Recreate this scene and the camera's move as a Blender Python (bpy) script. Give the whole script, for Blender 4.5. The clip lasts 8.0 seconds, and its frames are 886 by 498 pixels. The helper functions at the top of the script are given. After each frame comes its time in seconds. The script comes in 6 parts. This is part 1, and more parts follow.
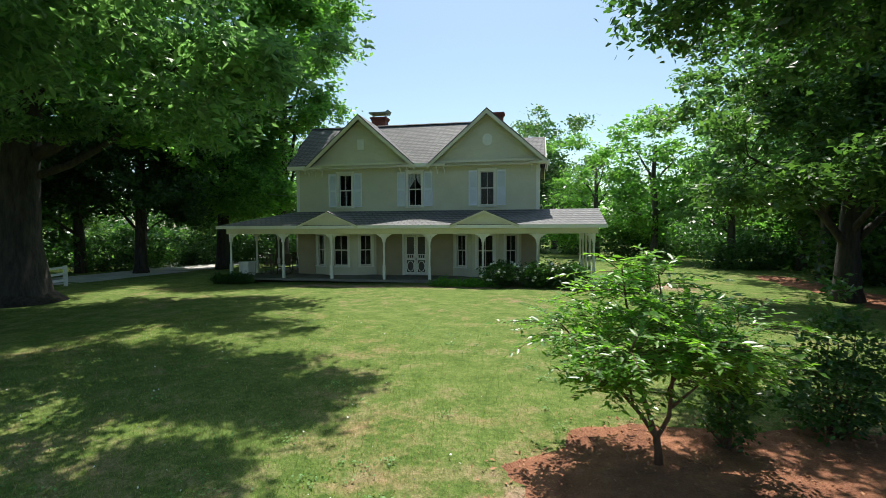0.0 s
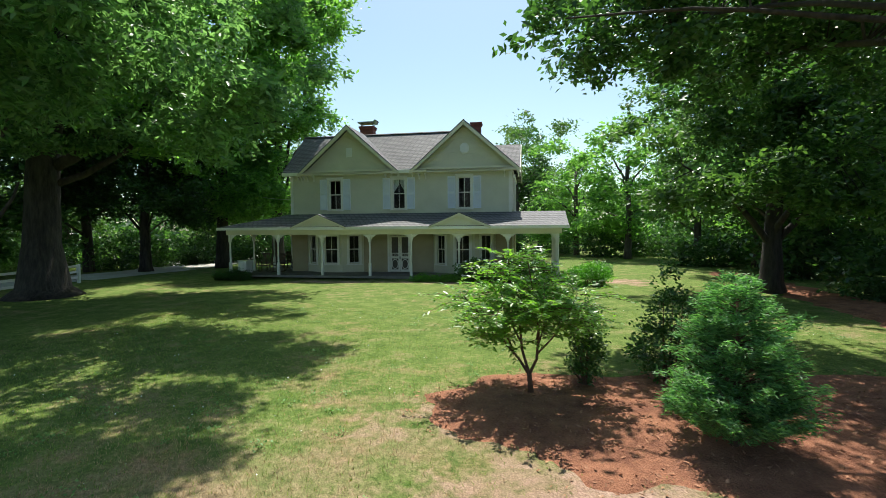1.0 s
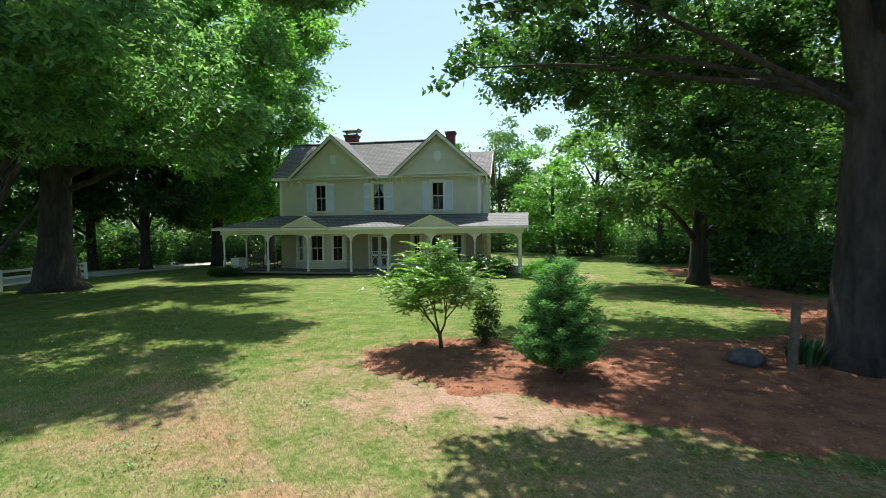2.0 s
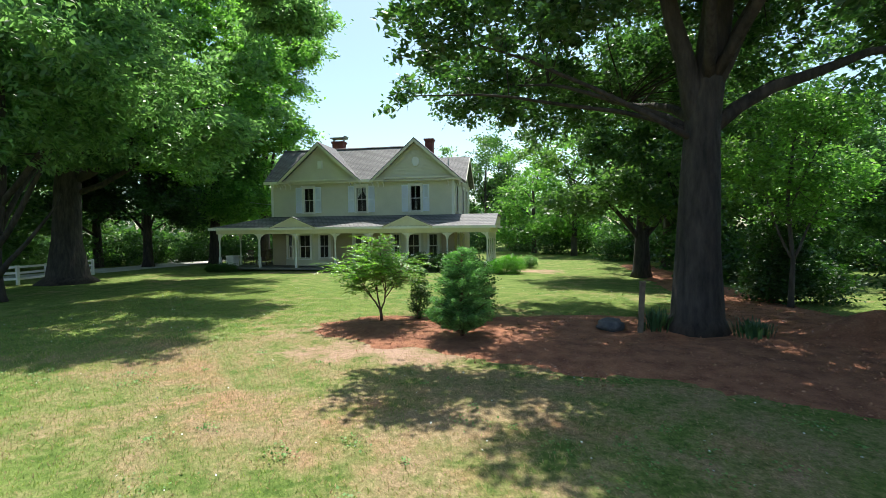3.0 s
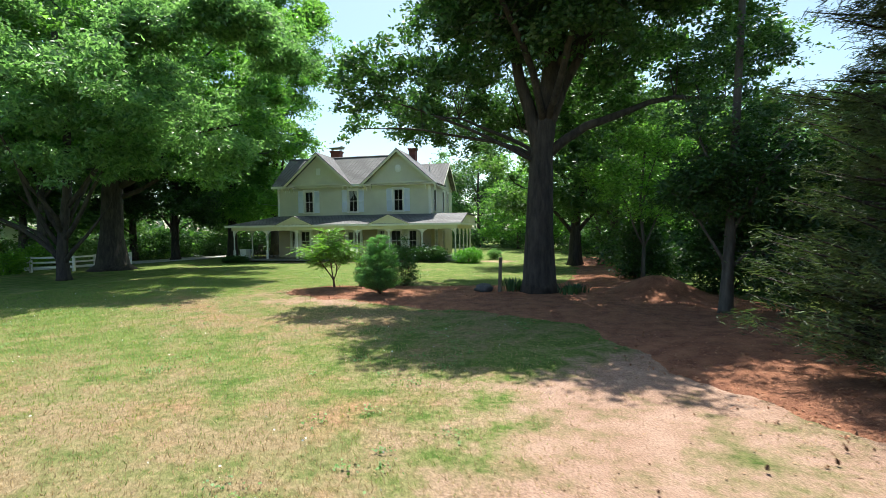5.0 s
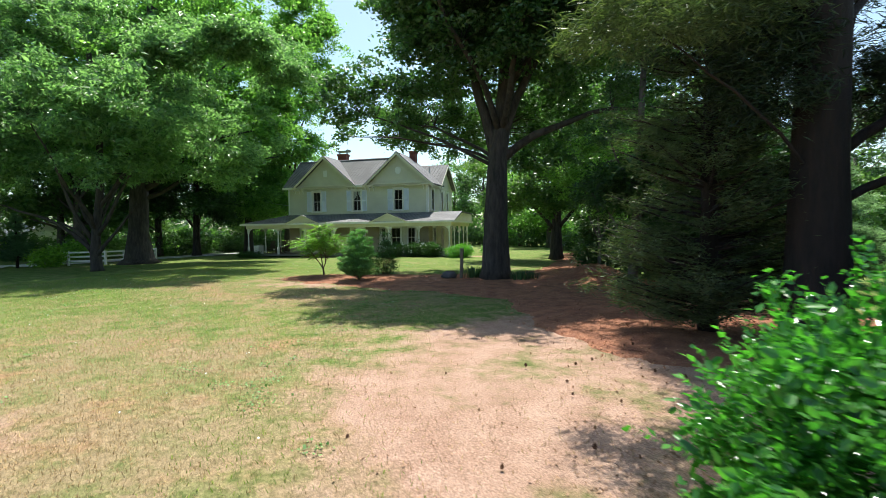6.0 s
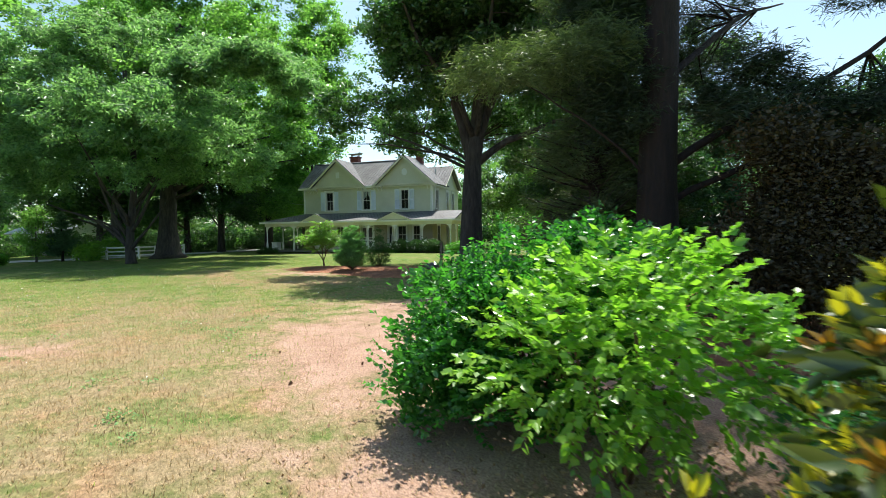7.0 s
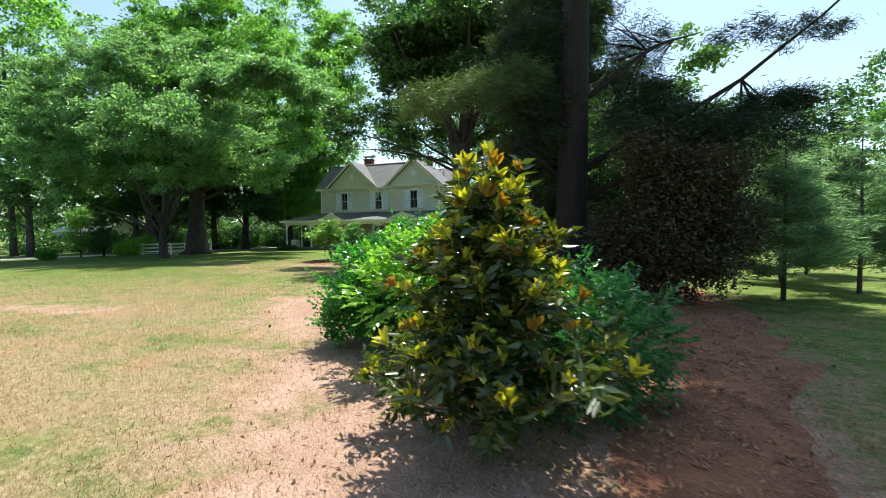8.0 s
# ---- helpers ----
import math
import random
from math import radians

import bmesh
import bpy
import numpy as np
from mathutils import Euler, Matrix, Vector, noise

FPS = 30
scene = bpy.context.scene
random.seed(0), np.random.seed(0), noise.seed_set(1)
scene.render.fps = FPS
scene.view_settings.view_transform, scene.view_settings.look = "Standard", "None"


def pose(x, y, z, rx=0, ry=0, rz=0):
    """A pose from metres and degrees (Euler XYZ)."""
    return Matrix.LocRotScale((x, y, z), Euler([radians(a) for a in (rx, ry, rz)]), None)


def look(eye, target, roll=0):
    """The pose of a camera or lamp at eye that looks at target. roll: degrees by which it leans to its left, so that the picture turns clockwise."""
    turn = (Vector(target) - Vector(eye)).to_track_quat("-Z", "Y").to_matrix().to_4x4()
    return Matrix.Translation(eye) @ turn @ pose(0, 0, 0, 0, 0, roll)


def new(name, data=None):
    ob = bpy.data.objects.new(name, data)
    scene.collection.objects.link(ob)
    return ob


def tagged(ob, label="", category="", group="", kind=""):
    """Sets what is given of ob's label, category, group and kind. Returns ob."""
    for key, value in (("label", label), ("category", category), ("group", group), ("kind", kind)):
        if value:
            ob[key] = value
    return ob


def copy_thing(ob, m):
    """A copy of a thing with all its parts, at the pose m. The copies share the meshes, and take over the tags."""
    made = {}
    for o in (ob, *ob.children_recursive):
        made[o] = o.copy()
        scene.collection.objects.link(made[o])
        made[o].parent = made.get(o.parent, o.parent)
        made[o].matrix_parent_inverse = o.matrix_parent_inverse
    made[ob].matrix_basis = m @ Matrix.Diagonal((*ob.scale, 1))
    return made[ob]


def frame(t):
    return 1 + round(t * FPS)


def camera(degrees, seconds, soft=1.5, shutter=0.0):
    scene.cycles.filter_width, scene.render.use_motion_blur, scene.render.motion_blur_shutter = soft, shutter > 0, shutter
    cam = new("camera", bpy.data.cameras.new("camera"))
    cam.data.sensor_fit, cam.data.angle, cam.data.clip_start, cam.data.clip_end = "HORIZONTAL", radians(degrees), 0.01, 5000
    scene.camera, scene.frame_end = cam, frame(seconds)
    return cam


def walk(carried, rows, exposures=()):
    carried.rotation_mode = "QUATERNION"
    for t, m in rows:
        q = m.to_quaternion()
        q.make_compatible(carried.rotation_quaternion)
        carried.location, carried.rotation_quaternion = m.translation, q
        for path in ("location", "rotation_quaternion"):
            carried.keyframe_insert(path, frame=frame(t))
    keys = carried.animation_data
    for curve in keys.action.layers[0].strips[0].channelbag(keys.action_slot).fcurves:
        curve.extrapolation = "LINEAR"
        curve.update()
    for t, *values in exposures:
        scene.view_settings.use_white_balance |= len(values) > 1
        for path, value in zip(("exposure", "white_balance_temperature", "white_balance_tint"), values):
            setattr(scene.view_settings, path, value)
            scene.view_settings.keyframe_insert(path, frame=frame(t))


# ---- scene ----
# The camera: a drone that backs away from the house and drifts to the right
cam = camera(85.7, 8.0, soft=0.55, shutter=0.2)
ROWS = [
    (0.0, -0.732, 0.016, 2.900, 10.73, -2.52, 0.25),
    (0.5, -0.053, -1.049, 2.905, 10.55, -2.45, 0.33),
    (1.0, 0.744, -2.333, 2.928, 10.44, -2.48, 0.41),
    (1.5, 1.683, -3.649, 2.914, 10.26, -2.44, 0.46),
    (2.0, 2.755, -4.932, 2.864, 10.14, -2.36, 0.50),
    (2.5, 3.906, -6.189, 2.788, 10.15, -2.27, 0.53),
    (3.0, 5.038, -7.424, 2.722, 10.36, -2.20, 0.55),
    (3.5, 6.130, -8.683, 2.674, 10.70, -2.20, 0.56),
    (4.0, 7.205, -9.980, 2.615, 11.13, -2.20, 0.59),
    (4.5, 8.365, -11.294, 2.542, 11.83, -2.20, 0.63),
    (5.0, 9.654, -12.531, 2.420, 12.82, -2.18, 0.67),
    (5.5, 11.030, -13.694, 2.292, 14.00, -2.17, 0.72),
    (6.0, 12.438, -14.789, 2.164, 15.32, -2.16, 0.74),
    (6.5, 13.818, -15.820, 2.070, 16.73, -2.19, 0.74),
    (7.0, 15.149, -16.835, 1.982, 18.25, -2.20, 0.71),
    (7.5, 16.396, -17.836, 1.897, 19.79, -2.20, 0.69),
    (8.0, 17.680, -18.870, 1.803, 21.09, -2.23, 0.76),
]
walk(cam, [(t, pose(x, y, z, 90 + pitch, roll, yaw)) for t, x, y, z, yaw, pitch, roll in ROWS],
     exposures=[(0.0, 0.47), (1.0, 0.58), (1.5, 0.64), (3.0, 0.8), (4.5, 0.88), (6.0, 0.86), (8.0, 0.92)])

# ---- light: a high midday sun behind the house ----
SUN_ELEVATION, SUN_AZIMUTH = radians(65), radians(-4)
world = bpy.data.worlds.new("sky")
scene.world = world
world.use_nodes = True
wt = world.node_tree
wt.nodes.clear()
sky = wt.nodes.new("ShaderNodeTexSky")
sky.sky_type = "NISHITA"
sky.sun_disc = False
sky.sun_elevation, sky.sun_rotation = SUN_ELEVATION, SUN_AZIMUTH
sky.air_density, sky.dust_density, sky.ozone_density = 1.0, 1.3, 0.8
wb = wt.nodes.new("ShaderNodeBackground")
wb.inputs["Strength"].default_value = 0.128
wo = wt.nodes.new("ShaderNodeOutputWorld")
tint = wt.nodes.new("ShaderNodeMix")
tint.data_type, tint.blend_type = "RGBA", "MULTIPLY"
tint.inputs[0].default_value = 1.0
tint.inputs[7].default_value = (0.92, 1.0, 0.96, 1)
wt.links.new(sky.outputs[0], tint.inputs[6])
wt.links.new(tint.outputs[2], wb.inputs[0])
wt.links.new(wb.outputs[0], wo.inputs[0])
sun = new("sun", bpy.data.lights.new("sun", "SUN"))
sun.data.energy, sun.data.angle, sun.data.color = 5.0, radians(0.55), (1.0, 0.96, 0.88)
to_sun = Vector((math.sin(SUN_AZIMUTH) * math.cos(SUN_ELEVATION), math.cos(SUN_AZIMUTH) * math.cos(SUN_ELEVATION), math.sin(SUN_ELEVATION)))
sun.matrix_world = look(to_sun * 80, (0, 0, 0))


# ---- materials ----
def nodes(name):
    m = bpy.data.materials.new(name)
    m.use_nodes = True
    nt = m.node_tree
    return m, nt, nt.nodes["Principled BSDF"]


def noise_node(nt, vec, scale, detail=4.0, rough=0.6):
    n = nt.nodes.new("ShaderNodeTexNoise")
    n.inputs["Scale"].default_value, n.inputs["Detail"].default_value, n.inputs["Roughness"].default_value = scale, detail, rough
    nt.links.new(vec, n.inputs["Vector"])
    return n.outputs["Fac"]


def ramp(nt, fac, stops):
    r = nt.nodes.new("ShaderNodeValToRGB")
    el = r.color_ramp.elements
    while len(el) < len(stops):
        el.new(0.5)
    for e, (p, c) in zip(el, stops):
        e.position, e.color = p, (*c, 1)
    nt.links.new(fac, r.inputs[0])
    return r.outputs[0]


def mixc(nt, fac, a, b, kind="MIX"):
    n = nt.nodes.new("ShaderNodeMix")
    n.data_type, n.blend_type = "RGBA", kind
    for sock, v in ((0, fac), (6, a), (7, b)):
        if isinstance(v, (int, float)):
            n.inputs[sock].default_value = v
        elif isinstance(v, tuple):
            n.inputs[sock].default_value = (*v, 1)
        else:
            nt.links.new(v, n.inputs[sock])
    return n.outputs[2]


def calc(nt, op, a, b=0.0, clamp=False):
    n = nt.nodes.new("ShaderNodeMath")
    n.operation, n.use_clamp = op, clamp
    for i, v in enumerate((a, b)):
        if isinstance(v, (int, float)):
            n.inputs[i].default_value = v
        else:
            nt.links.new(v, n.inputs[i])
    return n.outputs[0]


def bump(nt, bsdf, height, strength, dist=0.02):
    b = nt.nodes.new("ShaderNodeBump")
    b.inputs["Strength"].default_value, b.inputs["Distance"].default_value = strength, dist
    nt.links.new(height, b.inputs["Height"])
    nt.links.new(b.outputs[0], bsdf.inputs["Normal"])


def place_vec(nt):
    return nt.nodes.new("ShaderNodeNewGeometry").outputs["Position"]


def plain(name, a, b, rough=0.7, coarse=1.5, fine=25.0, relief=0.2, metal=0.0, dist=0.01):
    """A surface whose colour wanders between a and b at two scales, with fine relief."""
    m, nt, p = nodes(name)
    v = place_vec(nt)
    n1, n2 = noise_node(nt, v, coarse), noise_node(nt, v, fine)
    f = calc(nt, "ADD", calc(nt, "MULTIPLY", n1, 0.6), calc(nt, "MULTIPLY", n2, 0.4))
    nt.links.new(ramp(nt, f, [(0.35, a), (0.65, b)]), p.inputs["Base Color"])
    p.inputs["Roughness"].default_value, p.inputs["Metallic"].default_value = rough, metal
    bump(nt, p, n2, relief, dist)
    return m


def foliage(name, dark, light, glow, gloss=0.42, thin=0.5):
    """Leaves: each one its own tint, with light coming through."""
    m, nt, p = nodes(name)
    geo = nt.nodes.new("ShaderNodeNewGeometry")
    n = noise_node(nt, geo.outputs["Position"], 0.55, 2.0)
    f = calc(nt, "ADD", calc(nt, "MULTIPLY", geo.outputs["Random Per Island"], 0.55), calc(nt, "MULTIPLY", n, 0.5))
    col = ramp(nt, f, [(0.2, dark), (0.75, light)])
    nt.links.new(col, p.inputs["Base Color"])
    p.inputs["Roughness"].default_value = gloss
    p.inputs["Specular IOR Level"].default_value = 0.6
    tr = nt.nodes.new("ShaderNodeBsdfTranslucent")
    nt.links.new(mixc(nt, 1.0, col, glow, "MULTIPLY"), tr.inputs[0])
    mx = nt.nodes.new("ShaderNodeMixShader")
    mx.inputs[0].default_value = thin
    nt.links.new(p.outputs[0], mx.inputs[1])
    nt.links.new(tr.outputs[0], mx.inputs[2])
    nt.links.new(mx.outputs[0], nt.nodes["Material Output"].inputs[0])
    return m


def bark(name, a, b, scale=7.0):
    m, nt, p = nodes(name)
    tc = nt.nodes.new("ShaderNodeMapping")
    tc.inputs["Scale"].default_value = (1, 1, 0.22)
    nt.links.new(place_vec(nt), tc.inputs[0])
    n1 = noise_node(nt, tc.outputs[0], scale, 5.0, 0.65)
    n2 = noise_node(nt, tc.outputs[0], 1.2, 2.0)
    f = calc(nt, "ADD", calc(nt, "MULTIPLY", n1, 0.65), calc(nt, "MULTIPLY", n2, 0.35))
    nt.links.new(ramp(nt, f, [(0.36, a), (0.64, b)]), p.inputs["Base Color"])
    p.inputs["Roughness"].default_value = 0.9
    bump(nt, p, n1, 1.0, 0.05)
    return m


def shingle_mat():
    m, nt, p = nodes("roof_shingles")
    sep = nt.nodes.new("ShaderNodeSeparateXYZ")
    v = place_vec(nt)
    nt.links.new(v, sep.inputs[0])
    com = nt.nodes.new("ShaderNodeCombineXYZ")
    nt.links.new(calc(nt, "ADD", sep.outputs[0], sep.outputs[1]), com.inputs[0])
    nt.links.new(calc(nt, "MULTIPLY", sep.outputs[2], 1.5), com.inputs[1])
    br = nt.nodes.new("ShaderNodeTexBrick")
    br.inputs["Color1"].default_value, br.inputs["Color2"].default_value = (0.125, 0.13, 0.138, 1), (0.175, 0.178, 0.18, 1)
    br.inputs["Mortar"].default_value = (0.035, 0.035, 0.038, 1)
    for k, x in (("Scale", 1.0), ("Brick Width", 0.32), ("Row Height", 0.17), ("Mortar Size", 0.024), ("Bias", 0.0)):
        br.inputs[k].default_value = x
    nt.links.new(com.outputs[0], br.inputs["Vector"])
    n = noise_node(nt, v, 0.7, 5.0)
    col = mixc(nt, 0.55, br.outputs["Color"], ramp(nt, n, [(0.3, (0.45, 0.45, 0.47)), (0.7, (1.25, 1.23, 1.18))]), "MULTIPLY")
    nt.links.new(col, p.inputs["Base Color"])
    p.inputs["Roughness"].default_value = 0.75
    bump(nt, p, br.outputs["Fac"], -0.8, 0.03)
    return m


def ground_mat():
    """Lawn that turns dry and then to bare red-tan earth where the sheet's own 'bare' and 'dry' zones say so."""
    m, nt, p = nodes("lawn_ground")
    v = place_vec(nt)
    big, mid, fine, tiny = (noise_node(nt, v, s, 5.0) for s in (0.35, 1.6, 9.0, 60.0))
    at = nt.nodes.new("ShaderNodeAttribute")
    at.attribute_name = "bare"
    ad = nt.nodes.new("ShaderNodeAttribute")
    ad.attribute_name = "dry"
    green = ramp(nt, calc(nt, "ADD", calc(nt, "MULTIPLY", mid, 0.5), calc(nt, "MULTIPLY", fine, 0.5)), [(0.36, (0.06, 0.105, 0.022)), (0.5, (0.12, 0.175, 0.042)), (0.66, (0.205, 0.245, 0.08))])
    straw = ramp(nt, calc(nt, "ADD", calc(nt, "MULTIPLY", fine, 0.5), calc(nt, "MULTIPLY", tiny, 0.5)), [(0.38, (0.16, 0.122, 0.062)), (0.62, (0.33, 0.255, 0.15))])
    rust = ramp(nt, fine, [(0.35, (0.19, 0.1, 0.05)), (0.65, (0.37, 0.225, 0.13))])
    straw = mixc(nt, calc(nt, "MULTIPLY", calc(nt, "SUBTRACT", noise_node(nt, v, 0.55, 6.0, 0.7), 0.49), 5.0, True), straw, rust)
    earth = ramp(nt, calc(nt, "ADD", calc(nt, "MULTIPLY", mid, 0.4), calc(nt, "MULTIPLY", tiny, 0.6)), [(0.34, (0.2, 0.118, 0.082)), (0.5, (0.335, 0.218, 0.16)), (0.66, (0.44, 0.32, 0.25))])
    wob = calc(nt, "ADD", calc(nt, "MULTIPLY", calc(nt, "SUBTRACT", mid, 0.5), 1.9), calc(nt, "ADD", calc(nt, "MULTIPLY", calc(nt, "SUBTRACT", fine, 0.5), 0.7), calc(nt, "MULTIPLY", calc(nt, "SUBTRACT", big, 0.5), 1.9)))
    dryness = calc(nt, "MULTIPLY", calc(nt, "SUBTRACT", calc(nt, "ADD", ad.outputs["Fac"], calc(nt, "MULTIPLY", wob, 1.15)), 0.2), 1.3, True)
    bareness = calc(nt, "MULTIPLY", calc(nt, "SUBTRACT", calc(nt, "ADD", at.outputs["Fac"], calc(nt, "ADD", calc(nt, "MULTIPLY", wob, 0.8), calc(nt, "MULTIPLY", ad.outputs["Fac"], 0.12))), 0.46), 1.7, True)
    col = mixc(nt, bareness, mixc(nt, dryness, green, straw), earth)
    grit = noise_node(nt, v, 38.0, 6.0, 0.75)
    col = mixc(nt, 1.0, col, ramp(nt, grit, [(0.34, (0.5, 0.5, 0.48)), (0.5, (1.0, 1.0, 1.0)), (0.64, (1.42, 1.4, 1.36))]), "MULTIPLY")
    nt.links.new(col, p.inputs["Base Color"])
    p.inputs["Roughness"].default_value = 0.95
    p.inputs["Specular IOR Level"].default_value = 0.1
    bump(nt, p, calc(nt, "ADD", tiny, grit), 0.7, 0.02)
    return m


def glass_mat():
    m, nt, p = nodes("window_glass")
    p.inputs["Base Color"].default_value = (0.75, 0.8, 0.82, 1)
    p.inputs["Roughness"].default_value = 0.03
    p.inputs["Transmission Weight"].default_value = 1.0
    p.inputs["IOR"].default_value = 1.2
    return m


M_LAWN = ground_mat()
M_SIDING = plain("cream_painted_siding", (0.57, 0.565, 0.45), (0.67, 0.66, 0.54), 0.6, 0.8, 18, 0.1)
# Darker tan than the cream siding: porch shade is put into its colour.
M_PORCHWALL = plain("tan_shade_toned_porch_siding", (0.33, 0.285, 0.19), (0.42, 0.365, 0.25), 0.6, 0.8, 18, 0.1)
M_GABLE = plain("cream_painted_gable_boards", (0.6, 0.58, 0.46), (0.7, 0.68, 0.55), 0.6, 0.8, 18, 0.1)
M_TRIM = plain("white_painted_wood", (0.74, 0.74, 0.7), (0.84, 0.84, 0.81), 0.5, 1.2, 20, 0.06)
M_CREAM = plain("cream_painted_trim", (0.64, 0.61, 0.47), (0.74, 0.71, 0.58), 0.55, 1.2, 20, 0.06)
M_SHUTTER = plain("pale_blue_white_shutter_paint", (0.72, 0.78, 0.88), (0.8, 0.85, 0.93), 0.5, 1.5, 22, 0.06)
M_ROOF = shingle_mat()
M_BRICK = plain("old_chimney_brick", (0.12, 0.036, 0.028), (0.25, 0.085, 0.062), 0.9, 4, 14, 0.5)
M_METAL = plain("dull_sheet_metal", (0.3, 0.32, 0.34), (0.48, 0.5, 0.52), 0.45, 3, 20, 0.1, 0.7)
M_GLASS = glass_mat()
M_DARK = plain("dim_room_plaster", (0.1, 0.095, 0.085), (0.16, 0.15, 0.14), 0.9)
M_CURTAIN = plain("white_lace_curtain", (0.7, 0.7, 0.68), (0.85, 0.85, 0.83), 0.9, 6, 60, 0.3)
M_SCREEN = plain("grey_screen_mesh", (0.06, 0.055, 0.05), (0.12, 0.11, 0.1), 0.7, 3, 90, 0.2)
M_CEILING = plain("varnished_porch_ceiling_boards", (0.2, 0.15, 0.085), (0.32, 0.25, 0.15), 0.6, 1.5, 20, 0.15)
M_FLOOR = plain("grey_painted_porch_boards", (0.13, 0.125, 0.115), (0.22, 0.21, 0.195), 0.65, 1.5, 20, 0.15)
M_DARKWOOD = plain("dark_stained_wood", (0.035, 0.022, 0.015), (0.09, 0.055, 0.035), 0.5, 3, 30, 0.2)
M_MULCH = plain("red_brown_mulch", (0.14, 0.048, 0.024), (0.44, 0.19, 0.1), 0.95, 2.2, 38, 1.0, dist=0.05)
M_CHIP = plain("red_brown_bark_chips", (0.18, 0.065, 0.03), (0.58, 0.3, 0.17), 0.9, 9, 60, 0.4)
M_GRAVEL = plain("pale_grey_driveway_gravel", (0.42, 0.39, 0.37), (0.62, 0.59, 0.57), 0.95, 1.2, 30, 0.6)
M_STONE = plain("grey_field_stone", (0.05, 0.05, 0.058), (0.12, 0.12, 0.128), 0.9, 4, 25, 0.5)
M_POST = plain("weathered_grey_post_wood", (0.09, 0.07, 0.05), (0.2, 0.16, 0.12), 0.9, 6, 40, 0.5)
M_CONE = plain("brown_pine_cone", (0.09, 0.045, 0.025), (0.24, 0.13, 0.075), 0.9, 20, 70, 0.4)
M_OAKBARK = bark("oak_bark", (0.014, 0.012, 0.011), (0.07, 0.057, 0.05))
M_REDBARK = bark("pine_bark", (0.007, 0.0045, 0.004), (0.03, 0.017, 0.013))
M_GREYBARK = bark("grey_bark", (0.035, 0.03, 0.026), (0.13, 0.115, 0.1))
M_BROWNBARK = bark("young_brown_bark", (0.06, 0.03, 0.018), (0.17, 0.09, 0.055), 14)
G1 = (1.6, 2.1, 0.8)
M_OAK = foliage("oak_leaves", (0.017, 0.05, 0.022), (0.074, 0.148, 0.054), (2.0, 2.5, 0.9), 0.36, 0.4)
M_BRIGHT = foliage("bright_tree_leaves", (0.044, 0.114, 0.03), (0.145, 0.262, 0.075), (2.25, 2.65, 1.2), 0.36, 0.55)
M_SOFT = foliage("soft_green_tree_leaves", (0.044, 0.102, 0.042), (0.15, 0.245, 0.11), (2.1, 2.5, 1.35), 0.33, 0.54)
M_WOODS = foliage("woodland_leaves", (0.03, 0.076, 0.028), (0.09, 0.17, 0.055), (2.1, 2.3, 1.0), 0.4, 0.48)
M_MAPLE = foliage("young_tree_leaves", (0.05, 0.14, 0.024), (0.17, 0.33, 0.06), (2.0, 2.2, 0.8), 0.32, 0.48)
M_SHRUB = foliage("shrub_leaves", (0.018, 0.085, 0.022), (0.08, 0.25, 0.05), (1.5, 2.2, 0.7), 0.22, 0.42)
M_BLUISH = foliage("blue_green_shrub_leaves", (0.016, 0.075, 0.026), (0.06, 0.2, 0.06), (1.4, 2.0, 0.8), 0.3, 0.38)
M_BRONZEHOLLY = foliage("dark_bronze_holly_leaves", (0.014, 0.018, 0.008), (0.085, 0.062, 0.022), (1.6, 1.4, 0.6), 0.55, 0.25)
M_YOUNGPINE = foliage("young_pine_needles", (0.08, 0.15, 0.085), (0.23, 0.35, 0.2), (1.5, 1.7, 1.1), 0.5, 0.5)
M_LIME = foliage("lime_shrub_leaves", (0.06, 0.18, 0.022), (0.22, 0.41, 0.06), (1.7, 1.9, 0.8), 0.3, 0.45)
M_MAGNOLIA = foliage("magnolia_leaves", (0.018, 0.042, 0.012), (0.075, 0.115, 0.03), (1.9, 1.7, 0.5), 0.22, 0.3)
M_MAGYOUNG = foliage("young_bronze_magnolia_leaves", (0.2, 0.18, 0.014), (0.42, 0.43, 0.05), (1.6, 1.6, 0.4), 0.45, 0.42)
M_MAGBRONZE = foliage("bronze_magnolia_leaves", (0.17, 0.095, 0.014), (0.36, 0.25, 0.03), (1.6, 1.3, 0.4), 0.45, 0.4)
M_CEDAR = foliage("cedar_sprays", (0.022, 0.07, 0.032), (0.095, 0.215, 0.095), (1.2, 1.6, 0.8), 0.6, 0.2)
# Paler olive copy of the pine needles; the bough's sunlight is in this colour.
M_BOUGH = foliage("olive_sun_toned_pine_needles", (0.03, 0.06, 0.026), (0.13, 0.185, 0.075), (1.5, 1.7, 0.8), 0.55, 0.35)
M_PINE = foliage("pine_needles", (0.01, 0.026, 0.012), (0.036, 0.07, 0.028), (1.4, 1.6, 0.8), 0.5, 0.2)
M_HEMLOCK = foliage("hemlock_sprays", (0.04, 0.12, 0.042), (0.2, 0.4, 0.14), (1.5, 1.9, 0.9), 0.5, 0.42)
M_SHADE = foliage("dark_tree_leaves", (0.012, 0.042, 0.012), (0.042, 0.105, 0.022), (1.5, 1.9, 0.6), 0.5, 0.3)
M_DULL = foliage("dull_evergreen_sprays", (0.024, 0.046, 0.02), (0.1, 0.15, 0.06), (1.5, 1.7, 0.8), 0.6, 0.28)
M_BOX = foliage("boxwood_leaves", (0.04, 0.14, 0.014), (0.12, 0.3, 0.035), G1, 0.4, 0.4)
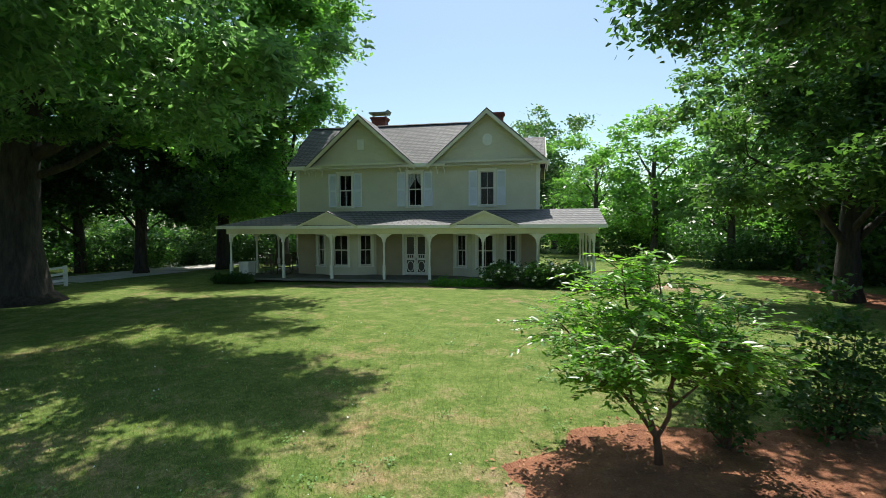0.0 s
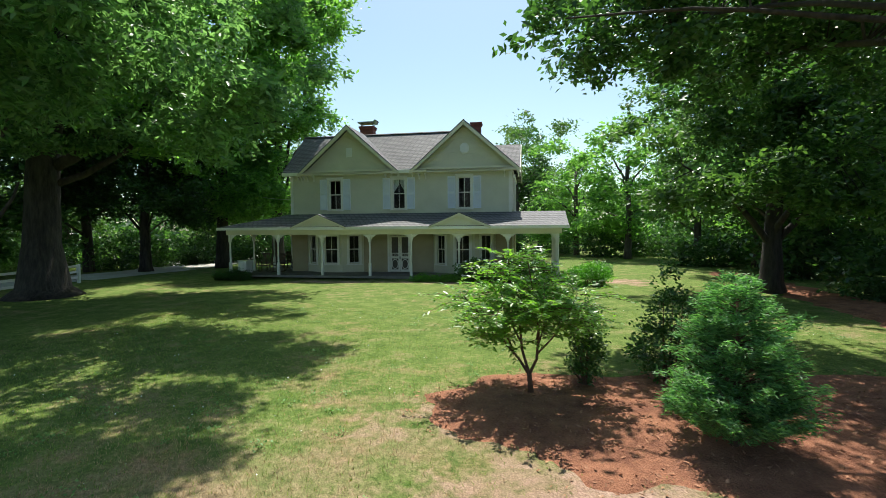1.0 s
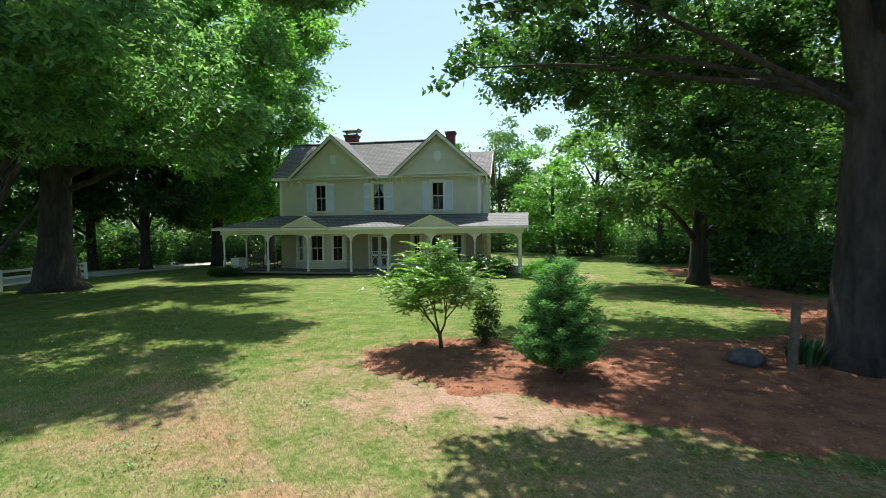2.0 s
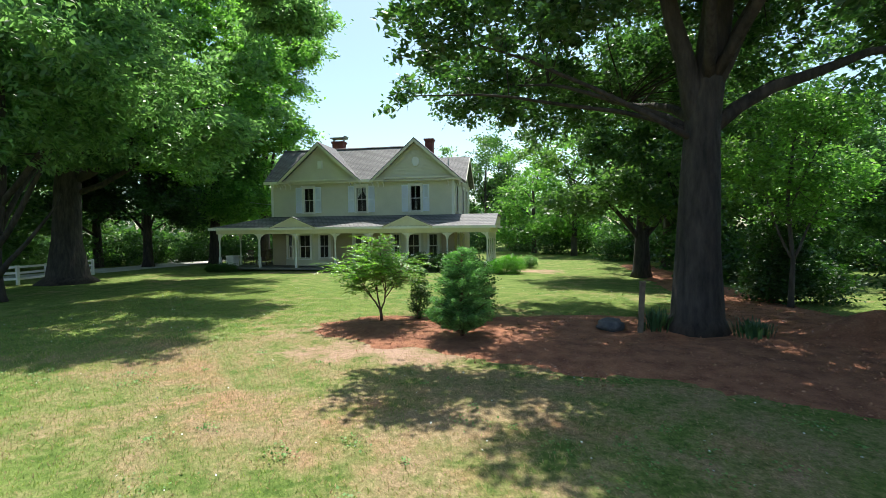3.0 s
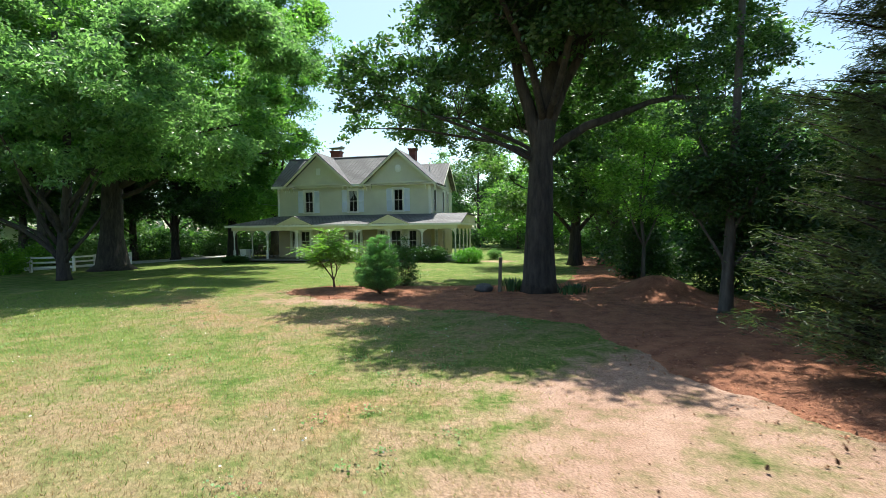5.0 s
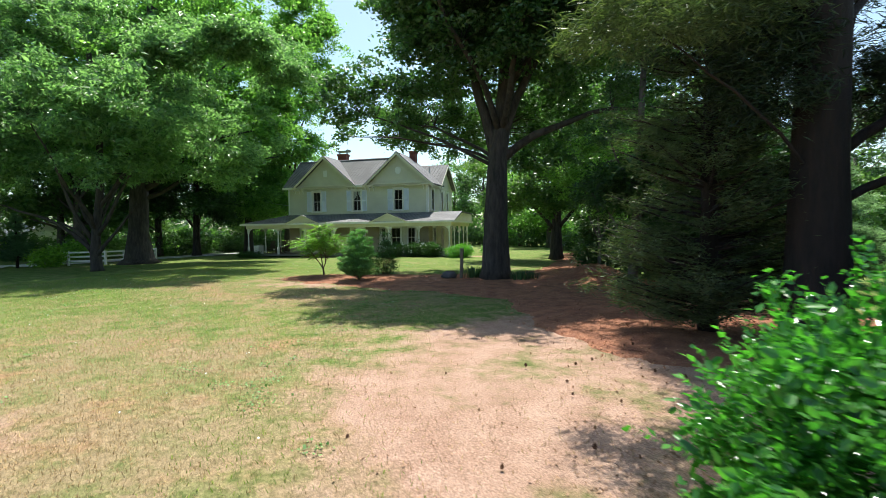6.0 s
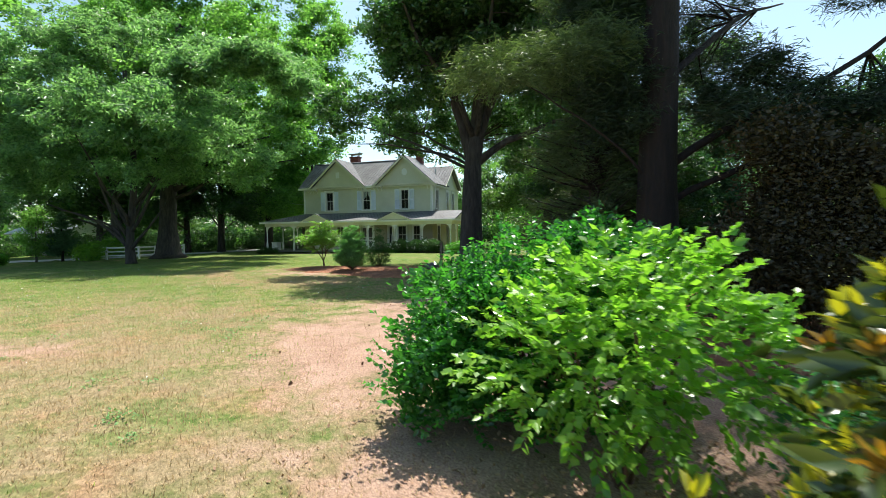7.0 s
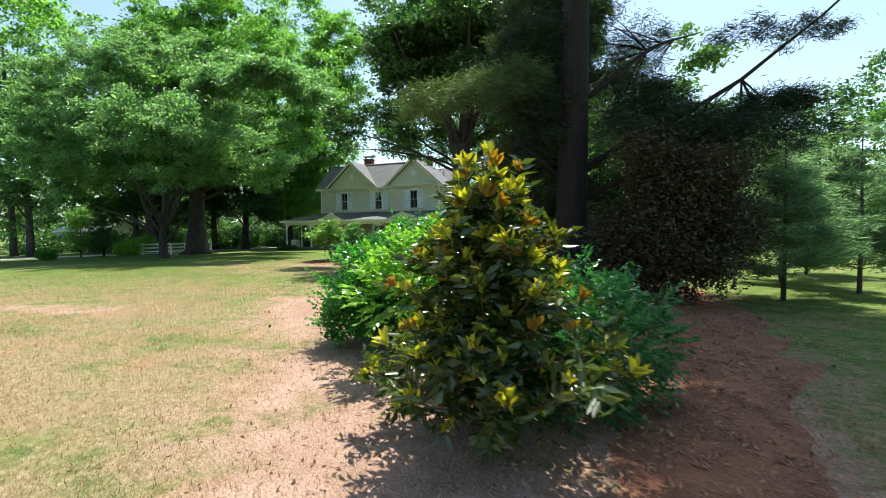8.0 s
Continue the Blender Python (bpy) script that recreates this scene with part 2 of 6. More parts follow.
M_IRIS = foliage("sword_leaves", (0.02, 0.055, 0.025), (0.06, 0.13, 0.06), (1.4, 1.7, 0.9), 0.4, 0.3)
M_HYD = foliage("hydrangea_leaves", (0.02, 0.06, 0.014), (0.06, 0.14, 0.03), G1, 0.4, 0.35)
M_FLOWER = plain("white_flower_heads", (0.72, 0.74, 0.68), (0.86, 0.87, 0.82), 0.8, 6, 40, 0.3)
M_BLADE = foliage("grass_blades", (0.1, 0.155, 0.036), (0.21, 0.265, 0.08), (1.6, 1.8, 0.9), 0.6, 0.55)
M_STRAW = foliage("dry_grass_blades", (0.24, 0.18, 0.1), (0.46, 0.36, 0.22), (1.5, 1.45, 1.3), 0.7, 0.6)
M_CLOVER = foliage("clover_leaves", (0.06, 0.16, 0.03), (0.16, 0.32, 0.08), (1.4, 1.7, 0.7), 0.6, 0.25)
M_LITTER = foliage("dry_fallen_leaves", (0.14, 0.07, 0.035), (0.42, 0.26, 0.15), (1.1, 1.0, 0.8), 0.8, 0.15)


# ---- building helpers ----
class Build:
    """Gathers points and faces for one mesh."""

    def __init__(self):
        self.v, self.f, self.smooth = [], [], False

    def add(self, verts, faces):
        o = len(self.v)
        self.v += [tuple(p) for p in verts]
        self.f += [tuple(i + o for i in f) for f in faces]
        return self

    def box(self, x0, x1, y0, y1, z0, z1):
        return self.add([(x, y, z) for z in (z0, z1) for y in (y0, y1) for x in (x0, x1)],
                        [(0, 2, 3, 1), (4, 5, 7, 6), (0, 1, 5, 4), (2, 6, 7, 3), (0, 4, 6, 2), (1, 3, 7, 5)])

    def prism(self, loop, shift):
        """A flat loop of points pushed along shift."""
        n = len(loop)
        s = Vector(shift)
        a = [Vector(p) for p in loop]
        return self.add(a + [p + s for p in a], [tuple(range(n))[::-1], tuple(range(n, 2 * n))] + [(i, (i + 1) % n, n + (i + 1) % n, n + i) for i in range(n)])

    def beam(self, a, b, w, h):
        a, b = Vector(a), Vector(b)
        d = (b - a).normalized()
        s = d.cross(Vector((0, 0, 1)))
        s = (s if s.length > 0.01 else Vector((1, 0, 0))).normalized() * w / 2
        u = s.cross(d).normalized() * h / 2
        return self.prism([a - s - u, a + s - u, a + s + u, a - s + u], b - a)

    def tube(self, pts, radii, sides=8, caps=True):
        pts = [Vector(p) for p in pts]
        o = len(self.v)
        ref = Vector((0.3, 0.9, 0.2))
        for i, p in enumerate(pts):
            d = (pts[min(i + 1, len(pts) - 1)] - pts[max(i - 1, 0)]).normalized()
            a = d.cross(ref)
            a = (a if a.length > 0.05 else d.cross(Vector((1, 0, 0)))).normalized()
            b = d.cross(a)
            for k in range(sides):
                w = 2 * math.pi * k / sides
                self.v.append(tuple(p + (a * math.cos(w) + b * math.sin(w)) * radii[i]))
        for i in range(len(pts) - 1):
            for k in range(sides):
                j = (k + 1) % sides
                self.f.append((o + i * sides + k, o + i * sides + j, o + (i + 1) * sides + j, o + (i + 1) * sides + k))
        if caps:
            e = o + (len(pts) - 1) * sides
            self.f += [tuple(o + k for k in range(sides))[::-1], tuple(e + k for k in range(sides))]
        return self

    def mesh(self, name, mats):
        me = bpy.data.meshes.new(name)
        me.from_pydata(self.v, [], self.f)
        for m in mats if isinstance(mats, (list, tuple)) else [mats]:
            me.materials.append(m)
        if self.smooth:
            me.shade_smooth()
        return me


def raw_mesh(name, verts, tris, mat):
    """A mesh of triangles from two arrays."""
    me = bpy.data.meshes.new(name)
    verts, tris = np.asarray(verts, np.float32), np.asarray(tris, np.int32)
    me.vertices.add(len(verts))
    me.vertices.foreach_set("co", verts.ravel())
    me.loops.add(tris.size)
    me.loops.foreach_set("vertex_index", tris.ravel())
    me.polygons.add(len(tris))
    me.polygons.foreach_set("loop_start", np.arange(0, tris.size, 3, dtype=np.int32))
    me.materials.append(mat)
    me.update(calc_edges=True)
    return me


def part(name, b, material, parent, label=""):
    me = b.mesh(name, material) if isinstance(b, Build) else b
    ob = new(name, me)
    ob.parent = parent
    return tagged(ob, label)


def thing(name, label, category, at=(0, 0, 0), group="", kind=""):
    ob = new(name)
    ob.location = at
    ob.empty_display_size = 0.2
    return tagged(ob, label, category, group, kind)


# ---- plants ----
def unit(a):
    return a / np.maximum(np.linalg.norm(a, axis=1, keepdims=True), 1e-9)


def leaf_arrays(rng, centres, size, up=0.7, slim=0.5, droop=0.0, aim=None, oval=False):
    """A folded four-cornered leaf at each centre: two triangles along its rib."""
    n = len(centres)
    along = rng.normal(size=(n, 3))
    if aim is not None:
        along = along * 0.75 + aim
    along[:, 2] = along[:, 2] * 0.6 - droop
    along = unit(along)
    nrm = rng.normal(size=(n, 3)) * (1 - up)
    nrm[:, 2] += up
    side = unit(np.cross(along, nrm))
    lift = np.cross(side, along)
    s = size * rng.uniform(0.6, 1.35, (n, 1))
    base, tip = centres - along * s * 0.5, centres + along * s * 0.5
    l = centres + side * s * slim * 0.5 + lift * s * 0.08 - along * s * 0.06
    r = centres - side * s * slim * 0.5 + lift * s * 0.08 - along * s * 0.06
    if oval:
        w, a, u = side * s * slim * 0.46, along * s * 0.2, lift * s * 0.09
        verts = np.stack([base, centres - a + w + u, centres + a + w * 0.8 + u, tip, centres + a - w * 0.8 + u, centres - a - w + u], 1).reshape(-1, 3)
        q = np.arange(n)[:, None] * 6
        return verts, np.concatenate([q + [0, 3, 2], q + [0, 2, 1], q + [0, 4, 3], q + [0, 5, 4]], 1).reshape(-1, 3)
    verts = np.stack([base, l, tip, r], 1).reshape(-1, 3)
    q = np.arange(n)[:, None] * 4
    tris = np.concatenate([q + [0, 2, 1], q + [0, 3, 2]], 1).reshape(-1, 3)
    return verts, tris


def blob_points(rng, blobs, n, shell=0.55):
    """Places for tufts in a union of ellipsoids (x, y, z, rx, ry, rz), mostly towards their skins."""
    w = np.array([b[3] * b[4] * b[5] for b in blobs]) ** 0.75
    k = rng.choice(len(blobs), n, p=w / w.sum())
    bl = np.array(blobs)[k]
    d = unit(rng.normal(size=(n, 3)))
    r = rng.uniform(shell ** 3, 1.0, (n, 1)) ** (1 / 3)
    lump = 1 + 0.16 * np.sin(d[:, :1] * 7 + bl[:, :1]) * np.cos(d[:, 2:] * 6 + bl[:, 1:2])
    return bl[:, :3] + d * r * bl[:, 3:] * lump, d


def leafage(name, seed, blobs, tufts, per, size, spread, mat, up=0.55, slim=0.5, shell=0.55, flat=0.55, droop=0.15, clumps=0, clump_r=1.2, oval=False):
    """Leaves in tufts; with clumps, the tufts sit on domed boughs with gaps between them."""
    rng = np.random.default_rng(seed)
    if clumps:
        c0, d0 = blob_points(rng, blobs, clumps, shell)
        k = rng.integers(0, clumps, tufts)
        e = unit(rng.normal(size=(tufts, 3)))
        e[:, 2] = np.where(rng.uniform(size=tufts) < 0.8, np.abs(e[:, 2]), e[:, 2])
        size_k = clump_r * rng.uniform(0.6, 1.25, clumps)
        c = c0[k] + e * size_k[k][:, None] * rng.uniform(0.55, 1.0, (tufts, 1)) * np.array([1, 1, 0.85])
        d = d0[k] * 0.5 + e * 0.7
    else:
        c, d = blob_points(rng, blobs, tufts, shell)
    sp = spread * rng.uniform(0.6, 1.3, (tufts, 1, 1))
    off = rng.normal(size=(tufts, per, 3)) * sp * np.array([1, 1, flat])
    aim = np.repeat(d, per, 0) * 0.7
    pts = (c[:, None, :] + off).reshape(-1, 3)
    pts[:, 2] = np.maximum(pts[:, 2], 0.05)
    v, t = leaf_arrays(rng, pts, size, up, slim, droop, aim, oval)
    return raw_mesh(name, v, t, mat), c


def bend(rng, a, b, n, wob, sag=0.0):
    a, b = np.array(a, float), np.array(b, float)
    s = np.linspace(0, 1, n)[:, None]
    p = a + (b - a) * s
    p[:, 2] += sag * np.sin(np.pi * s[:, 0])
    j = rng.normal(size=(n, 3)) * wob
    j[0] = j[-1] = 0
    j[1:-1] = (j[:-2] + 1.5 * j[1:-1] + j[2:]) / 3
    return p + j


def wood(seed, trunk, limbs, tufts, twigs, r0, flare=1.5, sides=12):
    """Trunk through the given points, limbs (start share, end point, radius, sag) and twigs to the nearest tufts."""
    rng = np.random.default_rng(seed)
    b = Build()
    b.smooth = True
    tp = np.array(trunk, float)
    n = len(tp)
    rad = [r0 * (flare if i == 0 else 1.0) * (1 - 0.55 * i / max(n - 1, 1)) for i in range(n)]
    if flare > 1.05:
        mid = tp[0] * 0.82 + tp[1] * 0.18
        tp = np.insert(tp, 1, mid, 0)
        rad.insert(1, r0 * (1 + (flare - 1) * 0.3))
    b.tube(tp, rad, sides)
    nodes_at = []
    for share, end, r, sag in limbs:
        k = share * (len(tp) - 1)
        i = min(int(k), len(tp) - 2)
        a = tp[i] + (tp[i + 1] - tp[i]) * (k - i)
        length = np.linalg.norm(np.array(end) - a)
        path = bend(rng, a, end, 9, length * 0.02, sag)
        b.tube(path, [r * (1 - 0.78 * j / 8) for j in range(9)], 7)
        nodes_at += [(path[j], r * (1 - 0.78 * j / 8)) for j in range(2, 9)]
    if not nodes_at:
        nodes_at = [(tp[i], r0 * 0.4) for i in range(1, len(tp))]
    if twigs and len(tufts):
        pts = np.array([q for q, _ in nodes_at])
        for c in tufts[rng.choice(len(tufts), min(twigs, len(tufts)), replace=False)]:
            dd = np.linalg.norm(pts - c, axis=1)
            j = int(np.argmin(dd))
            if dd[j] > 2.8:
                continue
            r = min(nodes_at[j][1] * 0.5, 0.012 * dd[j] + 0.008)
            b.tube(bend(rng, pts[j], c, 4, dd[j] * 0.05, dd[j] * 0.06), [r, r * 0.75, r * 0.5, r * 0.2], 4, False)
    return b


def tree(name, label, at, seed, trunk, limbs, r0, blobs, tufts, per, size, spread, mat, barkmat, twigs=120, flare=1.5, up=0.5, slim=0.5, shell=0.55, group="", droop=0.15, flat=0.55, sides=12, clumps=0, clump_r=1.2):
    root = thing(name, label, "tree", at, group)
    me, c = leafage("crown", seed, blobs, tufts, per, size, spread, mat, up, slim, shell, flat, droop, clumps, clump_r)
    part("trunk", wood(seed + 1, trunk, limbs, c, twigs, r0, flare, sides), barkmat, root)
    part("crown", me, mat, root)
    return root


def bush(name, label, at, seed, blobs, tufts, per, size, spread, mat, stems=9, shell=0.5, up=0.4, slim=0.55, category="shrub", group="", barkmat=None, droop=0.0, flat=0.8, clumps=0, clump_r=0.3, oval=False):
    root = thing(name, label, category, at, group)
    me, c = leafage("foliage", seed, blobs, tufts, per, size, spread, mat, up, slim, shell, flat, droop, clumps, clump_r, oval)
    rng = np.random.default_rng(seed + 3)
    b = Build()
    for q in c[rng.choice(len(c), min(stems, len(c)), replace=False)]:
        a = (q[0] * 0.15 + rng.normal() * 0.05, q[1] * 0.15 + rng.normal() * 0.05, -0.03)
        b.tube(bend(rng, a, q, 4, 0.04), [0.022, 0.016, 0.011, 0.005], 5, False)
    part("woody_base", b, barkmat or M_BROWNBARK, root)
    part("foliage", me, mat, root)
    return root


# ---- ground ----
def height(x, y):
    """The lawn falls a little towards the drive and lies almost level elsewhere."""
    h = -0.012 * min(max(0.0, -x - 5), 40)
    return h + 0.03 * noise.noise(Vector((x * 0.25, y * 0.25, 0.0)))


BED = [(-1.05, 5.5), (-0.6, 4.5), (0.1, 3.9), (1.1, 3.5), (2.6, 3.3), (3.6, 2.9), (4.7, 2.3), (6.0, 1.8), (7.6, 1.6), (9.0, 0.8), (10.5, 0.1), (11.1, -2.2), (12.0, -4.6),
       (13.2, -6.2), (15.5, -7.0), (16.9, -9.2), (17.5, -12.2), (17.7, -16.0), (18.3, -16.8), (18.9, -15.6), (19.3, -13.0), (20.0, -10.0), (20.0, -7.0), (19.3, -2.0), (18.5, 0.0), (16.6, 4.0), (14.8, 7.5), (13.8, 11), (13.8, 20), (13.5, 31), (11.9, 31),
       (11.4, 24), (11.2, 17), (10.9, 12.0), (10.2, 9.3), (8.5, 8.3), (6.5, 7.9), (4.0, 7.6), (1.7, 7.2), (-0.2, 6.8)]


def inside(x, y, loop):
    hit = False
    for (x0, y0), (x1, y1) in zip(loop, loop[1:] + loop[:1]):
        if (y0 > y) != (y1 > y) and x < (x1 - x0) * (y - y0) / (y1 - y0) + x0:
            hit = not hit
    return hit


def edge_gap(x, y, loop):
    best = 1e9
    for (x0, y0), (x1, y1) in zip(loop, loop[1:] + loop[:1]):
        dx, dy = x1 - x0, y1 - y0
        k = max(0.0, min(1.0, ((x - x0) * dx + (y - y0) * dy) / (dx * dx + dy * dy)))
        best = min(best, math.hypot(x - x0 - k * dx, y - y0 - k * dy))
    return best


def step(a, b, x):
    k = max(0.0, min(1.0, (x - a) / (b - a)))
    return k * k * (3 - 2 * k)


def bare(x, y):
    """Share of worn earth: under the shrubs, along the bed's open side and in a few scalped spots."""
    edge = 9.2 + 0.76 * max(0.0, -y - 8.8) if y < -5 else 9.2 + 0.5 * (y + 5)
    a = step(edge - 2.2, edge + 1.4, x) * step(1.0, -3.0, y) * (1.0 if y > -24 else 0.6) * step(20.2, 18.6, x)
    for cx, cy, rx, ry, s in ((1.6, 2.7, 3.0, 1.0, 0.75), (4.6, -11.4, 2.4, 0.9, 0.75), (-1.2, 4.6, 1.0, 1.0, 0.6), (2.6, -15.5, 3.5, 1.0, 0.6), (9.0, 24.0, 40.0, 0.0, 0), (-6.5, 23.2, 9.0, 0.8, 0.9), (5.5, 24.5, 2.0, 2.2, 0.8)):
        if ry:
            a = max(a, s * step(1.5, 0.4, math.hypot((x - cx) / rx, (y - cy) / ry)))
    return min(1.0, a)


def dry(x, y):
    a = 0.55 * step(3.0, -10.0, y) * step(-16.0, 2.0, x)
    a = max(a, 0.55 * step(7.5, 3.0, math.hypot((x - 2.5) / 1.4, y - 2.0)))
    a += 0.3 * step(-6.0, -15.0, y) * step(-2.0, 6.0, x)
    return min(1.0, (a + 0.12) * step(23.0, 18.5, x))


def axis(lo, hi, fine_lo, fine_hi, s):
    out = list(np.arange(fine_lo, fine_hi + 1e-6, s))
    g, x = s, fine_lo
    while x > lo:
        g *= 1.28
        x -= g
        out.insert(0, max(x, lo))
    g, x = s, fine_hi
    while x < hi:
        g *= 1.28
        x += g
        out.append(min(x, hi))
    return out


gx, gy = axis(-900, 900, -24, 24, 0.4), axis(-700, 1500, -30, 30, 0.4)
gb = Build()
gb.smooth = True
gb.v = [(x, y, height(x, y)) for y in gy for x in gx]
nx = len(gx)
gb.f = [(j * nx + i, j * nx + i + 1, (j + 1) * nx + i + 1, (j + 1) * nx + i) for j in range(len(gy) - 1) for i in range(nx - 1)]
gm = gb.mesh("ground", M_LAWN)
for nm, fn in (("bare", bare), ("dry", dry)):
    gm.attributes.new(nm, "FLOAT", "POINT").data.foreach_set("value", [fn(x, y) for x, y, z in gb.v])
ground = tagged(new("ground", gm), "wide lawn of patchy green and straw-coloured grass with bare earth", "ground", kind="structure")

# mulch bed: a low mound with a ragged rim, and loose chips on it
mb = Build()
mb.smooth = True


def bed_gap(x, y):
    """How far inside the bed's ragged rim a place lies."""
    g = edge_gap(x, y, BED) * (1 if inside(x, y, BED) else -1)
    return g + 0.45 * noise.noise(Vector((x * 0.9, y * 0.9, 3.0))) + 0.2 * noise.noise(Vector((x * 3.1, y * 3.1, 5.0)))


def bed_height(x, y):
    g = bed_gap(x, y)
    if g < 0:
        return height(x, y)
    z = height(x, y) + 0.1 * step(0.0, 1.4, g) + 0.05 * noise.noise(Vector((x * 0.8, y * 0.8, 7.0))) * step(0, 1, g) + 0.025 * noise.noise(Vector((x * 3, y * 3, 2.0))) * step(0, 0.5, g)
    return z + 0.7 * step(1.0, 0.0, math.hypot((x - 13.2) / 2.1, (y - 5.2) / 1.5))


idx = {}
S = 0.22
for j in range(int(-18 / S), int(33 / S)):
    for i in range(int(-2.5 / S), int(21.6 / S)):
        g = bed_gap((i + 0.5) * S, (j + 0.5) * S)
        if g < -0.3:
            continue
        f = []
        for a, b in ((i, j), (i + 1, j), (i + 1, j + 1), (i, j + 1)):
            if (a, b) not in idx:
                x, y = a * S, b * S
                h = bed_gap(x, y)
                idx[(a, b)] = len(mb.v)
                mb.v.append((x, y, bed_height(x, y) + 0.012 if h > 0 else height(x, y) + 0.012 + 0.14 * max(h, -0.5)))
            f.append(idx[(a, b)])
        mb.f.append(tuple(f))
bed = tagged(new("mulch_bed", mb.mesh("mulch_bed", M_MULCH)), "low mound of red-brown bark mulch under the trees", "mulch bed", kind="structure")


# gravel drive that passes behind the big trees to the side of the house
db = Build()
dl = [(-90, -8, 3.2), (-60, -3, 3.0), (-42, 4, 2.8), (-33, 14, 2.6), (-29.5, 24, 2.6), (-28.5, 32, 3.0), (-31, 42, 4.5), (-40, 52, 6)]
for (xa, ya, wa), (xb, yb, wb_) in zip(dl, dl[1:]):
    for k in range(8):
        q = []
        for s in (k / 8, (k + 1) / 8):
            x, y, w = xa + (xb - xa) * s, ya + (yb - ya) * s, wa + (wb_ - wa) * s
            d = Vector((xb - xa, yb - ya, 0)).normalized()
            nrm = Vector((-d.y, d.x, 0))
            q.append((Vector((x, y, 0)) + nrm * w, Vector((x, y, 0)) - nrm * w))
        loop = [q[0][0], q[0][1], q[1][1], q[1][0]]
        db.add([(p.x, p.y, height(p.x, p.y) + 0.03) for p in loop], [(0, 1, 2, 3)])
tagged(new("driveway", db.mesh("driveway", M_GRAVEL)), "pale gravel driveway curving past the big trees", "driveway", kind="structure")

# ---- the house ----
HX0, HX1, HY0, HY1 = -14.9, -0.45, 27.14, 33.0
EAVE, PEAK, RIDGE = 6.62, 9.55, 9.5
house = thing("farmhouse", "cream two-storey wooden farmhouse with twin front gables and a wraparound porch", "house", (0, 0, 0))


def wall_x(b, x0, x1, y, depth, z0, z1, openings):
    """A wall along x with openings (x0, x1, z0, z1) that go through it."""
    xs = sorted({x0, x1, *[o[0] for o in openings], *[o[1] for o in openings]})
    for a, c in zip(xs, xs[1:]):
        cuts = sorted((o[2], o[3]) for o in openings if o[0] <= a and o[1] >= c)
        z = z0
        for lo, hi in cuts:
            if lo > z:
                b.box(a, c, y, y + depth, z, lo)
            z = hi
        if z < z1:
            b.box(a, c, y, y + depth, z, z1)


def lap_x(b, x0, x1, y, z0, z1, openings, rise=0.115, trim=None):
    """Lapped boards on a wall along x that faces -y; trim gives the run (x0, x1) at a height."""
    z = z0
    while z < z1 - 0.02:
        t = min(z + rise, z1)
        run = trim(z, t) if trim else (x0, x1)
        spans = [run]
        for o in openings:
            if o[2] < t and o[3] > z:
                spans = [s for a, c in spans for s in ((a, min(c, o[0])), (max(a, o[1]), c)) if s[1] - s[0] > 0.03]
        for a, c in spans:
            if c - a > 0.03:
                b.add([(a, y, z), (c, y, z), (c, y - 0.03, z), (a, y - 0.03, z), (a, y, t), (c, y, t), (c, y - 0.008, t), (a, y - 0.008, t)],
                      [(3, 2, 6, 7), (0, 1, 2, 3), (0, 3, 7, 4), (1, 5, 6, 2)])
        z = t


def lap_y(b, x, y0, y1, z0, z1, openings, sgn=1, rise=0.115, trim=None):
    z = z0
    while z < z1 - 0.02:
        t = min(z + rise, z1)
        spans = [trim(z, t) if trim else (y0, y1)]
        for o in openings:
            if o[2] < t and o[3] > z:
                spans = [s for a, c in spans for s in ((a, min(c, o[0])), (max(a, o[1]), c)) if s[1] - s[0] > 0.03]
        for a, c in spans:
            if c - a > 0.03:
                b.add([(x, a, z), (x, c, z), (x + sgn * 0.03, c, z), (x + sgn * 0.03, a, z), (x, a, t), (x, c, t), (x + sgn * 0.008, c, t), (x + sgn * 0.008, a, t)],
                      [(3, 2, 6, 7), (0, 1, 2, 3), (0, 3, 7, 4), (1, 5, 6, 2)])
        z = t


UP_C = [-11.8, -7.52, -3.32]
UP_W, UP_Z0, UP_Z1 = 0.39, 4.2, 6.08
up_open = [(c - UP_W, c + UP_W, UP_Z0, UP_Z1) for c in UP_C]
DOOR = (-8.16, -6.82, 0.16, 2.5)
BAYS = (-11.85, -3.35)
bay_open = [(c - 1.95, c + 1.95, 0.16, 2.75) for c in BAYS]
wb1 = Build()
wall_x(wb1, HX0, HX1, HY0, 0.2, 0.0, EAVE, up_open + [DOOR] + bay_open)
part("front_wall", wb1, M_SIDING, house)
sb = Build()
lap_x(sb, HX0, HX1, HY0, 3.9, EAVE, up_open)
tagged(part("siding", sb, M_SIDING, house, "narrow lapped cream boards"), kind="stuff")
# Porch-level boards take the tan that already holds the porch's shade.
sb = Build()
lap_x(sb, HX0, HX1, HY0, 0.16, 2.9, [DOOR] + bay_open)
tagged(part("siding", sb, M_PORCHWALL, house, "tan lapped boards under the porch, with its shade in their colour"), kind="stuff")
side_open = [(28.2, 29.0, 4.2, 6.08), (31.6, 32.3, 4.2, 6.08), (33.6, 34.3, 4.2, 6.08)]
low_open = [(28.6, 29.4, 0.8, 2.5), (31.6, 32.5, 0.16, 2.45)]
eb = Build()
ys = sorted({HY0 + 0.2, 36.0, *[v for o in side_open + low_open for v in o[:2]]})
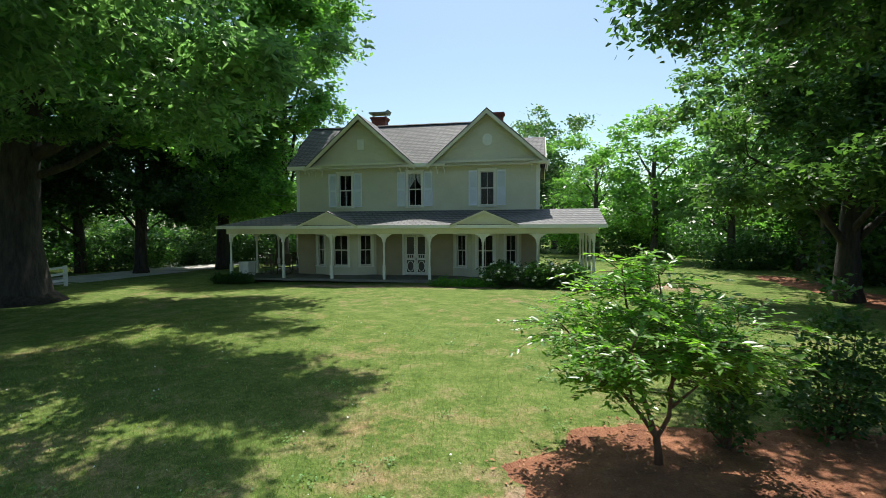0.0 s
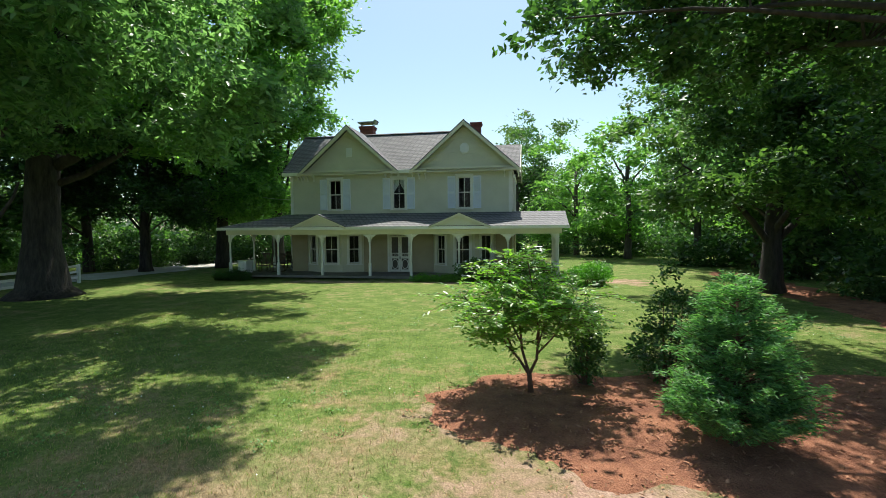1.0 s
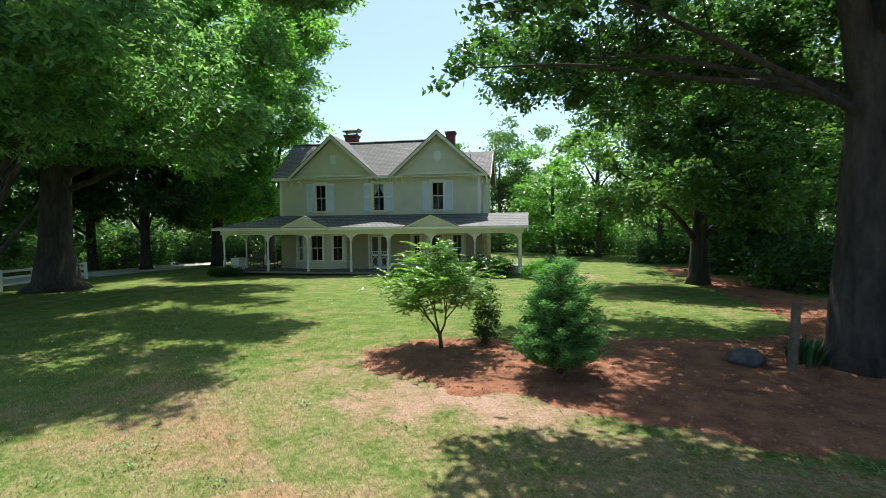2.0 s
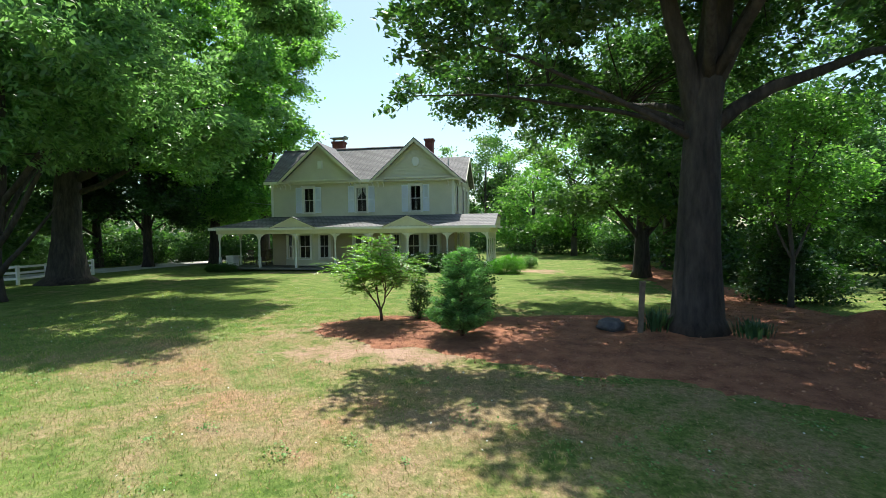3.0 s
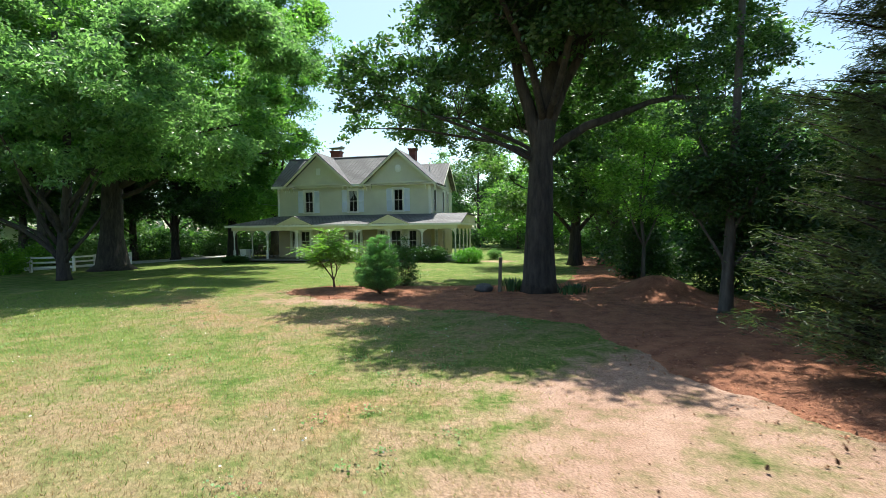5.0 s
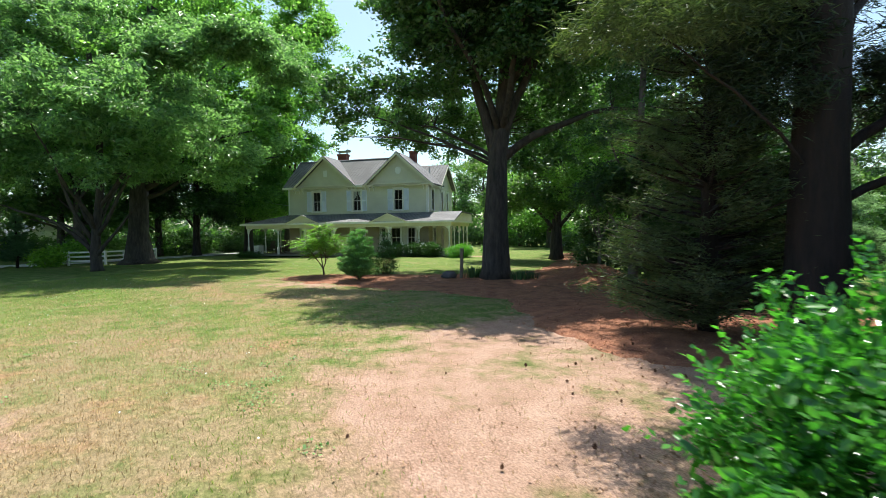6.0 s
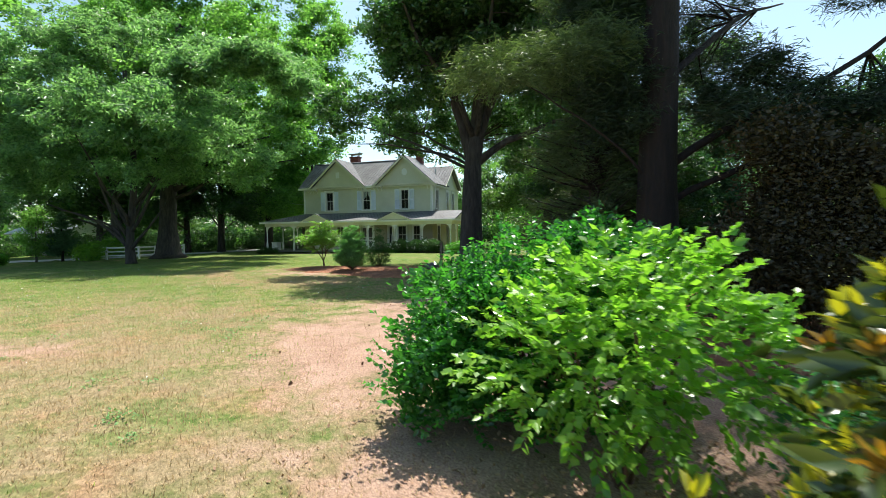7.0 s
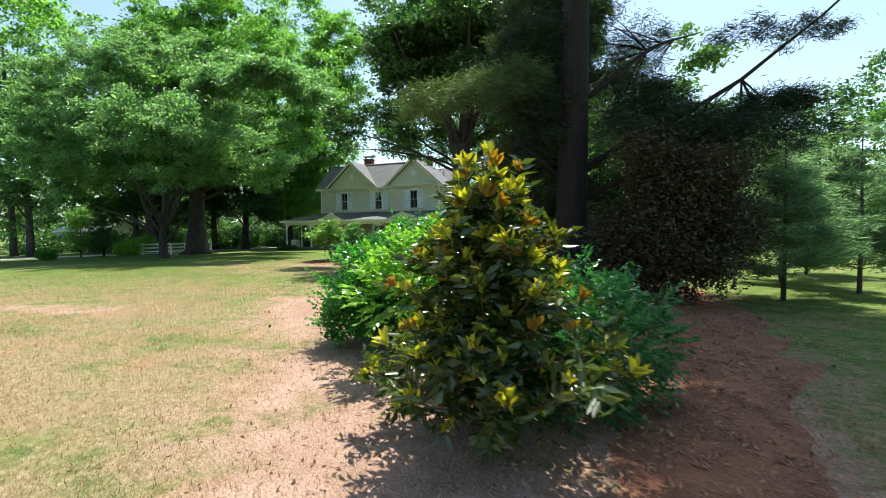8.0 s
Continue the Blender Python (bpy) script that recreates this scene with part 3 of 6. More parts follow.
for a, c in zip(ys, ys[1:]):
    z = 0.0
    for lo, hi in sorted((o[2], o[3]) for o in side_open + low_open if o[0] <= a and o[1] >= c):
        eb.box(HX1 - 0.2, HX1, a, c, z, lo)
        z = hi
    eb.box(HX1 - 0.2, HX1, a, c, z, EAVE)
part("east_wall", eb, M_SIDING, house)
sb = Build()
lap_y(sb, HX1, HY0, 36.0, 3.9, EAVE, side_open)
lap_y(sb, HX0, HY0, HY1, 0.16, EAVE, [], -1)
tagged(part("siding", sb, M_SIDING, house, "narrow lapped cream boards"), kind="stuff")
# East boards below the porch roof, in the same shade-darkened tan.
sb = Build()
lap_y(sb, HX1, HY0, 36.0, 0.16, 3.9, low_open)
tagged(part("siding", sb, M_PORCHWALL, house, "tan lapped boards under the porch, with its shade in their colour"), kind="stuff")
ob_ = Build()
ob_.box(HX0, HX0 + 0.2, HY0 + 0.2, HY1, 0, EAVE)
part("west_wall", ob_, M_SIDING, house)
ob_ = Build()
ob_.box(HX0 + 0.2, -6.0, HY1 - 0.2, HY1, 0, EAVE)
ob_.box(-6.0, HX1 - 0.2, 35.8, 36.0, 0, EAVE)
ob_.box(-6.2, -6.0, HY1, 36.0, 0, EAVE)
part("back_wall", ob_, M_SIDING, house)
ob_ = Build()
ob_.box(HX0 + 0.2, HX1 - 0.2, HY0 + 0.2, HY1 - 0.2, 0.02, 0.14)
ob_.box(HX0 + 0.2, HX1 - 0.2, HY0 + 0.2, HY1 - 0.2, 3.1, 3.3)
ob_.box(HX0 + 0.2, HX1 - 0.2, HY0 + 0.2, HY1 - 0.2, 6.4, 6.5)
ob_.box(HX0 + 0.2, HX1 - 0.2, 30.0, 30.1, 0.14, 6.4)
for x in (-9.6, -5.4):
    ob_.box(x, x + 0.1, HY0 + 0.2, 30.0, 0.14, 6.4)
part("interior", ob_, M_DARK, house)

# corner boards, frieze
for x0, x1 in ((HX0 - 0.03, HX0 + 0.15), (HX1 - 0.15, HX1 + 0.03)):
    part("corner_board", Build().box(x0, x1, HY0 - 0.05, HY0 - 0.0, 3.9, EAVE), M_TRIM, house, "white corner board")
part("corner_board", Build().box(HX1, HX1 + 0.05, HY0 - 0.03, HY0 + 0.15, 3.9, EAVE), M_TRIM, house, "white corner board")
part("frieze", Build().box(HX0, HX1, HY0 - 0.07, HY0 - 0.032, EAVE - 0.24, EAVE), M_CREAM, house)
part("frieze", Build().box(HX1 + 0.032, HX1 + 0.07, HY0, 36.0, EAVE - 0.24, EAVE), M_CREAM, house)


def slab(b, loop, thick=0.12):
    a, c, d = (Vector(p) for p in loop[:3])
    n = (c - a).cross(d - a).normalized()
    if n.z < 0:
        n = -n
    b.prism(loop, -n * thick)


OV = 0.42
rb = Build()
zf, yf = EAVE - 0.02, HY0 - OV
YR = 30.07
gl, gr, GH = -10.8, -3.3, 3.3
lead = (PEAK - EAVE) / GH
# main roof, front slope between the gables and back slope
slab(rb, [(HX0 - OV, yf, zf), (gl - GH, yf, zf), (gl, YR, RIDGE), (HX0 - OV, YR, RIDGE)])
slab(rb, [(gl + GH, yf, zf), (gr - GH, yf, zf), (gr, YR, RIDGE), (gl, YR, RIDGE)])
slab(rb, [(HX0 - OV, YR, RIDGE), (gr, YR, RIDGE), (gr, HY1 + OV, EAVE), (HX0 - OV, HY1 + OV, EAVE)])
part("main_roof", rb, M_ROOF, house, "grey asphalt shingles")
part("ridge_cap", Build().prism([(HX0 - OV, YR - 0.14, RIDGE - 0.02), (HX0 - OV, YR, RIDGE + 0.06), (HX0 - OV, YR + 0.14, RIDGE - 0.02)], (gr - HX0 + OV, 0, 0)), M_STONE, house, "dark shingled ridge cap")
for c in (gl, gr):
    rb = Build()
    yb = yf - 0.06
    slab(rb, [(c - GH - 0.05, yb, zf - 0.02), (c, yb, PEAK), (c, YR + 0.1, PEAK), (c - GH - 0.05, yf + 0.1, zf)])
    if c == gr:
        slab(rb, [(c, yb, PEAK), (c + GH + 0.05, yb, zf - 0.02), (c + GH + 0.05, 31.2, zf), (c, 31.2, PEAK)])
    else:
        slab(rb, [(c, yb, PEAK), (c + GH + 0.05, yb, zf - 0.02), (c + GH + 0.05, yf + 0.1, zf), (c, YR + 0.1, PEAK)])
    part("gable_roof", rb, M_ROOF, house, "grey asphalt shingles")
    # gable wall, its boards, vent and barge boards
    part("gable_wall", Build().prism([(c - GH + 0.15, HY0, EAVE), (c + GH - 0.15, HY0, EAVE), (c, HY0, PEAK - 0.22)], (0, 0.15, 0)), M_GABLE, house)
    sb = Build()
    lap_x(sb, 0, 0, HY0, EAVE + 0.1, PEAK - 0.35, [], 0.1, lambda z, t, c=c: (c - (PEAK - 0.15 - t) / lead, c + (PEAK - 0.15 - t) / lead))
    tagged(part("gable_siding", sb, M_GABLE, house), kind="stuff")
    for s in (-1, 1):
        part("barge_board", Build().prism([(c, yb - 0.03, PEAK - 0.085), (c + s * (GH + 0.1), yb - 0.03, zf - 0.135), (c + s * (GH + 0.1), yb - 0.03, zf - 0.36), (c, yb - 0.03, PEAK - 0.33)], (0, 0.05, 0)), M_CREAM, house)
    part("gable_ledge", Build().box(c - GH + 0.35, c + GH - 0.35, HY0 - 0.22, HY0 - 0.034, EAVE - 0.02, EAVE + 0.1), M_CREAM, house)
    if c == gr:
        vent = part("gable_vent", Build().prism([(c + 0.3 * math.cos(radians(22.5 + 45 * k)), HY0 - 0.07, 7.85 + 0.36 * math.sin(radians(22.5 + 45 * k))) for k in range(8)], (0, 0.036, 0)), M_TRIM, house, "eight-sided louvred vent")
    else:
        vent = part("gable_vent", Build().box(c - 0.2, c + 0.2, HY0 - 0.07, HY0 - 0.034, 7.55, 8.15), M_TRIM, house, "louvred vent")
    for k in range(7):
        z = 7.6 + k * 0.075
        part("slat", Build().prism([(c - 0.15, HY0 - 0.09, z), (c + 0.15, HY0 - 0.09, z), (c + 0.15, HY0 - 0.072, z + 0.05), (c - 0.15, HY0 - 0.072, z + 0.05)], (0, 0.002, 0.012)), M_TRIM, vent)
    # boxed cornice returns with hanging brackets
    for s in (-1, 1):
        x = c + s * (GH - 0.42)
        ret = part("cornice_return", Build().box(x - 0.55, x + 0.55, yb - 0.02, HY0 - 0.03, EAVE - 0.2, EAVE - 0.08), M_CREAM, house)
        for dx in (-0.42, 0.0, 0.42):
            part("bracket", Build().prism([(x + dx - 0.04, HY0 - 0.04, EAVE - 0.2), (x + dx - 0.04, HY0 - 0.34, EAVE - 0.2), (x + dx - 0.04, HY0 - 0.3, EAVE - 0.32), (x + dx - 0.04, HY0 - 0.1, EAVE - 0.38), (x + dx - 0.04, HY0 - 0.04, EAVE - 0.6)], (0.08, 0, 0)), M_TRIM, ret)
# fascia between the gables and at the west end
for x0, x1 in ((HX0 - OV, gl - GH), (gl + GH, gr - GH)):
    part("fascia", Build().box(x0, x1, yf - 0.035, yf - 0.002, zf - 0.2, zf + 0.01), M_TRIM, house)
part("soffit", Build().box(HX0 - OV, HX1 + OV, yf + 0.04, HY0 - 0.071, zf - 0.19, zf - 0.15), M_CREAM, house)
for x in (-14.7, -14.3, -13.9):
    part("bracket", Build().prism([(x - 0.04, HY0 - 0.08, EAVE - 0.2), (x - 0.04, HY0 - 0.36, EAVE - 0.2), (x - 0.04, HY0 - 0.12, EAVE - 0.46)], (0.08, 0, 0)), M_TRIM, house)
# west gable end and rear wing that shows its gable to the east
part("gable_wall", Build().prism([(HX0, HY0, EAVE), (HX0, HY1, EAVE), (HX0, YR, RIDGE - 0.15)], (0.15, 0, 0)), M_GABLE, house)
rb = Build()
RY, RZ = 33.0, 8.97
slab(rb, [(-7.5, 30.2, EAVE - 0.02), (0.0, 30.2, EAVE - 0.02), (0.0, RY, RZ), (-7.5, RY, RZ)])
slab(rb, [(-7.5, RY, RZ), (0.0, RY, RZ), (0.0, 36.2, EAVE - 0.02), (-7.5, 36.2, EAVE - 0.02)])
part("wing_roof", rb, M_ROOF, house, "grey asphalt shingles")
part("gable_wall", Build().prism([(HX1, 30.5, EAVE), (HX1, 35.9, EAVE), (HX1, RY, RZ - 0.2)], (-0.15, 0, 0)), M_GABLE, house)
for a, b_ in (((30.2, EAVE - 0.05), (RY, RZ - 0.02)), ((36.2, EAVE - 0.05), (RY, RZ - 0.02))):
    part("barge_board", Build().prism([(0.01, a[0], a[1]), (0.01, b_[0], b_[1]), (0.01, b_[0], b_[1] - 0.24), (0.01, a[0], a[1] - 0.22)], (0.04, 0, 0)), M_CREAM, house)
part("fascia", Build().box(HX1 + OV - 0.06, HX1 + OV - 0.02, yf + 0.05, 31.0, zf - 0.2, zf - 0.12), M_TRIM, house)
part("vent_pipe", Build().tube([(-1.6, 31.6, 7.6), (-1.6, 31.6, 8.6)], [0.05, 0.05], 8), M_METAL, house)


def chimney(x, y, z0, z1, w, d, cap):
    root = thing("chimney", "red brick chimney with corbelled courses rising through the roof", "chimney", (0, 0, 0))
    part("stack", Build().box(x - w / 2, x + w / 2, y - d / 2, y + d / 2, z0, z1 - 0.2), M_BRICK, root)
    b = Build()
    b.box(x - w / 2 - 0.05, x + w / 2 + 0.05, y - d / 2 - 0.05, y + d / 2 + 0.05, z1 - 0.2, z1 - 0.1)
    b.box(x - w / 2 - 0.09, x + w / 2 + 0.09, y - d / 2 - 0.09, y + d / 2 + 0.09, z1 - 0.1, z1)
    part("corbel", b, M_BRICK, root)
    if cap:
        for sx in (-1, 1):
            part("cap_leg", Build().box(x + sx * (w / 2 - 0.04) - 0.02, x + sx * (w / 2 - 0.04) + 0.02, y - 0.2, y + 0.2, z1, z1 + 0.25), M_METAL, root)
        part("cap", Build().prism([(x - w / 2 - 0.16, y - d / 2 - 0.1, z1 + 0.25), (x + w / 2 + 0.1, y - d / 2 - 0.1, z1 + 0.25), (x + w / 2 + 0.22, y - d / 2 - 0.1, z1 + 0.45), (x + w / 2 + 0.05, y - d / 2 - 0.1, z1 + 0.33), (x - w / 2 - 0.16, y - d / 2 - 0.1, z1 + 0.33)], (0, d + 0.2, 0)), M_METAL, root, "dented sheet metal cap")
    return root


chimney(-11.0, 31.4, 8.0, 10.35, 0.95, 0.7, True)
chimney(-2.95, 30.6, 8.4, 10.1, 0.62, 0.62, False)


def window(x, y, w, z0, z1, shutters, yaw=0.0, curtain=False, name="window"):
    """A two-over-two sash window in a wall along x that faces -y, its centre at (x, y)."""
    root = new(name)
    root.parent = house
    root.matrix_local = pose(x, y, 0, 0, 0, yaw)
    zm = (z0 + z1) / 2
    b = Build()
    b.box(-w - 0.14, -w, -0.07, 0.03, z0 - 0.05, z1 + 0.12)
    b.box(w, w + 0.14, -0.07, 0.03, z0 - 0.05, z1 + 0.12)
    b.box(-w, w, -0.07, 0.03, z1, z1 + 0.12)
    part("casing", b, M_TRIM, root, "white painted casing")
    part("head_moulding", Build().box(-w - 0.18, w + 0.18, -0.1, 0.03, z1 + 0.121, z1 + 0.19), M_TRIM, root)
    part("sill", Build().box(-w - 0.18, w + 0.18, -0.13, 0.05, z0 - 0.1, z0 - 0.051), M_TRIM, root)
    for lo, hi, yy in ((zm, z1, 0.03), (z0, zm + 0.03, 0.07)):
        b = Build()
        b.box(-w, -w + 0.045, yy, yy + 0.035, lo, hi)
        b.box(w - 0.045, w, yy, yy + 0.035, lo, hi)
        b.box(-w + 0.045, w - 0.045, yy, yy + 0.035, lo, lo + 0.05)
        b.box(-w + 0.045, w - 0.045, yy, yy + 0.035, hi - 0.045, hi)
        b.box(-0.015, 0.015, yy + 0.002, yy + 0.03, lo + 0.05, hi - 0.045)
        part("sash", b, M_TRIM, root)
        for s in (-1, 1):
            xa, xb = (0.015, w - 0.045) if s > 0 else (-w + 0.045, -0.015)
            pane = part("pane", Build().box(xa, xb, yy + 0.014, yy + 0.018, lo + 0.05, hi - 0.045), M_GLASS, root)
            pane.visible_shadow = False
    if shutters:
        for s in (-1, 1):
            b = Build()
            xa, xb = (w + 0.16, w + 0.66) if s > 0 else (-w - 0.66, -w - 0.16)
            for p in ((xa, xa + 0.06, z0 - 0.03, z1 + 0.08), (xb - 0.06, xb, z0 - 0.03, z1 + 0.08), (xa + 0.06, xb - 0.06, z0 - 0.03, z0 + 0.06), (xa + 0.06, xb - 0.06, zm - 0.04, zm + 0.04), (xa + 0.06, xb - 0.06, z1 - 0.01, z1 + 0.08)):
                b.box(p[0], p[1], -0.075, -0.034, p[2], p[3])
            sh = part("shutter", b, M_SHUTTER, root, "pale blue-white louvred shutter")
            z = z0 + 0.07
            b = Build()
            while z < z1 - 0.03:
                if abs(z + 0.02 - zm) > 0.07:
                    b.add([(xa + 0.06, -0.068, z), (xb - 0.06, -0.068, z), (xb - 0.06, -0.04, z + 0.04), (xa + 0.06, -0.04, z + 0.04)], [(0, 1, 2, 3)])
                z += 0.045
            b.box(xa + 0.06, xb - 0.06, -0.038, -0.034, z0 + 0.06, z1 - 0.01)
            part("louvres", b, M_SHUTTER, sh)
    if curtain:
        b = Build()
        for s in (-1, 1):
            n = 9
            v = []
            for i in range(n):
                k = i / (n - 1)
                xx = s * (0.04 + (w - 0.06) * k)
                v += [(xx, 0.2 + 0.02 * (i % 2), z1 - 0.02), (xx, 0.2 + 0.02 * (i % 2), z1 - 0.25 - 0.55 * k ** 0.7)]
            b.add(v, [(2 * i, 2 * i + 1, 2 * i + 3, 2 * i + 2) for i in range(n - 1)])
        part("curtain", b, M_CURTAIN, root, "white curtain drawn back")
    return root


for i, c in enumerate(UP_C):
    window(c, HY0, UP_W, UP_Z0, UP_Z1, True, 0, i == 1)
for o in side_open:
    window(HX1, (o[0] + o[1]) / 2, (o[1] - o[0]) / 2, o[2], o[3], False, 90)
window(HX1, 29.0, 0.4, 0.8, 2.5, False, 90)

# bay windows under the porch roof
for c in BAYS:
    p0, p1 = 0.75, 2.05
    D = 0.7
    y = HY0 - D
    b = Build()
    wall_x(b, c - p0, c + p0, y, 0.12, 0.16, 2.75, [(c - 0.43, c + 0.43, 0.72, 2.5)])
    part("bay_front", b, M_SIDING, house)
    window(c, y, 0.43, 0.72, 2.5, False)
    for s in (-1, 1):
        ax, ay, bx, by = (c - p1, HY0 + 0.1, c - p0, y) if s < 0 else (c + p0, y, c + p1, HY0 + 0.1)
        L = math.hypot(bx - ax, by - ay)
        side = new("bay_side")
        side.parent = house
        ang = math.degrees(math.atan2(by - ay, bx - ax))
        side.matrix_local = pose((ax + bx) / 2, (ay + by) / 2, 0, 0, 0, ang)
        b = Build()
        wall_x(b, -L / 2, L / 2, 0.0, 0.12, 0.16, 2.75, [(-0.33, 0.33, 0.72, 2.5)])
        part("bay_panel", b, M_SIDING, side)
        window((ax + bx) / 2, (ay + by) / 2, 0.33, 0.72, 2.5, False, ang)
    part("bay_ceiling", Build().prism([(c - p1, HY0 + 0.1, 2.75), (c - p0, y, 2.75), (c + p0, y, 2.75), (c + p1, HY0 + 0.1, 2.75)], (0, 0, 0.08)), M_TRIM, house)

# the front door: a pair of white screen doors
door = new("front_door")
door.parent = house
tagged(door, "pair of white ornamental screen doors")
b = Build()
b.box(DOOR[0] - 0.14, DOOR[0], HY0 - 0.06, HY0 + 0.1, 0.16, 2.62)
b.box(DOOR[1], DOOR[1] + 0.14, HY0 - 0.06, HY0 + 0.1, 0.16, 2.62)
b.box(DOOR[0], DOOR[1], HY0 - 0.06, HY0 + 0.1, 2.5, 2.62)
part("door_frame", b, M_TRIM, door)
mid = (DOOR[0] + DOOR[1]) / 2
for xa, xb in ((DOOR[0] + 0.02, mid - 0.01), (mid + 0.01, DOOR[1] - 0.02)):
    b = Build()
    y0, y1 = HY0 - 0.02, HY0 + 0.02
    b.box(xa, xa + 0.1, y0, y1, 0.18, 2.48)
    b.box(xb - 0.1, xb, y0, y1, 0.18, 2.48)
    for z in (0.18, 1.02, 2.38):
        b.box(xa + 0.1, xb - 0.1, y0, y1, z, z + (0.14 if z < 2 else 0.1))
    cx = (xa + xb) / 2
    for k in range(12):
        a0, a1 = 2 * math.pi * k / 12, 2 * math.pi * (k + 1) / 12
        b.beam((cx + 0.2 * math.cos(a0), HY0, 0.67 + 0.3 * math.sin(a0)), (cx + 0.2 * math.cos(a1), HY0, 0.67 + 0.3 * math.sin(a1)), 0.03, 0.04)
    for k in range(4):
        x = xa + 0.13 + k * (xb - xa - 0.26) / 3
        b.box(x - 0.012, x + 0.012, y0, y1, 1.16, 1.34)
    b.box(xa + 0.1, xb - 0.1, y0, y1, 1.34, 1.38)
    leaf = part("screen_door", b, M_TRIM, door)
    part("screen", Build().box(xa + 0.1, xb - 0.1, HY0 + 0.022, HY0 + 0.026, 0.2, 2.4), M_SCREEN, leaf, "grey insect screen")
    part("handle", Build().box(mid - 0.05 if xb < mid else mid + 0.03, mid - 0.03 if xb < mid else mid + 0.05, HY0 - 0.07, HY0 - 0.02, 1.0, 1.15), M_METAL, leaf)

# porch: floor, roof, beam, posts with brackets
PX0, PX1, PY0 = -18.0, 2.45, 24.4
RXE = 2.75
part("porch_floor", Build().box(PX0, PX1, PY0, HY0, 0.02, 0.15).box(PX0, HX0, HY0, 34.0, 0.02, 0.15).box(HX1, PX1, HY0, 32.0, 0.02, 0.15), M_FLOOR, house, "grey painted porch boards")
pb = Build()
ZE, ZW, YE = 3.06, 3.93, 24.12
slab(pb, [(PX0 - 0.3, YE, ZE), (RXE, YE, ZE), (RXE, HY0 + 0.02, ZW), (HX0, HY0 + 0.02, ZW)], 0.1)
slab(pb, [(PX0 - 0.3, YE, ZE), (HX0, HY0 + 0.02, ZW), (HX0, 34.0, ZW), (PX0 - 0.3, 34.0, ZE)], 0.1)
slab(pb, [(HX1 + 0.02, HY0 + 0.02, ZW), (RXE, HY0 + 0.02, ZW), (RXE, 31.8, ZW - 0.05), (HX1 + 0.02, 31.8, ZW - 0.05)], 0.1)
part("porch_roof", pb, M_ROOF, house, "grey asphalt shingles")
part("porch_gable_end", Build().prism([(RXE - 0.12, YE + 0.1, ZE - 0.12), (RXE - 0.12, 31.8, ZE - 0.12), (RXE - 0.12, 31.8, ZW - 0.18), (RXE - 0.12, HY0, ZW - 0.13)], (-0.06, 0, 0)), M_CREAM, house)
part("porch_fascia", Build().box(PX0 - 0.3, RXE, YE - 0.05, YE - 0.004, ZE - 0.17, ZE - 0.005), M_TRIM, house)
part("porch_fascia", Build().box(PX0 - 0.35, PX0 - 0.304, YE, 34.0, ZE - 0.17, ZE - 0.005), M_TRIM, house)
part("porch_fascia", Build().box(RXE + 0.004, RXE + 0.05, YE, 31.8, ZE - 0.17, ZE - 0.005), M_TRIM, house)
part("porch_beam", Build().box(PX0 + 0.05, PX1 - 0.05, PY0 + 0.1, PY0 + 0.32, 2.6, ZE - 0.13), M_CREAM, house)
part("porch_beam", Build().box(PX0 + 0.05, PX0 + 0.27, PY0 + 0.32, 34.0, 2.6, ZE - 0.13), M_CREAM, house)
part("porch_beam", Build().box(PX1 - 0.27, PX1 - 0.05, PY0 + 0.32, 31.8, 2.6, ZE - 0.13), M_CREAM, house)
part("porch_ceiling", Build().box(PX0 + 0.27, PX1 - 0.27, PY0 + 0.32, HY0 - 0.05, 2.86, 2.92).box(PX0 + 0.27, HX0 - 0.05, HY0 - 0.05, 34.0, 2.86, 2.92).box(HX1 + 0.05, PX1 - 0.27, HY0 - 0.05, 31.8, 2.86, 2.92), M_CEILING, house)
part("porch_eave_board", Build().box(PX0 - 0.25, RXE - 0.13, YE + 0.0, PY0 + 0.098, ZE - 0.16, ZE - 0.13), M_CREAM, house)
for c in (-11.65, -3.2):
    hw, pk = 1.75, 3.82
    yb = YE - 0.06
    rb = Build()
    yr = 26.75
    slab(rb, [(c - hw, yb, ZE + 0.02), (c, yb, pk), (c, yr, pk), (c - hw, YE + 0.1, ZE + 0.04)], 0.07)
    slab(rb, [(c, yb, pk), (c + hw, yb, ZE + 0.02), (c + hw, YE + 0.1, ZE + 0.04), (c, yr, pk)], 0.07)
    gab = part("porch_gable", rb, M_ROOF, house, "small shingled gable over the porch")
    part("gable_face", Build().prism([(c - hw + 0.12, YE + 0.06, ZE - 0.01), (c + hw - 0.12, YE + 0.06, ZE - 0.01), (c, YE + 0.06, pk - 0.1)], (0, 0.06, 0)), M_CREAM, gab)
    for s in (-1, 1):
        part("barge_board", Build().prism([(c, yb - 0.02, pk - 0.04), (c + s * hw, yb - 0.02, ZE - 0.03), (c + s * hw, yb - 0.02, ZE - 0.15), (c, yb - 0.02, pk - 0.17)], (0, 0.035, 0)), M_CREAM, gab)


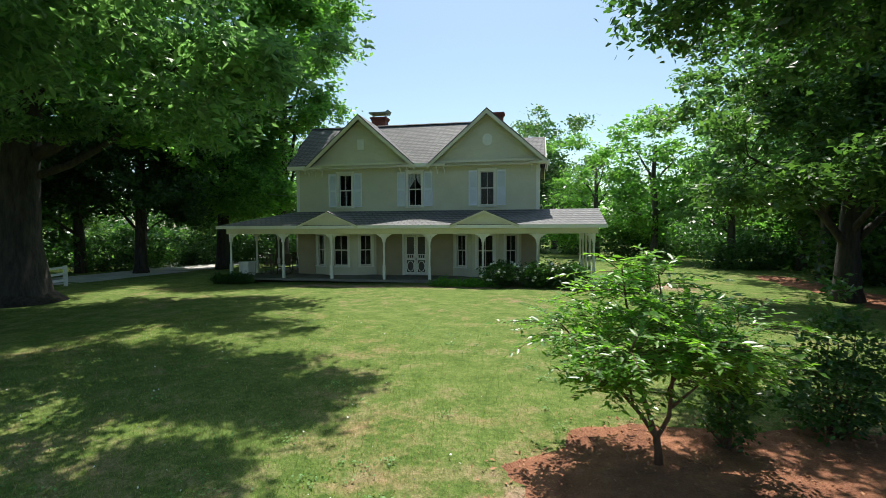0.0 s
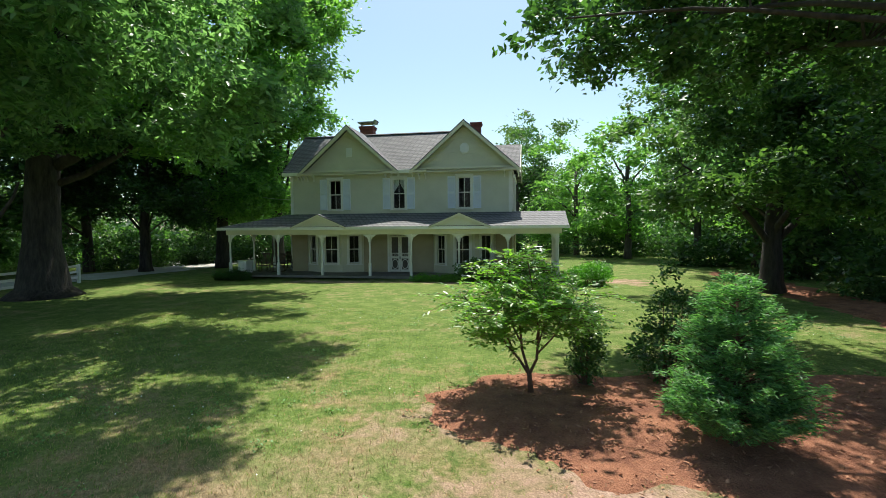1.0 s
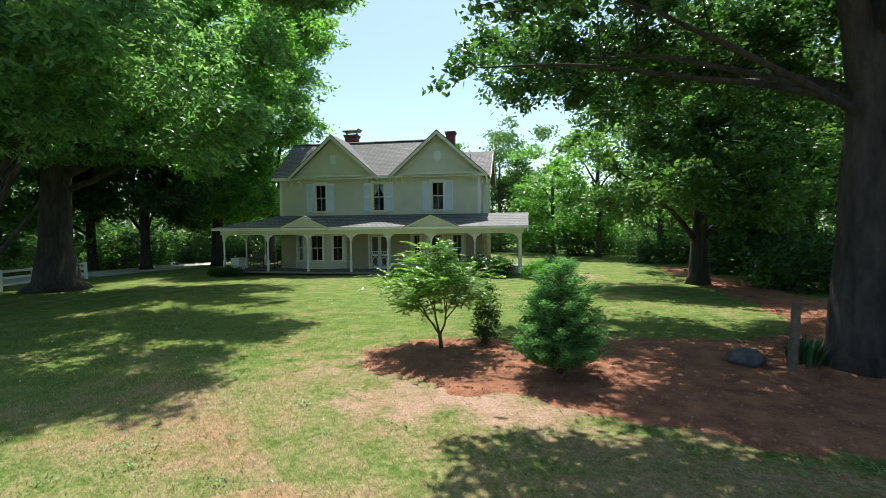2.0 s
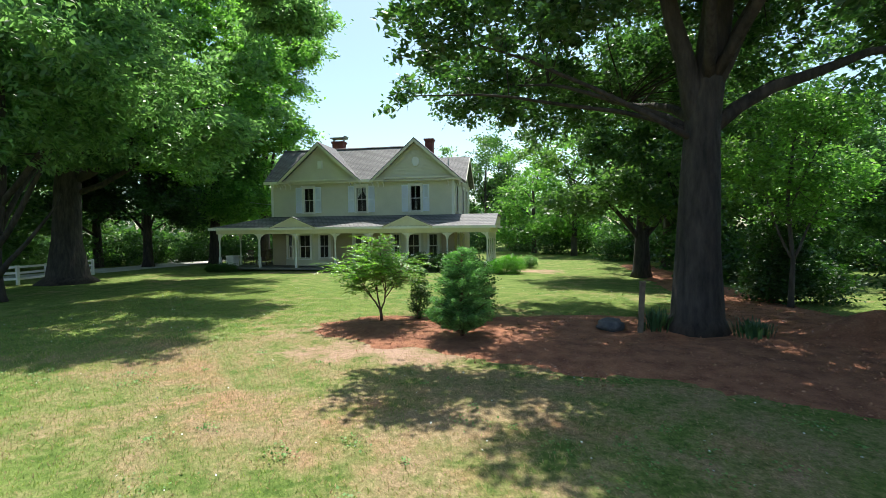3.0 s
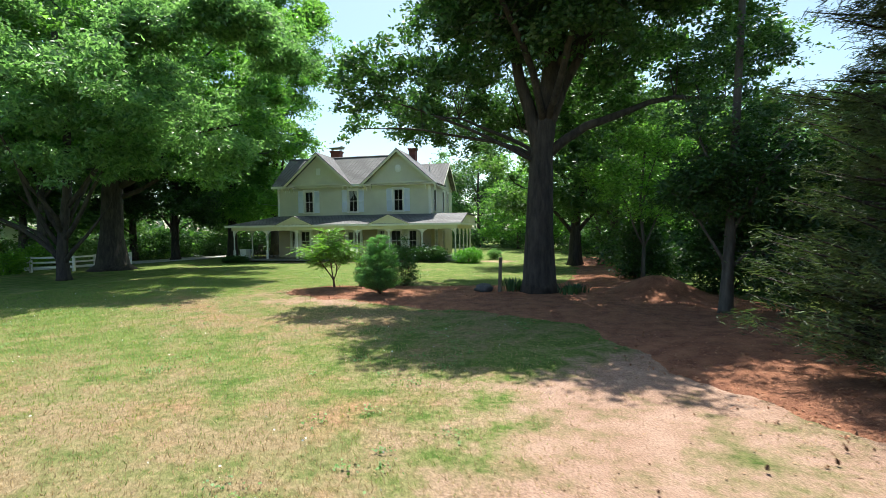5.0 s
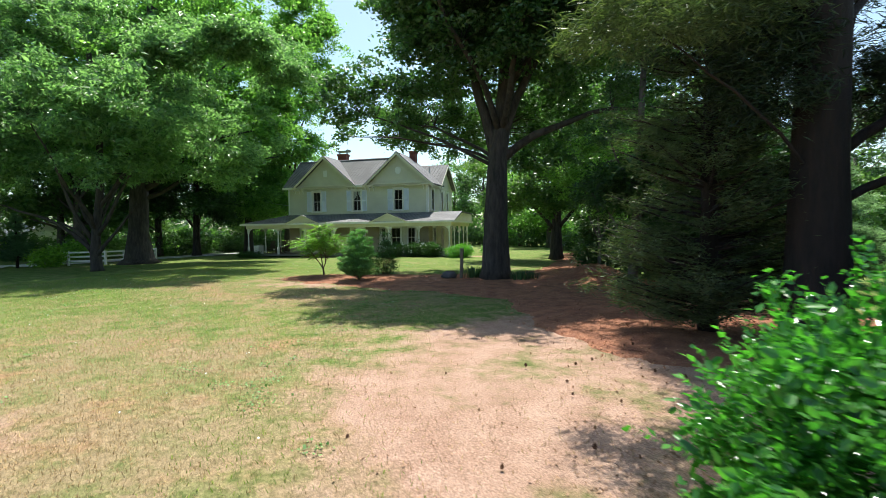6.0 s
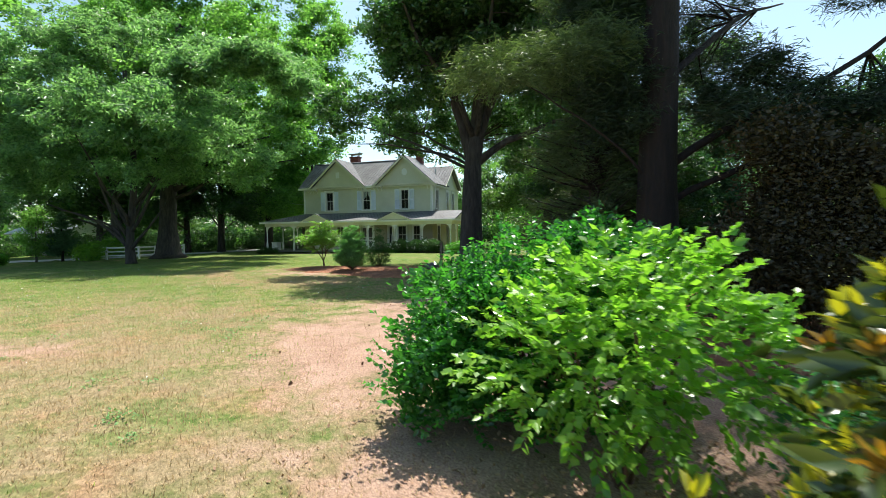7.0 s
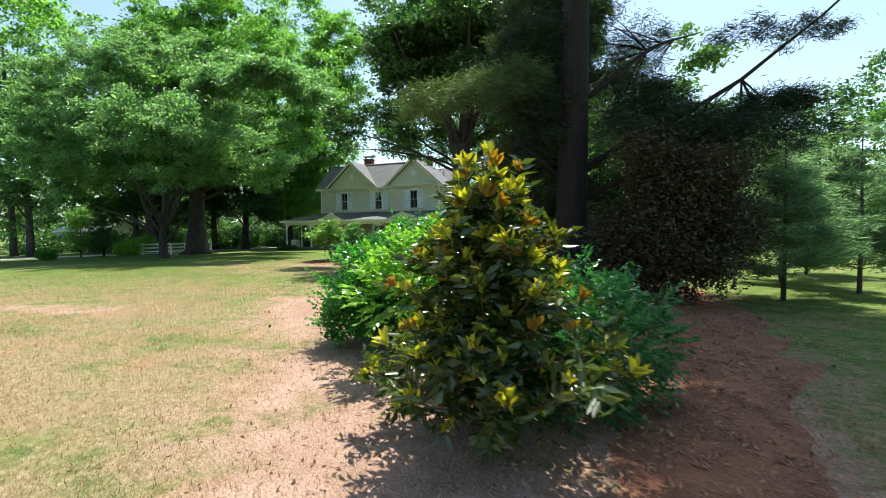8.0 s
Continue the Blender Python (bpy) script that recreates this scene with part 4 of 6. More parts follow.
def post(x, y, arms):
    root = new("porch_post")
    root.parent = house
    root.location = (x, y, 0.15)
    part("block", Build().box(-0.07, 0.07, -0.07, 0.07, 0.0, 0.75), M_TRIM, root)
    part("block", Build().box(-0.07, 0.07, -0.07, 0.07, 2.0, 2.45), M_TRIM, root)
    b = Build()
    b.smooth = True
    zs = [0.75, 0.8, 0.86, 0.95, 1.5, 1.85, 1.92, 1.96, 2.0]
    b.tube([(0, 0, z) for z in zs], [0.07, 0.045, 0.065, 0.052, 0.06, 0.05, 0.066, 0.045, 0.07], 12)
    part("turned_shaft", b, M_TRIM, root)
    for dx, dy in arms:
        b = Build()
        prof = [(0.07, 2.44), (0.4, 2.44), (0.41, 2.4), (0.33, 2.38), (0.27, 2.33), (0.24, 2.28), (0.18, 2.29), (0.14, 2.2), (0.1, 2.17), (0.095, 2.08), (0.07, 2.06)]
        if dx:
            b.prism([(dx * r, -0.02, z) for r, z in prof], (0, 0.04, 0))
        else:
            b.prism([(-0.02, dy * r, z) for r, z in prof], (0.04, 0, 0))
        part("bracket", b, M_TRIM, root, "scroll-cut white bracket")
    return root


for i, x in enumerate((-17.75, -14.5, -11.62, -8.62, -6.12, -3.3, -0.53, 2.2)):
    post(x, 24.6, [d for d in ((-1, 0), (1, 0)) if not (i == 0 and d[0] < 0) and not (i == 7 and d[0] > 0)] + ([(0, 1)] if i in (0, 7) else []))
for y in (26.4, 28.2, 30.0, 31.6):
    post(2.2, y, [(0, -1), (0, 1)])
for y in (27.2, 29.8, 32.4):
    post(-17.75, y, [(0, -1), (0, 1)])


# ---- large trees ----
def T(name, label, x, y, **k):
    return tree(name, label, (x, y, bed_height(x, y) - 0.03), **k)


# the oak in the mulch bed
oak = T("oak_tree", "large spreading oak with dark furrowed bark in the mulch bed", 9.2, 5.6, seed=11, r0=0.56, flare=1.4, sides=18,
  trunk=[(0, 0, 0), (0.0, 0, 2.2), (0.05, 0.05, 4.0), (0.1, 0.1, 5.2), (0.45, 0.2, 8.0), (0.75, 0.2, 11.5), (0.4, 0.4, 16)],
  limbs=[(0.54, (-1.8, -0.4, 12.6), 0.3, 0.0), (0.6, (3.4, -0.6, 12.6), 0.22, 0.2), (0.54, (6.4, 0.6, 6.9), 0.2, 0.8), (0.52, (-5.6, -1.3, 7.2), 0.09, 0.3), (0.54, (-7.8, 1.8, 6.9), 0.08, 0.5), (0.55, (-6.0, 5.0, 8.4), 0.09, 0.3), (0.62, (-1.6, -5.4, 11.2), 0.16, 0.3),
         (0.62, (2.4, -5.2, 11.4), 0.16, 0.3), (0.72, (5.4, -2.6, 11), 0.18, 0.3), (0.75, (4.0, 3.5, 12), 0.22, 0.3), (0.82, (-2.5, 4.0, 13), 0.2, 0.2), (0.9, (2.0, -1.5, 16), 0.16, 0.1), (0.55, (-1.5, 7.8, 7.8), 0.16, 0.4)],
  blobs=([(-7.6, -1.2, 6.9, 0.9, 1.0, 0.8), (-8.2, 1.9, 6.8, 1.0, 0.9, 0.6), (-6.8, 1.6, 7.3, 1.1, 0.9, 0.7), (-6.1, -1.4, 7.3, 1.5, 1.2, 1.2), (1.6, -1.4, 10.6, 2.8, 2.0, 1.9), (3.8, -1.5, 10.8, 2.6, 2.0, 1.9), (1.0, -0.8, 12.6, 2.8, 2.3, 1.7), (-1.4, -1.8, 9.6, 2.0, 1.8, 1.5), (-0.4, -1.2, 11.2, 2.4, 2.0, 1.6), (-6.4, 5.4, 8.2, 1.8, 1.6, 1.4), (-4.4, 4.6, 8.2, 2.4, 2.4, 1.7), (-5.6, 5.8, 7.6, 1.9, 2.0, 1.3), (-2.6, 7.6, 7.6, 2.2, 2.0, 1.4), (4.2, 4.0, 8.4, 2.4, 2.2, 1.4), (-4.6, -1.6, 7.9, 1.9, 1.5, 1.4)] +
         [(-3.4, 0.0, 9.8, 2.9, 3.0, 2.4), (6.2, 0.8, 8.2, 2.2, 2.0, 1.0), (5.4, -0.6, 9.6, 1.6, 1.6, 1.3), (1.6, 8.2, 8.6, 3.0, 2.6, 1.9), (-0.3, -2.2, 9.8, 2.9, 2.0, 2.0), (3.2, -2.4, 9.2, 2.8, 2.0, 1.8), (3.8, 3.2, 11.0, 3.8, 3.4, 2.8), (-2.0, 6.0, 8.9, 3.2, 3.0, 2.2), (-1.8, 4.0, 12.0, 3.6, 3.0, 2.6), (0.5, 2.2, 14.5, 4.6, 4.2, 3.2), (4.6, 0.4, 13.0, 3.2, 2.8, 2.4), (-2.0, 1.4, 12.4, 2.6, 2.4, 2.4), (3.6, -1.8, 12.2, 2.6, 2.0, 1.8), (5.6, -1.6, 10.2, 2.0, 1.9, 1.6), (2.0, 5.8, 8.2, 2.6, 2.2, 1.6)] +
         [(0.4, 0.6, 10.0, 3.4, 3.0, 2.0), (-2.0, -2.0, 13.0, 2.4, 2.0, 1.4), (1.2, -1.6, 13.4, 2.2, 1.8, 1.4)]),
  tufts=3500, per=42, size=0.21, spread=0.25, mat=M_OAK, barkmat=M_OAKBARK, twigs=600, up=0.35, shell=0.25, clumps=640, clump_r=0.85)

me, c = leafage("overhanging_bough", 12, [(-2.8, -2.2, 10.8, 1.5, 1.4, 0.8), (-1.6, -3.4, 10.8, 1.6, 1.4, 0.8), (0.0, -4.1, 11.0, 1.7, 1.4, 0.8), (1.6, -4.2, 11.2, 1.5, 1.3, 0.8), (0.0, -2.4, 11.4, 1.8, 1.4, 0.9), (2.2, -2.6, 11.4, 1.5, 1.3, 0.8), (3.4, -1.4, 11.8, 1.6, 1.4, 0.9), (1.4, 0.0, 12.2, 2.0, 1.6, 1.0)], 700, 40, 0.21, 0.24, M_OAK, 0.35, 0.5, 0.25, 0.5, 0.15, 130, 0.65)
part("overhanging_bough", me, M_OAK, oak)

# the tree nearest the drive, many-stemmed, and the giant behind it
spreading = T("spreading_tree", "broad multi-stemmed shade tree with soft green leaves on the lawn", -17.4, 9.1, seed=21, r0=0.33, flare=1.3,
  trunk=[(0, 0, 0), (-0.1, 0, 1.3), (-0.1, 0.1, 2.6), (0.2, 0.2, 5), (0.4, 0.2, 9), (0, 0, 14)],
  limbs=[(0.25, (-4.2, 0.4, 3.6), 0.15, 0.5), (0.27, (2.8, 0.6, 4.6), 0.14, -0.2), (0.4, (-3.0, -1.5, 8.5), 0.15, 0.2), (0.45, (4.5, 0.8, 8.8), 0.14, 0.3), (0.5, (1, -4.5, 9), 0.13, 0.3), (0.5, (-1, 4.5, 9.5), 0.13, 0.3),
         (0.3, (-8.0, -0.5, 4.6), 0.16, 0.7), (0.5, (-6.5, 1.5, 10), 0.16, 0.5), (0.6, (5.5, 2.5, 12), 0.14, 0.3)],
  blobs=([(-6.5, -0.5, 8.6, 4.2, 4.0, 3.2), (-9.4, 1.0, 7.0, 3.0, 3.6, 2.6), (-2.0, -3.5, 10.0, 4.5, 3.6, 3.6), (3.8, -1.0, 9.2, 4.2, 4.0, 3.2), (7.6, 1.0, 7.2, 3.0, 3.4, 2.6), (-3.8, 1.5, 13.6, 5.4, 4.8, 3.8), (3.2, 2.0, 12.8, 4.4, 4.2, 3.2), (0, 4.5, 9.5, 5, 3.4, 3.4), (7.8, 1.6, 5.4, 1.8, 2.2, 1.4), (4.0, -5.0, 9.2, 3.4, 2.6, 2.4), (8.0, -4.4, 9.0, 2.6, 2.4, 2.0), (-4.0, -5.5, 8.6, 3.4, 2.4, 2.4), (-5.0, -3.0, 6.2, 3.0, 2.4, 1.6), (4.6, -3.6, 6.6, 2.8, 2.4, 1.6), (0, 0, 7.2, 4.5, 3.5, 1.8)] +
         [(-8.5, 2.0, 11.5, 3.6, 3.4, 3.0), (-11.5, 0.5, 9.5, 3.4, 3.4, 3.0), (8.9, 2.8, 9.0, 2.4, 2.8, 2.2), (9.0, -0.8, 8.2, 2.6, 2.8, 2.2), (6.5, -3.0, 9.4, 3.2, 2.8, 2.4), (8.6, -5.6, 9.0, 2.3, 2.0, 1.7), (10.6, 5.0, 13.2, 2.0, 2.2, 1.5), (-5.0, 0.0, 16.0, 5.0, 4.4, 2.8), (-10.0, -1.0, 13.6, 4.2, 4.0, 3.4), (-13.2, -1.0, 10.6, 3.6, 3.4, 3.0), (1.2, 0.2, 15.2, 4.4, 4.0, 2.6), (5.6, 1.0, 12.8, 3.6, 3.4, 2.6), (-14.0, 0.5, 7.0, 2.4, 2.6, 2.0), (-9.5, -5.6, 8.8, 4.0, 3.4, 3.0), (-8.4, -4.6, 12.8, 4.0, 3.4, 3.0)] +
         [(-12.6, -4.0, 6.6, 3.0, 2.8, 1.8), (-11.5, -3.4, 15.4, 3.6, 3.2, 2.6)]),
  tufts=3500, per=46, size=0.275, spread=0.28, mat=M_SOFT, barkmat=M_OAKBARK, twigs=260, shell=0.45, slim=0.38, droop=0.45, clumps=520, clump_r=1.0)
me, c = leafage("overhanging_bough", 22, [(11.4, 4.2, 12.8, 1.6, 1.9, 0.8), (11.6, 1.4, 12.8, 1.6, 1.5, 0.8), (12.4, -0.9, 12.8, 1.3, 1.3, 0.7), (10.6, -1.8, 12.6, 1.6, 1.2, 0.8), (9.0, -2.2, 12.4, 1.5, 1.2, 0.8), (7.4, -2.2, 12.2, 1.5, 1.2, 0.8)], 640, 42, 0.27, 0.27, M_SOFT, 0.35, 0.4, 0.25, 0.5, 0.3, 80, 0.8)
part("overhanging_bough", me, M_SOFT, spreading)
T("giant_oak_tree", "very large old oak with a massive flared trunk beside the driveway", -22.2, 16.6, seed=31, r0=0.85, flare=2.0, sides=18,
  trunk=[(0, 0, 0), (0, 0, 2.6), (0.1, 0.1, 6), (0.5, 0.3, 10), (1.0, 0.6, 15), (1.4, 0.8, 21)],
  limbs=[(0.5, (8.5, 3.5, 11), 0.3, 0.9), (0.55, (-7, 0.5, 13), 0.3, 0.8), (0.62, (6.5, 3.5, 17), 0.28, 0.5), (0.6, (3, -6, 13), 0.26, 0.6), (0.6, (-2, 6, 15), 0.26, 0.6), (0.8, (-3, -3, 20), 0.18, 0.3), (0.46, (10.0, 5.0, 9.0), 0.18, 1.0)],
  blobs=([(7.0, 3.2, 12.6, 4.2, 4.0, 3.2), (9.4, 5.6, 12.0, 2.2, 2.6, 2.4), (6.8, 4.0, 8.8, 2.6, 2.8, 2.2), (-5.5, 4.0, 14.5, 4.4, 4.0, 3.6), (4, 2.5, 17.5, 5.0, 4.6, 3.6), (3, -5, 13.5, 4.5, 3.6, 3.2), (-2, 5, 15.5, 5.5, 4.5, 4), (-3, -2, 20, 5.5, 5, 4.0), (-2, 1, 25, 5.5, 5, 3.4), (4.5, 2.5, 21.5, 4.2, 4.2, 3.2), (-9.5, 8, 19, 4.2, 4.2, 4.2), (1, 0, 10.8, 4.4, 4.4, 2.6), (6.0, 1.0, 8.4, 3.0, 2.8, 2.0), (-3.0, -2.0, 8.6, 3.6, 3.2, 2.0), (2.6, -3.6, 8.2, 3.0, 2.4, 1.8)] +
         [(9.6, 4.4, 16.0, 3.4, 3.4, 3.0), (9.2, 4.0, 21.8, 3.8, 3.6, 3.4), (12.6, 6.0, 17.8, 2.3, 2.6, 2.6), (9.8, 5.2, 13.2, 1.8, 2.2, 1.8), (-8.0, 9.0, 23.0, 4.8, 4.6, 3.8), (3.0, 1.0, 24.5, 4.4, 4.2, 3.0)]),
  tufts=2500, per=44, size=0.33, spread=0.36, clumps=420, clump_r=1.35, mat=M_BRIGHT, barkmat=M_OAKBARK, twigs=220, shell=0.4)
T("tall_oak_tree", "tall old oak with a high dark crown behind the yard", -21.8, 37.5, seed=35, r0=0.5, flare=1.4,
  trunk=[(0, 0, 0), (0, 0, 6), (0.3, 0, 12), (0.3, 0, 26)],
  limbs=[(0.5, (4, -2, 14), 0.2, 0.8), (0.6, (-4, -1, 16), 0.2, 0.6), (0.7, (3, 2, 20), 0.16, 0.4), (0.4, (3.5, -2.5, 10), 0.16, 0.8)],
  blobs=[(2.4, -1.5, 16.8, 3.0, 3.0, 2.8), (4.9, -1.0, 24.6, 2.8, 2.8, 3.0), (4.4, -1.0, 20.6, 2.5, 2.6, 2.2), (2.6, 0, 27.6, 3.8, 3.8, 2.6), (-2.5, 0, 26.0, 3.8, 3.8, 3.0), (-3.5, 0, 18, 4, 4, 3.6), (0.5, 0, 22, 4.2, 4.2, 3.2), (2.5, -2.5, 12.0, 3.0, 2.8, 2.4), (-2, -2, 11, 3.6, 3.2, 3.0), (1.0, -2.0, 7.6, 3.6, 3.0, 2.4), (-2.5, -2, 5.4, 3.2, 2.8, 2.2), (2.4, -2, 4.6, 2.4, 2.2, 2.0)],
  tufts=1300, per=50, size=0.36, spread=0.42, clumps=150, clump_r=1.5, mat=M_BRIGHT, barkmat=M_OAKBARK, twigs=140, shell=0.4)
T("dark_tree", "dark leafy tree with a straight trunk beside the driveway", -28.7, 29.9, seed=41, r0=0.38, flare=1.5,
  trunk=[(0, 0, 0), (0, 0, 3), (0.2, 0, 8), (0.2, 0, 14)], limbs=[(0.5, (-3, -1, 6), 0.12, 0.3), (0.5, (3, -1, 6.5), 0.12, 0.3), (0.6, (1, -3, 8), 0.12, 0.3)],
  blobs=[(0, 0, 7.4, 5.4, 4.6, 3.2), (0, 0, 11.5, 4.6, 4.4, 4.2), (-3.6, -1.4, 5.2, 2.6, 2.6, 1.8), (3.6, -1.2, 5.0, 2.4, 2.4, 1.8), (0.2, 0, 15.5, 3.0, 3.0, 3.0)],
  tufts=800, per=60, size=0.32, spread=0.42, clumps=80, clump_r=1.5, mat=M_SHADE, barkmat=M_OAKBARK, twigs=60, shell=0.3)
T("yard_tree", "tall leafy tree standing close to the porch end", -24.6, 33.5, seed=43, r0=0.5, flare=1.3,
  trunk=[(0, 0, 0), (0.1, 0, 4), (0.3, 0, 9), (0.2, 0, 14)], limbs=[(0.6, (-3, -1, 8), 0.16, 0.3), (0.5, (3, -1.5, 7.5), 0.16, 0.3), (0.6, (1, -3, 10), 0.16, 0.3)],
  blobs=[(0, 0, 8.0, 4.4, 4.0, 3.4), (0.4, 0, 13, 4.4, 4.2, 4.0), (3.0, -1.5, 5.6, 2.2, 2.2, 2.0)],
  tufts=700, per=44, size=0.28, spread=0.45, mat=M_BRIGHT, barkmat=M_OAKBARK, twigs=60)

T("shade_tree", "large dark shade tree with a thick trunk beyond the bed", 11.2, 21.0, seed=45, r0=0.42, flare=1.5,
  trunk=[(0, 0, 0), (0, 0, 2.4), (0.2, 0.1, 6), (0.2, 0, 12)], limbs=[(0.45, (-4.0, -1.0, 5.6), 0.16, 0.5), (0.45, (4.0, -1.0, 5.8), 0.16, 0.5), (0.5, (0.5, -4.0, 6.0), 0.15, 0.4), (0.6, (-2.5, 2, 9), 0.15, 0.4), (0.6, (3, 1, 9.5), 0.15, 0.4)],
  blobs=[(-4.0, -1.0, 5.2, 2.6, 2.6, 1.9), (-2.0, -3.0, 4.6, 2.4, 2.0, 1.5), (1.6, -3.6, 4.8, 2.6, 2.2, 1.7), (4.4, -1.0, 5.0, 2.8, 2.6, 2.0), (-2.6, 0.5, 8.6, 3.2, 3.0, 2.4), (2.8, 0.2, 8.8, 3.4, 3.0, 2.4), (0.2, -1.6, 7.4, 3.2, 2.8, 2.0), (0.2, 0.4, 12.0, 3.4, 3.2, 2.6), (6.4, 0.5, 7.6, 2.4, 2.4, 2.0)],
  tufts=950, per=48, size=0.26, spread=0.34, clumps=130, clump_r=1.2, mat=M_WOODS, barkmat=M_OAKBARK, twigs=160, shell=0.25)

# ---- woods all round: a few kinds, copied ----
def wood_kind(seed, mat, h, r, low, name="woodland_tree", label="leafy woodland tree in full summer green", leaves=330, size=0.43, barkmat=None, clumps=64, clump_r=1.3):
    rng = np.random.default_rng(seed)
    blobs = []
    for k in range(9):
        a = k * 2.4 + rng.uniform(0, 1)
        q = rng.uniform(0.25, 0.62) * r
        z = low + (h - low) * (0.15 + 0.75 * k / 8)
        s = r * rng.uniform(0.4, 0.6) * (1.0 - 0.35 * k / 8)
        blobs.append((q * math.cos(a), q * math.sin(a), z, s, s, s * 0.8))
    limbs = [(0.35 + 0.06 * k, (blobs[k][0], blobs[k][1], blobs[k][2]), 0.12, 0.2) for k in range(7)]
    return tree(name, label, (0, 0, 0), seed, [(0, 0, 0), (0.1, 0, h * 0.3), (0.0, 0.2, h * 0.55), (0.1, 0.1, h * 0.72)], limbs, 0.3, blobs, leaves, 27, size, 0.5, mat, barkmat or M_GREYBARK, 50, 1.3, group="woods round the yard", shell=0.4, sides=8, clumps=clumps, clump_r=clump_r)


KINDS = [wood_kind(101, M_BRIGHT, 14, 6.0, 1.5), wood_kind(102, M_WOODS, 16, 6.5, 2.5), wood_kind(103, M_WOODS, 13, 5.5, 1.0), wood_kind(104, M_SOFT, 15, 6.0, 2.0), wood_kind(105, M_OAK, 17, 6.5, 3.0),
         wood_kind(106, M_BRIGHT, 31, 10.0, 8.0, label="very tall leafy tree rising behind the yard trees", leaves=1150, size=0.5, clumps=170, clump_r=1.7)]
SPOTS = ([(0, 9.5, 44, 1.0, 20), (0, 5.5, 50, 0.92, 140), (3, 14.5, 41, 0.95, 80), (3, 14.6, 29.0, 1.0, 10), (2, 18.5, 31, 1.1, 50), (1, 20, 24.5, 1.0, 300), (3, 22.5, 19.5, 0.5, 30), (4, 24, 36, 1.0, 99), (1, 16.5, 35, 0.9, 250), (0, 22, 44, 0.95, 10), (2, 28, 30, 0.55, 170), (3, 30, 41, 1.1, 60), (1, 35, 33, 0.7, 220), (4, 38, 44, 1.1, 12), (0, 44, 38, 1.0, 77), (2, 47, 28, 1.0, 150), (4, 55, 33, 1.1, 45), (4, -1, 58, 0.95, 10)] +
         [(1, 2, 66, 1.1, 100), (3, -7, 64, 1.0, 200), (2, 20, 58, 1.05, 222), (0, -19, 58, 1.0, 90), (4, -36, 22, 1.2, 60), (3, -44, 14, 1.25, 150), (1, -34, 30, 1.2, 250), (2, -41, 24, 1.2, 20), (3, -25, 47, 1.0, 130), (1, -31, 45, 0.9, 230), (2, -36, 50, 1.05, 333), (4, -42, 44, 1.0, 20), (2, -52, 44, 1.0, 50), (1, -50, 34, 0.95, 140), (4, -56, 26, 1.0, 260), (1, -64, 18, 1.0, 100), (3, -68, 8, 1.05, 310), (4, -66, -4, 1.0, 30)] +
         [(2, -70, -16, 1.05, 200), (1, -64, -28, 1.0, 75), (5, -31.6, 33.2, 1.0, 10), (5, -39, 25, 1.0, 100), (5, -47, 14, 1.05, 220)])
used = set()
for k, x, y, s, turn in SPOTS:
    m = Matrix.Translation((x, y, height(x, y) - 0.05)) @ Matrix.Rotation(radians(turn), 4, "Z")
    if k in used:
        o = copy_thing(KINDS[k], m)
    else:
        o = KINDS[k]
        o.matrix_basis = m
        used.add(k)
    o.scale = (s, s, s * (1 + 0.06 * math.sin(x)))

# undergrowth that closes the woods at eye level
UNDER = bush("undergrowth_shrub", "leafy green undergrowth at the edge of the woods", (0, 0, 0), 301, [(0, 0, 1.2, 2.4, 2.0, 1.4), (1.8, 0.4, 0.9, 1.6, 1.6, 1.1), (-1.8, 0.2, 1.0, 1.7, 1.6, 1.2)], 130, 26, 0.28, 0.4, M_OAK, 6, 0.3, group="undergrowth along the woods")
first = True
UN = [(13.5, 36), (18, 39), (9, 48), (4, 54), (22, 33), (26, 27), (20, 22.5), (25, 40), (31, 36), (38, 38), (44, 33), (50, 27), (54, 18), (-3, 55), (-10, 57), (-17, 54), (-24, 42), (-29, 40), (-34, 44), (-40, 40), (-46, 39), (-47, 30), (-53, 22), (-58, 12), (-62, 2), (-63, -9), (-65, -20), (14, 50), (20, 52), (-22, 50), (16.6, 28.5), (15.6, 18.5), (-33, 33), (-37, 37), (-42, 30), (-46, 24), (-50, 18), (-55, 5), (-58, -4), (-43, 35), (-49, 36), (-27, 44), (-38, 44)]
for i, (x, y) in enumerate(UN):
    m = Matrix.Translation((x, y, height(x, y) - 0.03)) @ Matrix.Rotation(i * 1.7, 4, "Z")
    o = UNDER if first else copy_thing(UNDER, m)
    o.matrix_basis = m
    s = 0.85 + 0.4 * ((i * 37) % 11) / 11
    o.scale = (s, s, s)
    first = False

# a belt of distant woods that closes the horizon
belt = []
for k in range(46):
    a = radians(-152 + 4.6 * k)
    q = 86 + 9 * math.sin(k * 2.1)
    belt.append((q * math.sin(a), 6 + q * math.cos(a), 3.6, 6.5, 6.5, 5.0 + 1.4 * math.sin(k * 1.3)))
me, c = leafage("distant_woods", 302, belt, 3000, 20, 1.0, 0.9, M_OAK, 0.4, 0.55, 0.5)
tagged(new("distant_woods", me), "belt of distant leafy woods beyond the fields", "woods", kind="stuff")

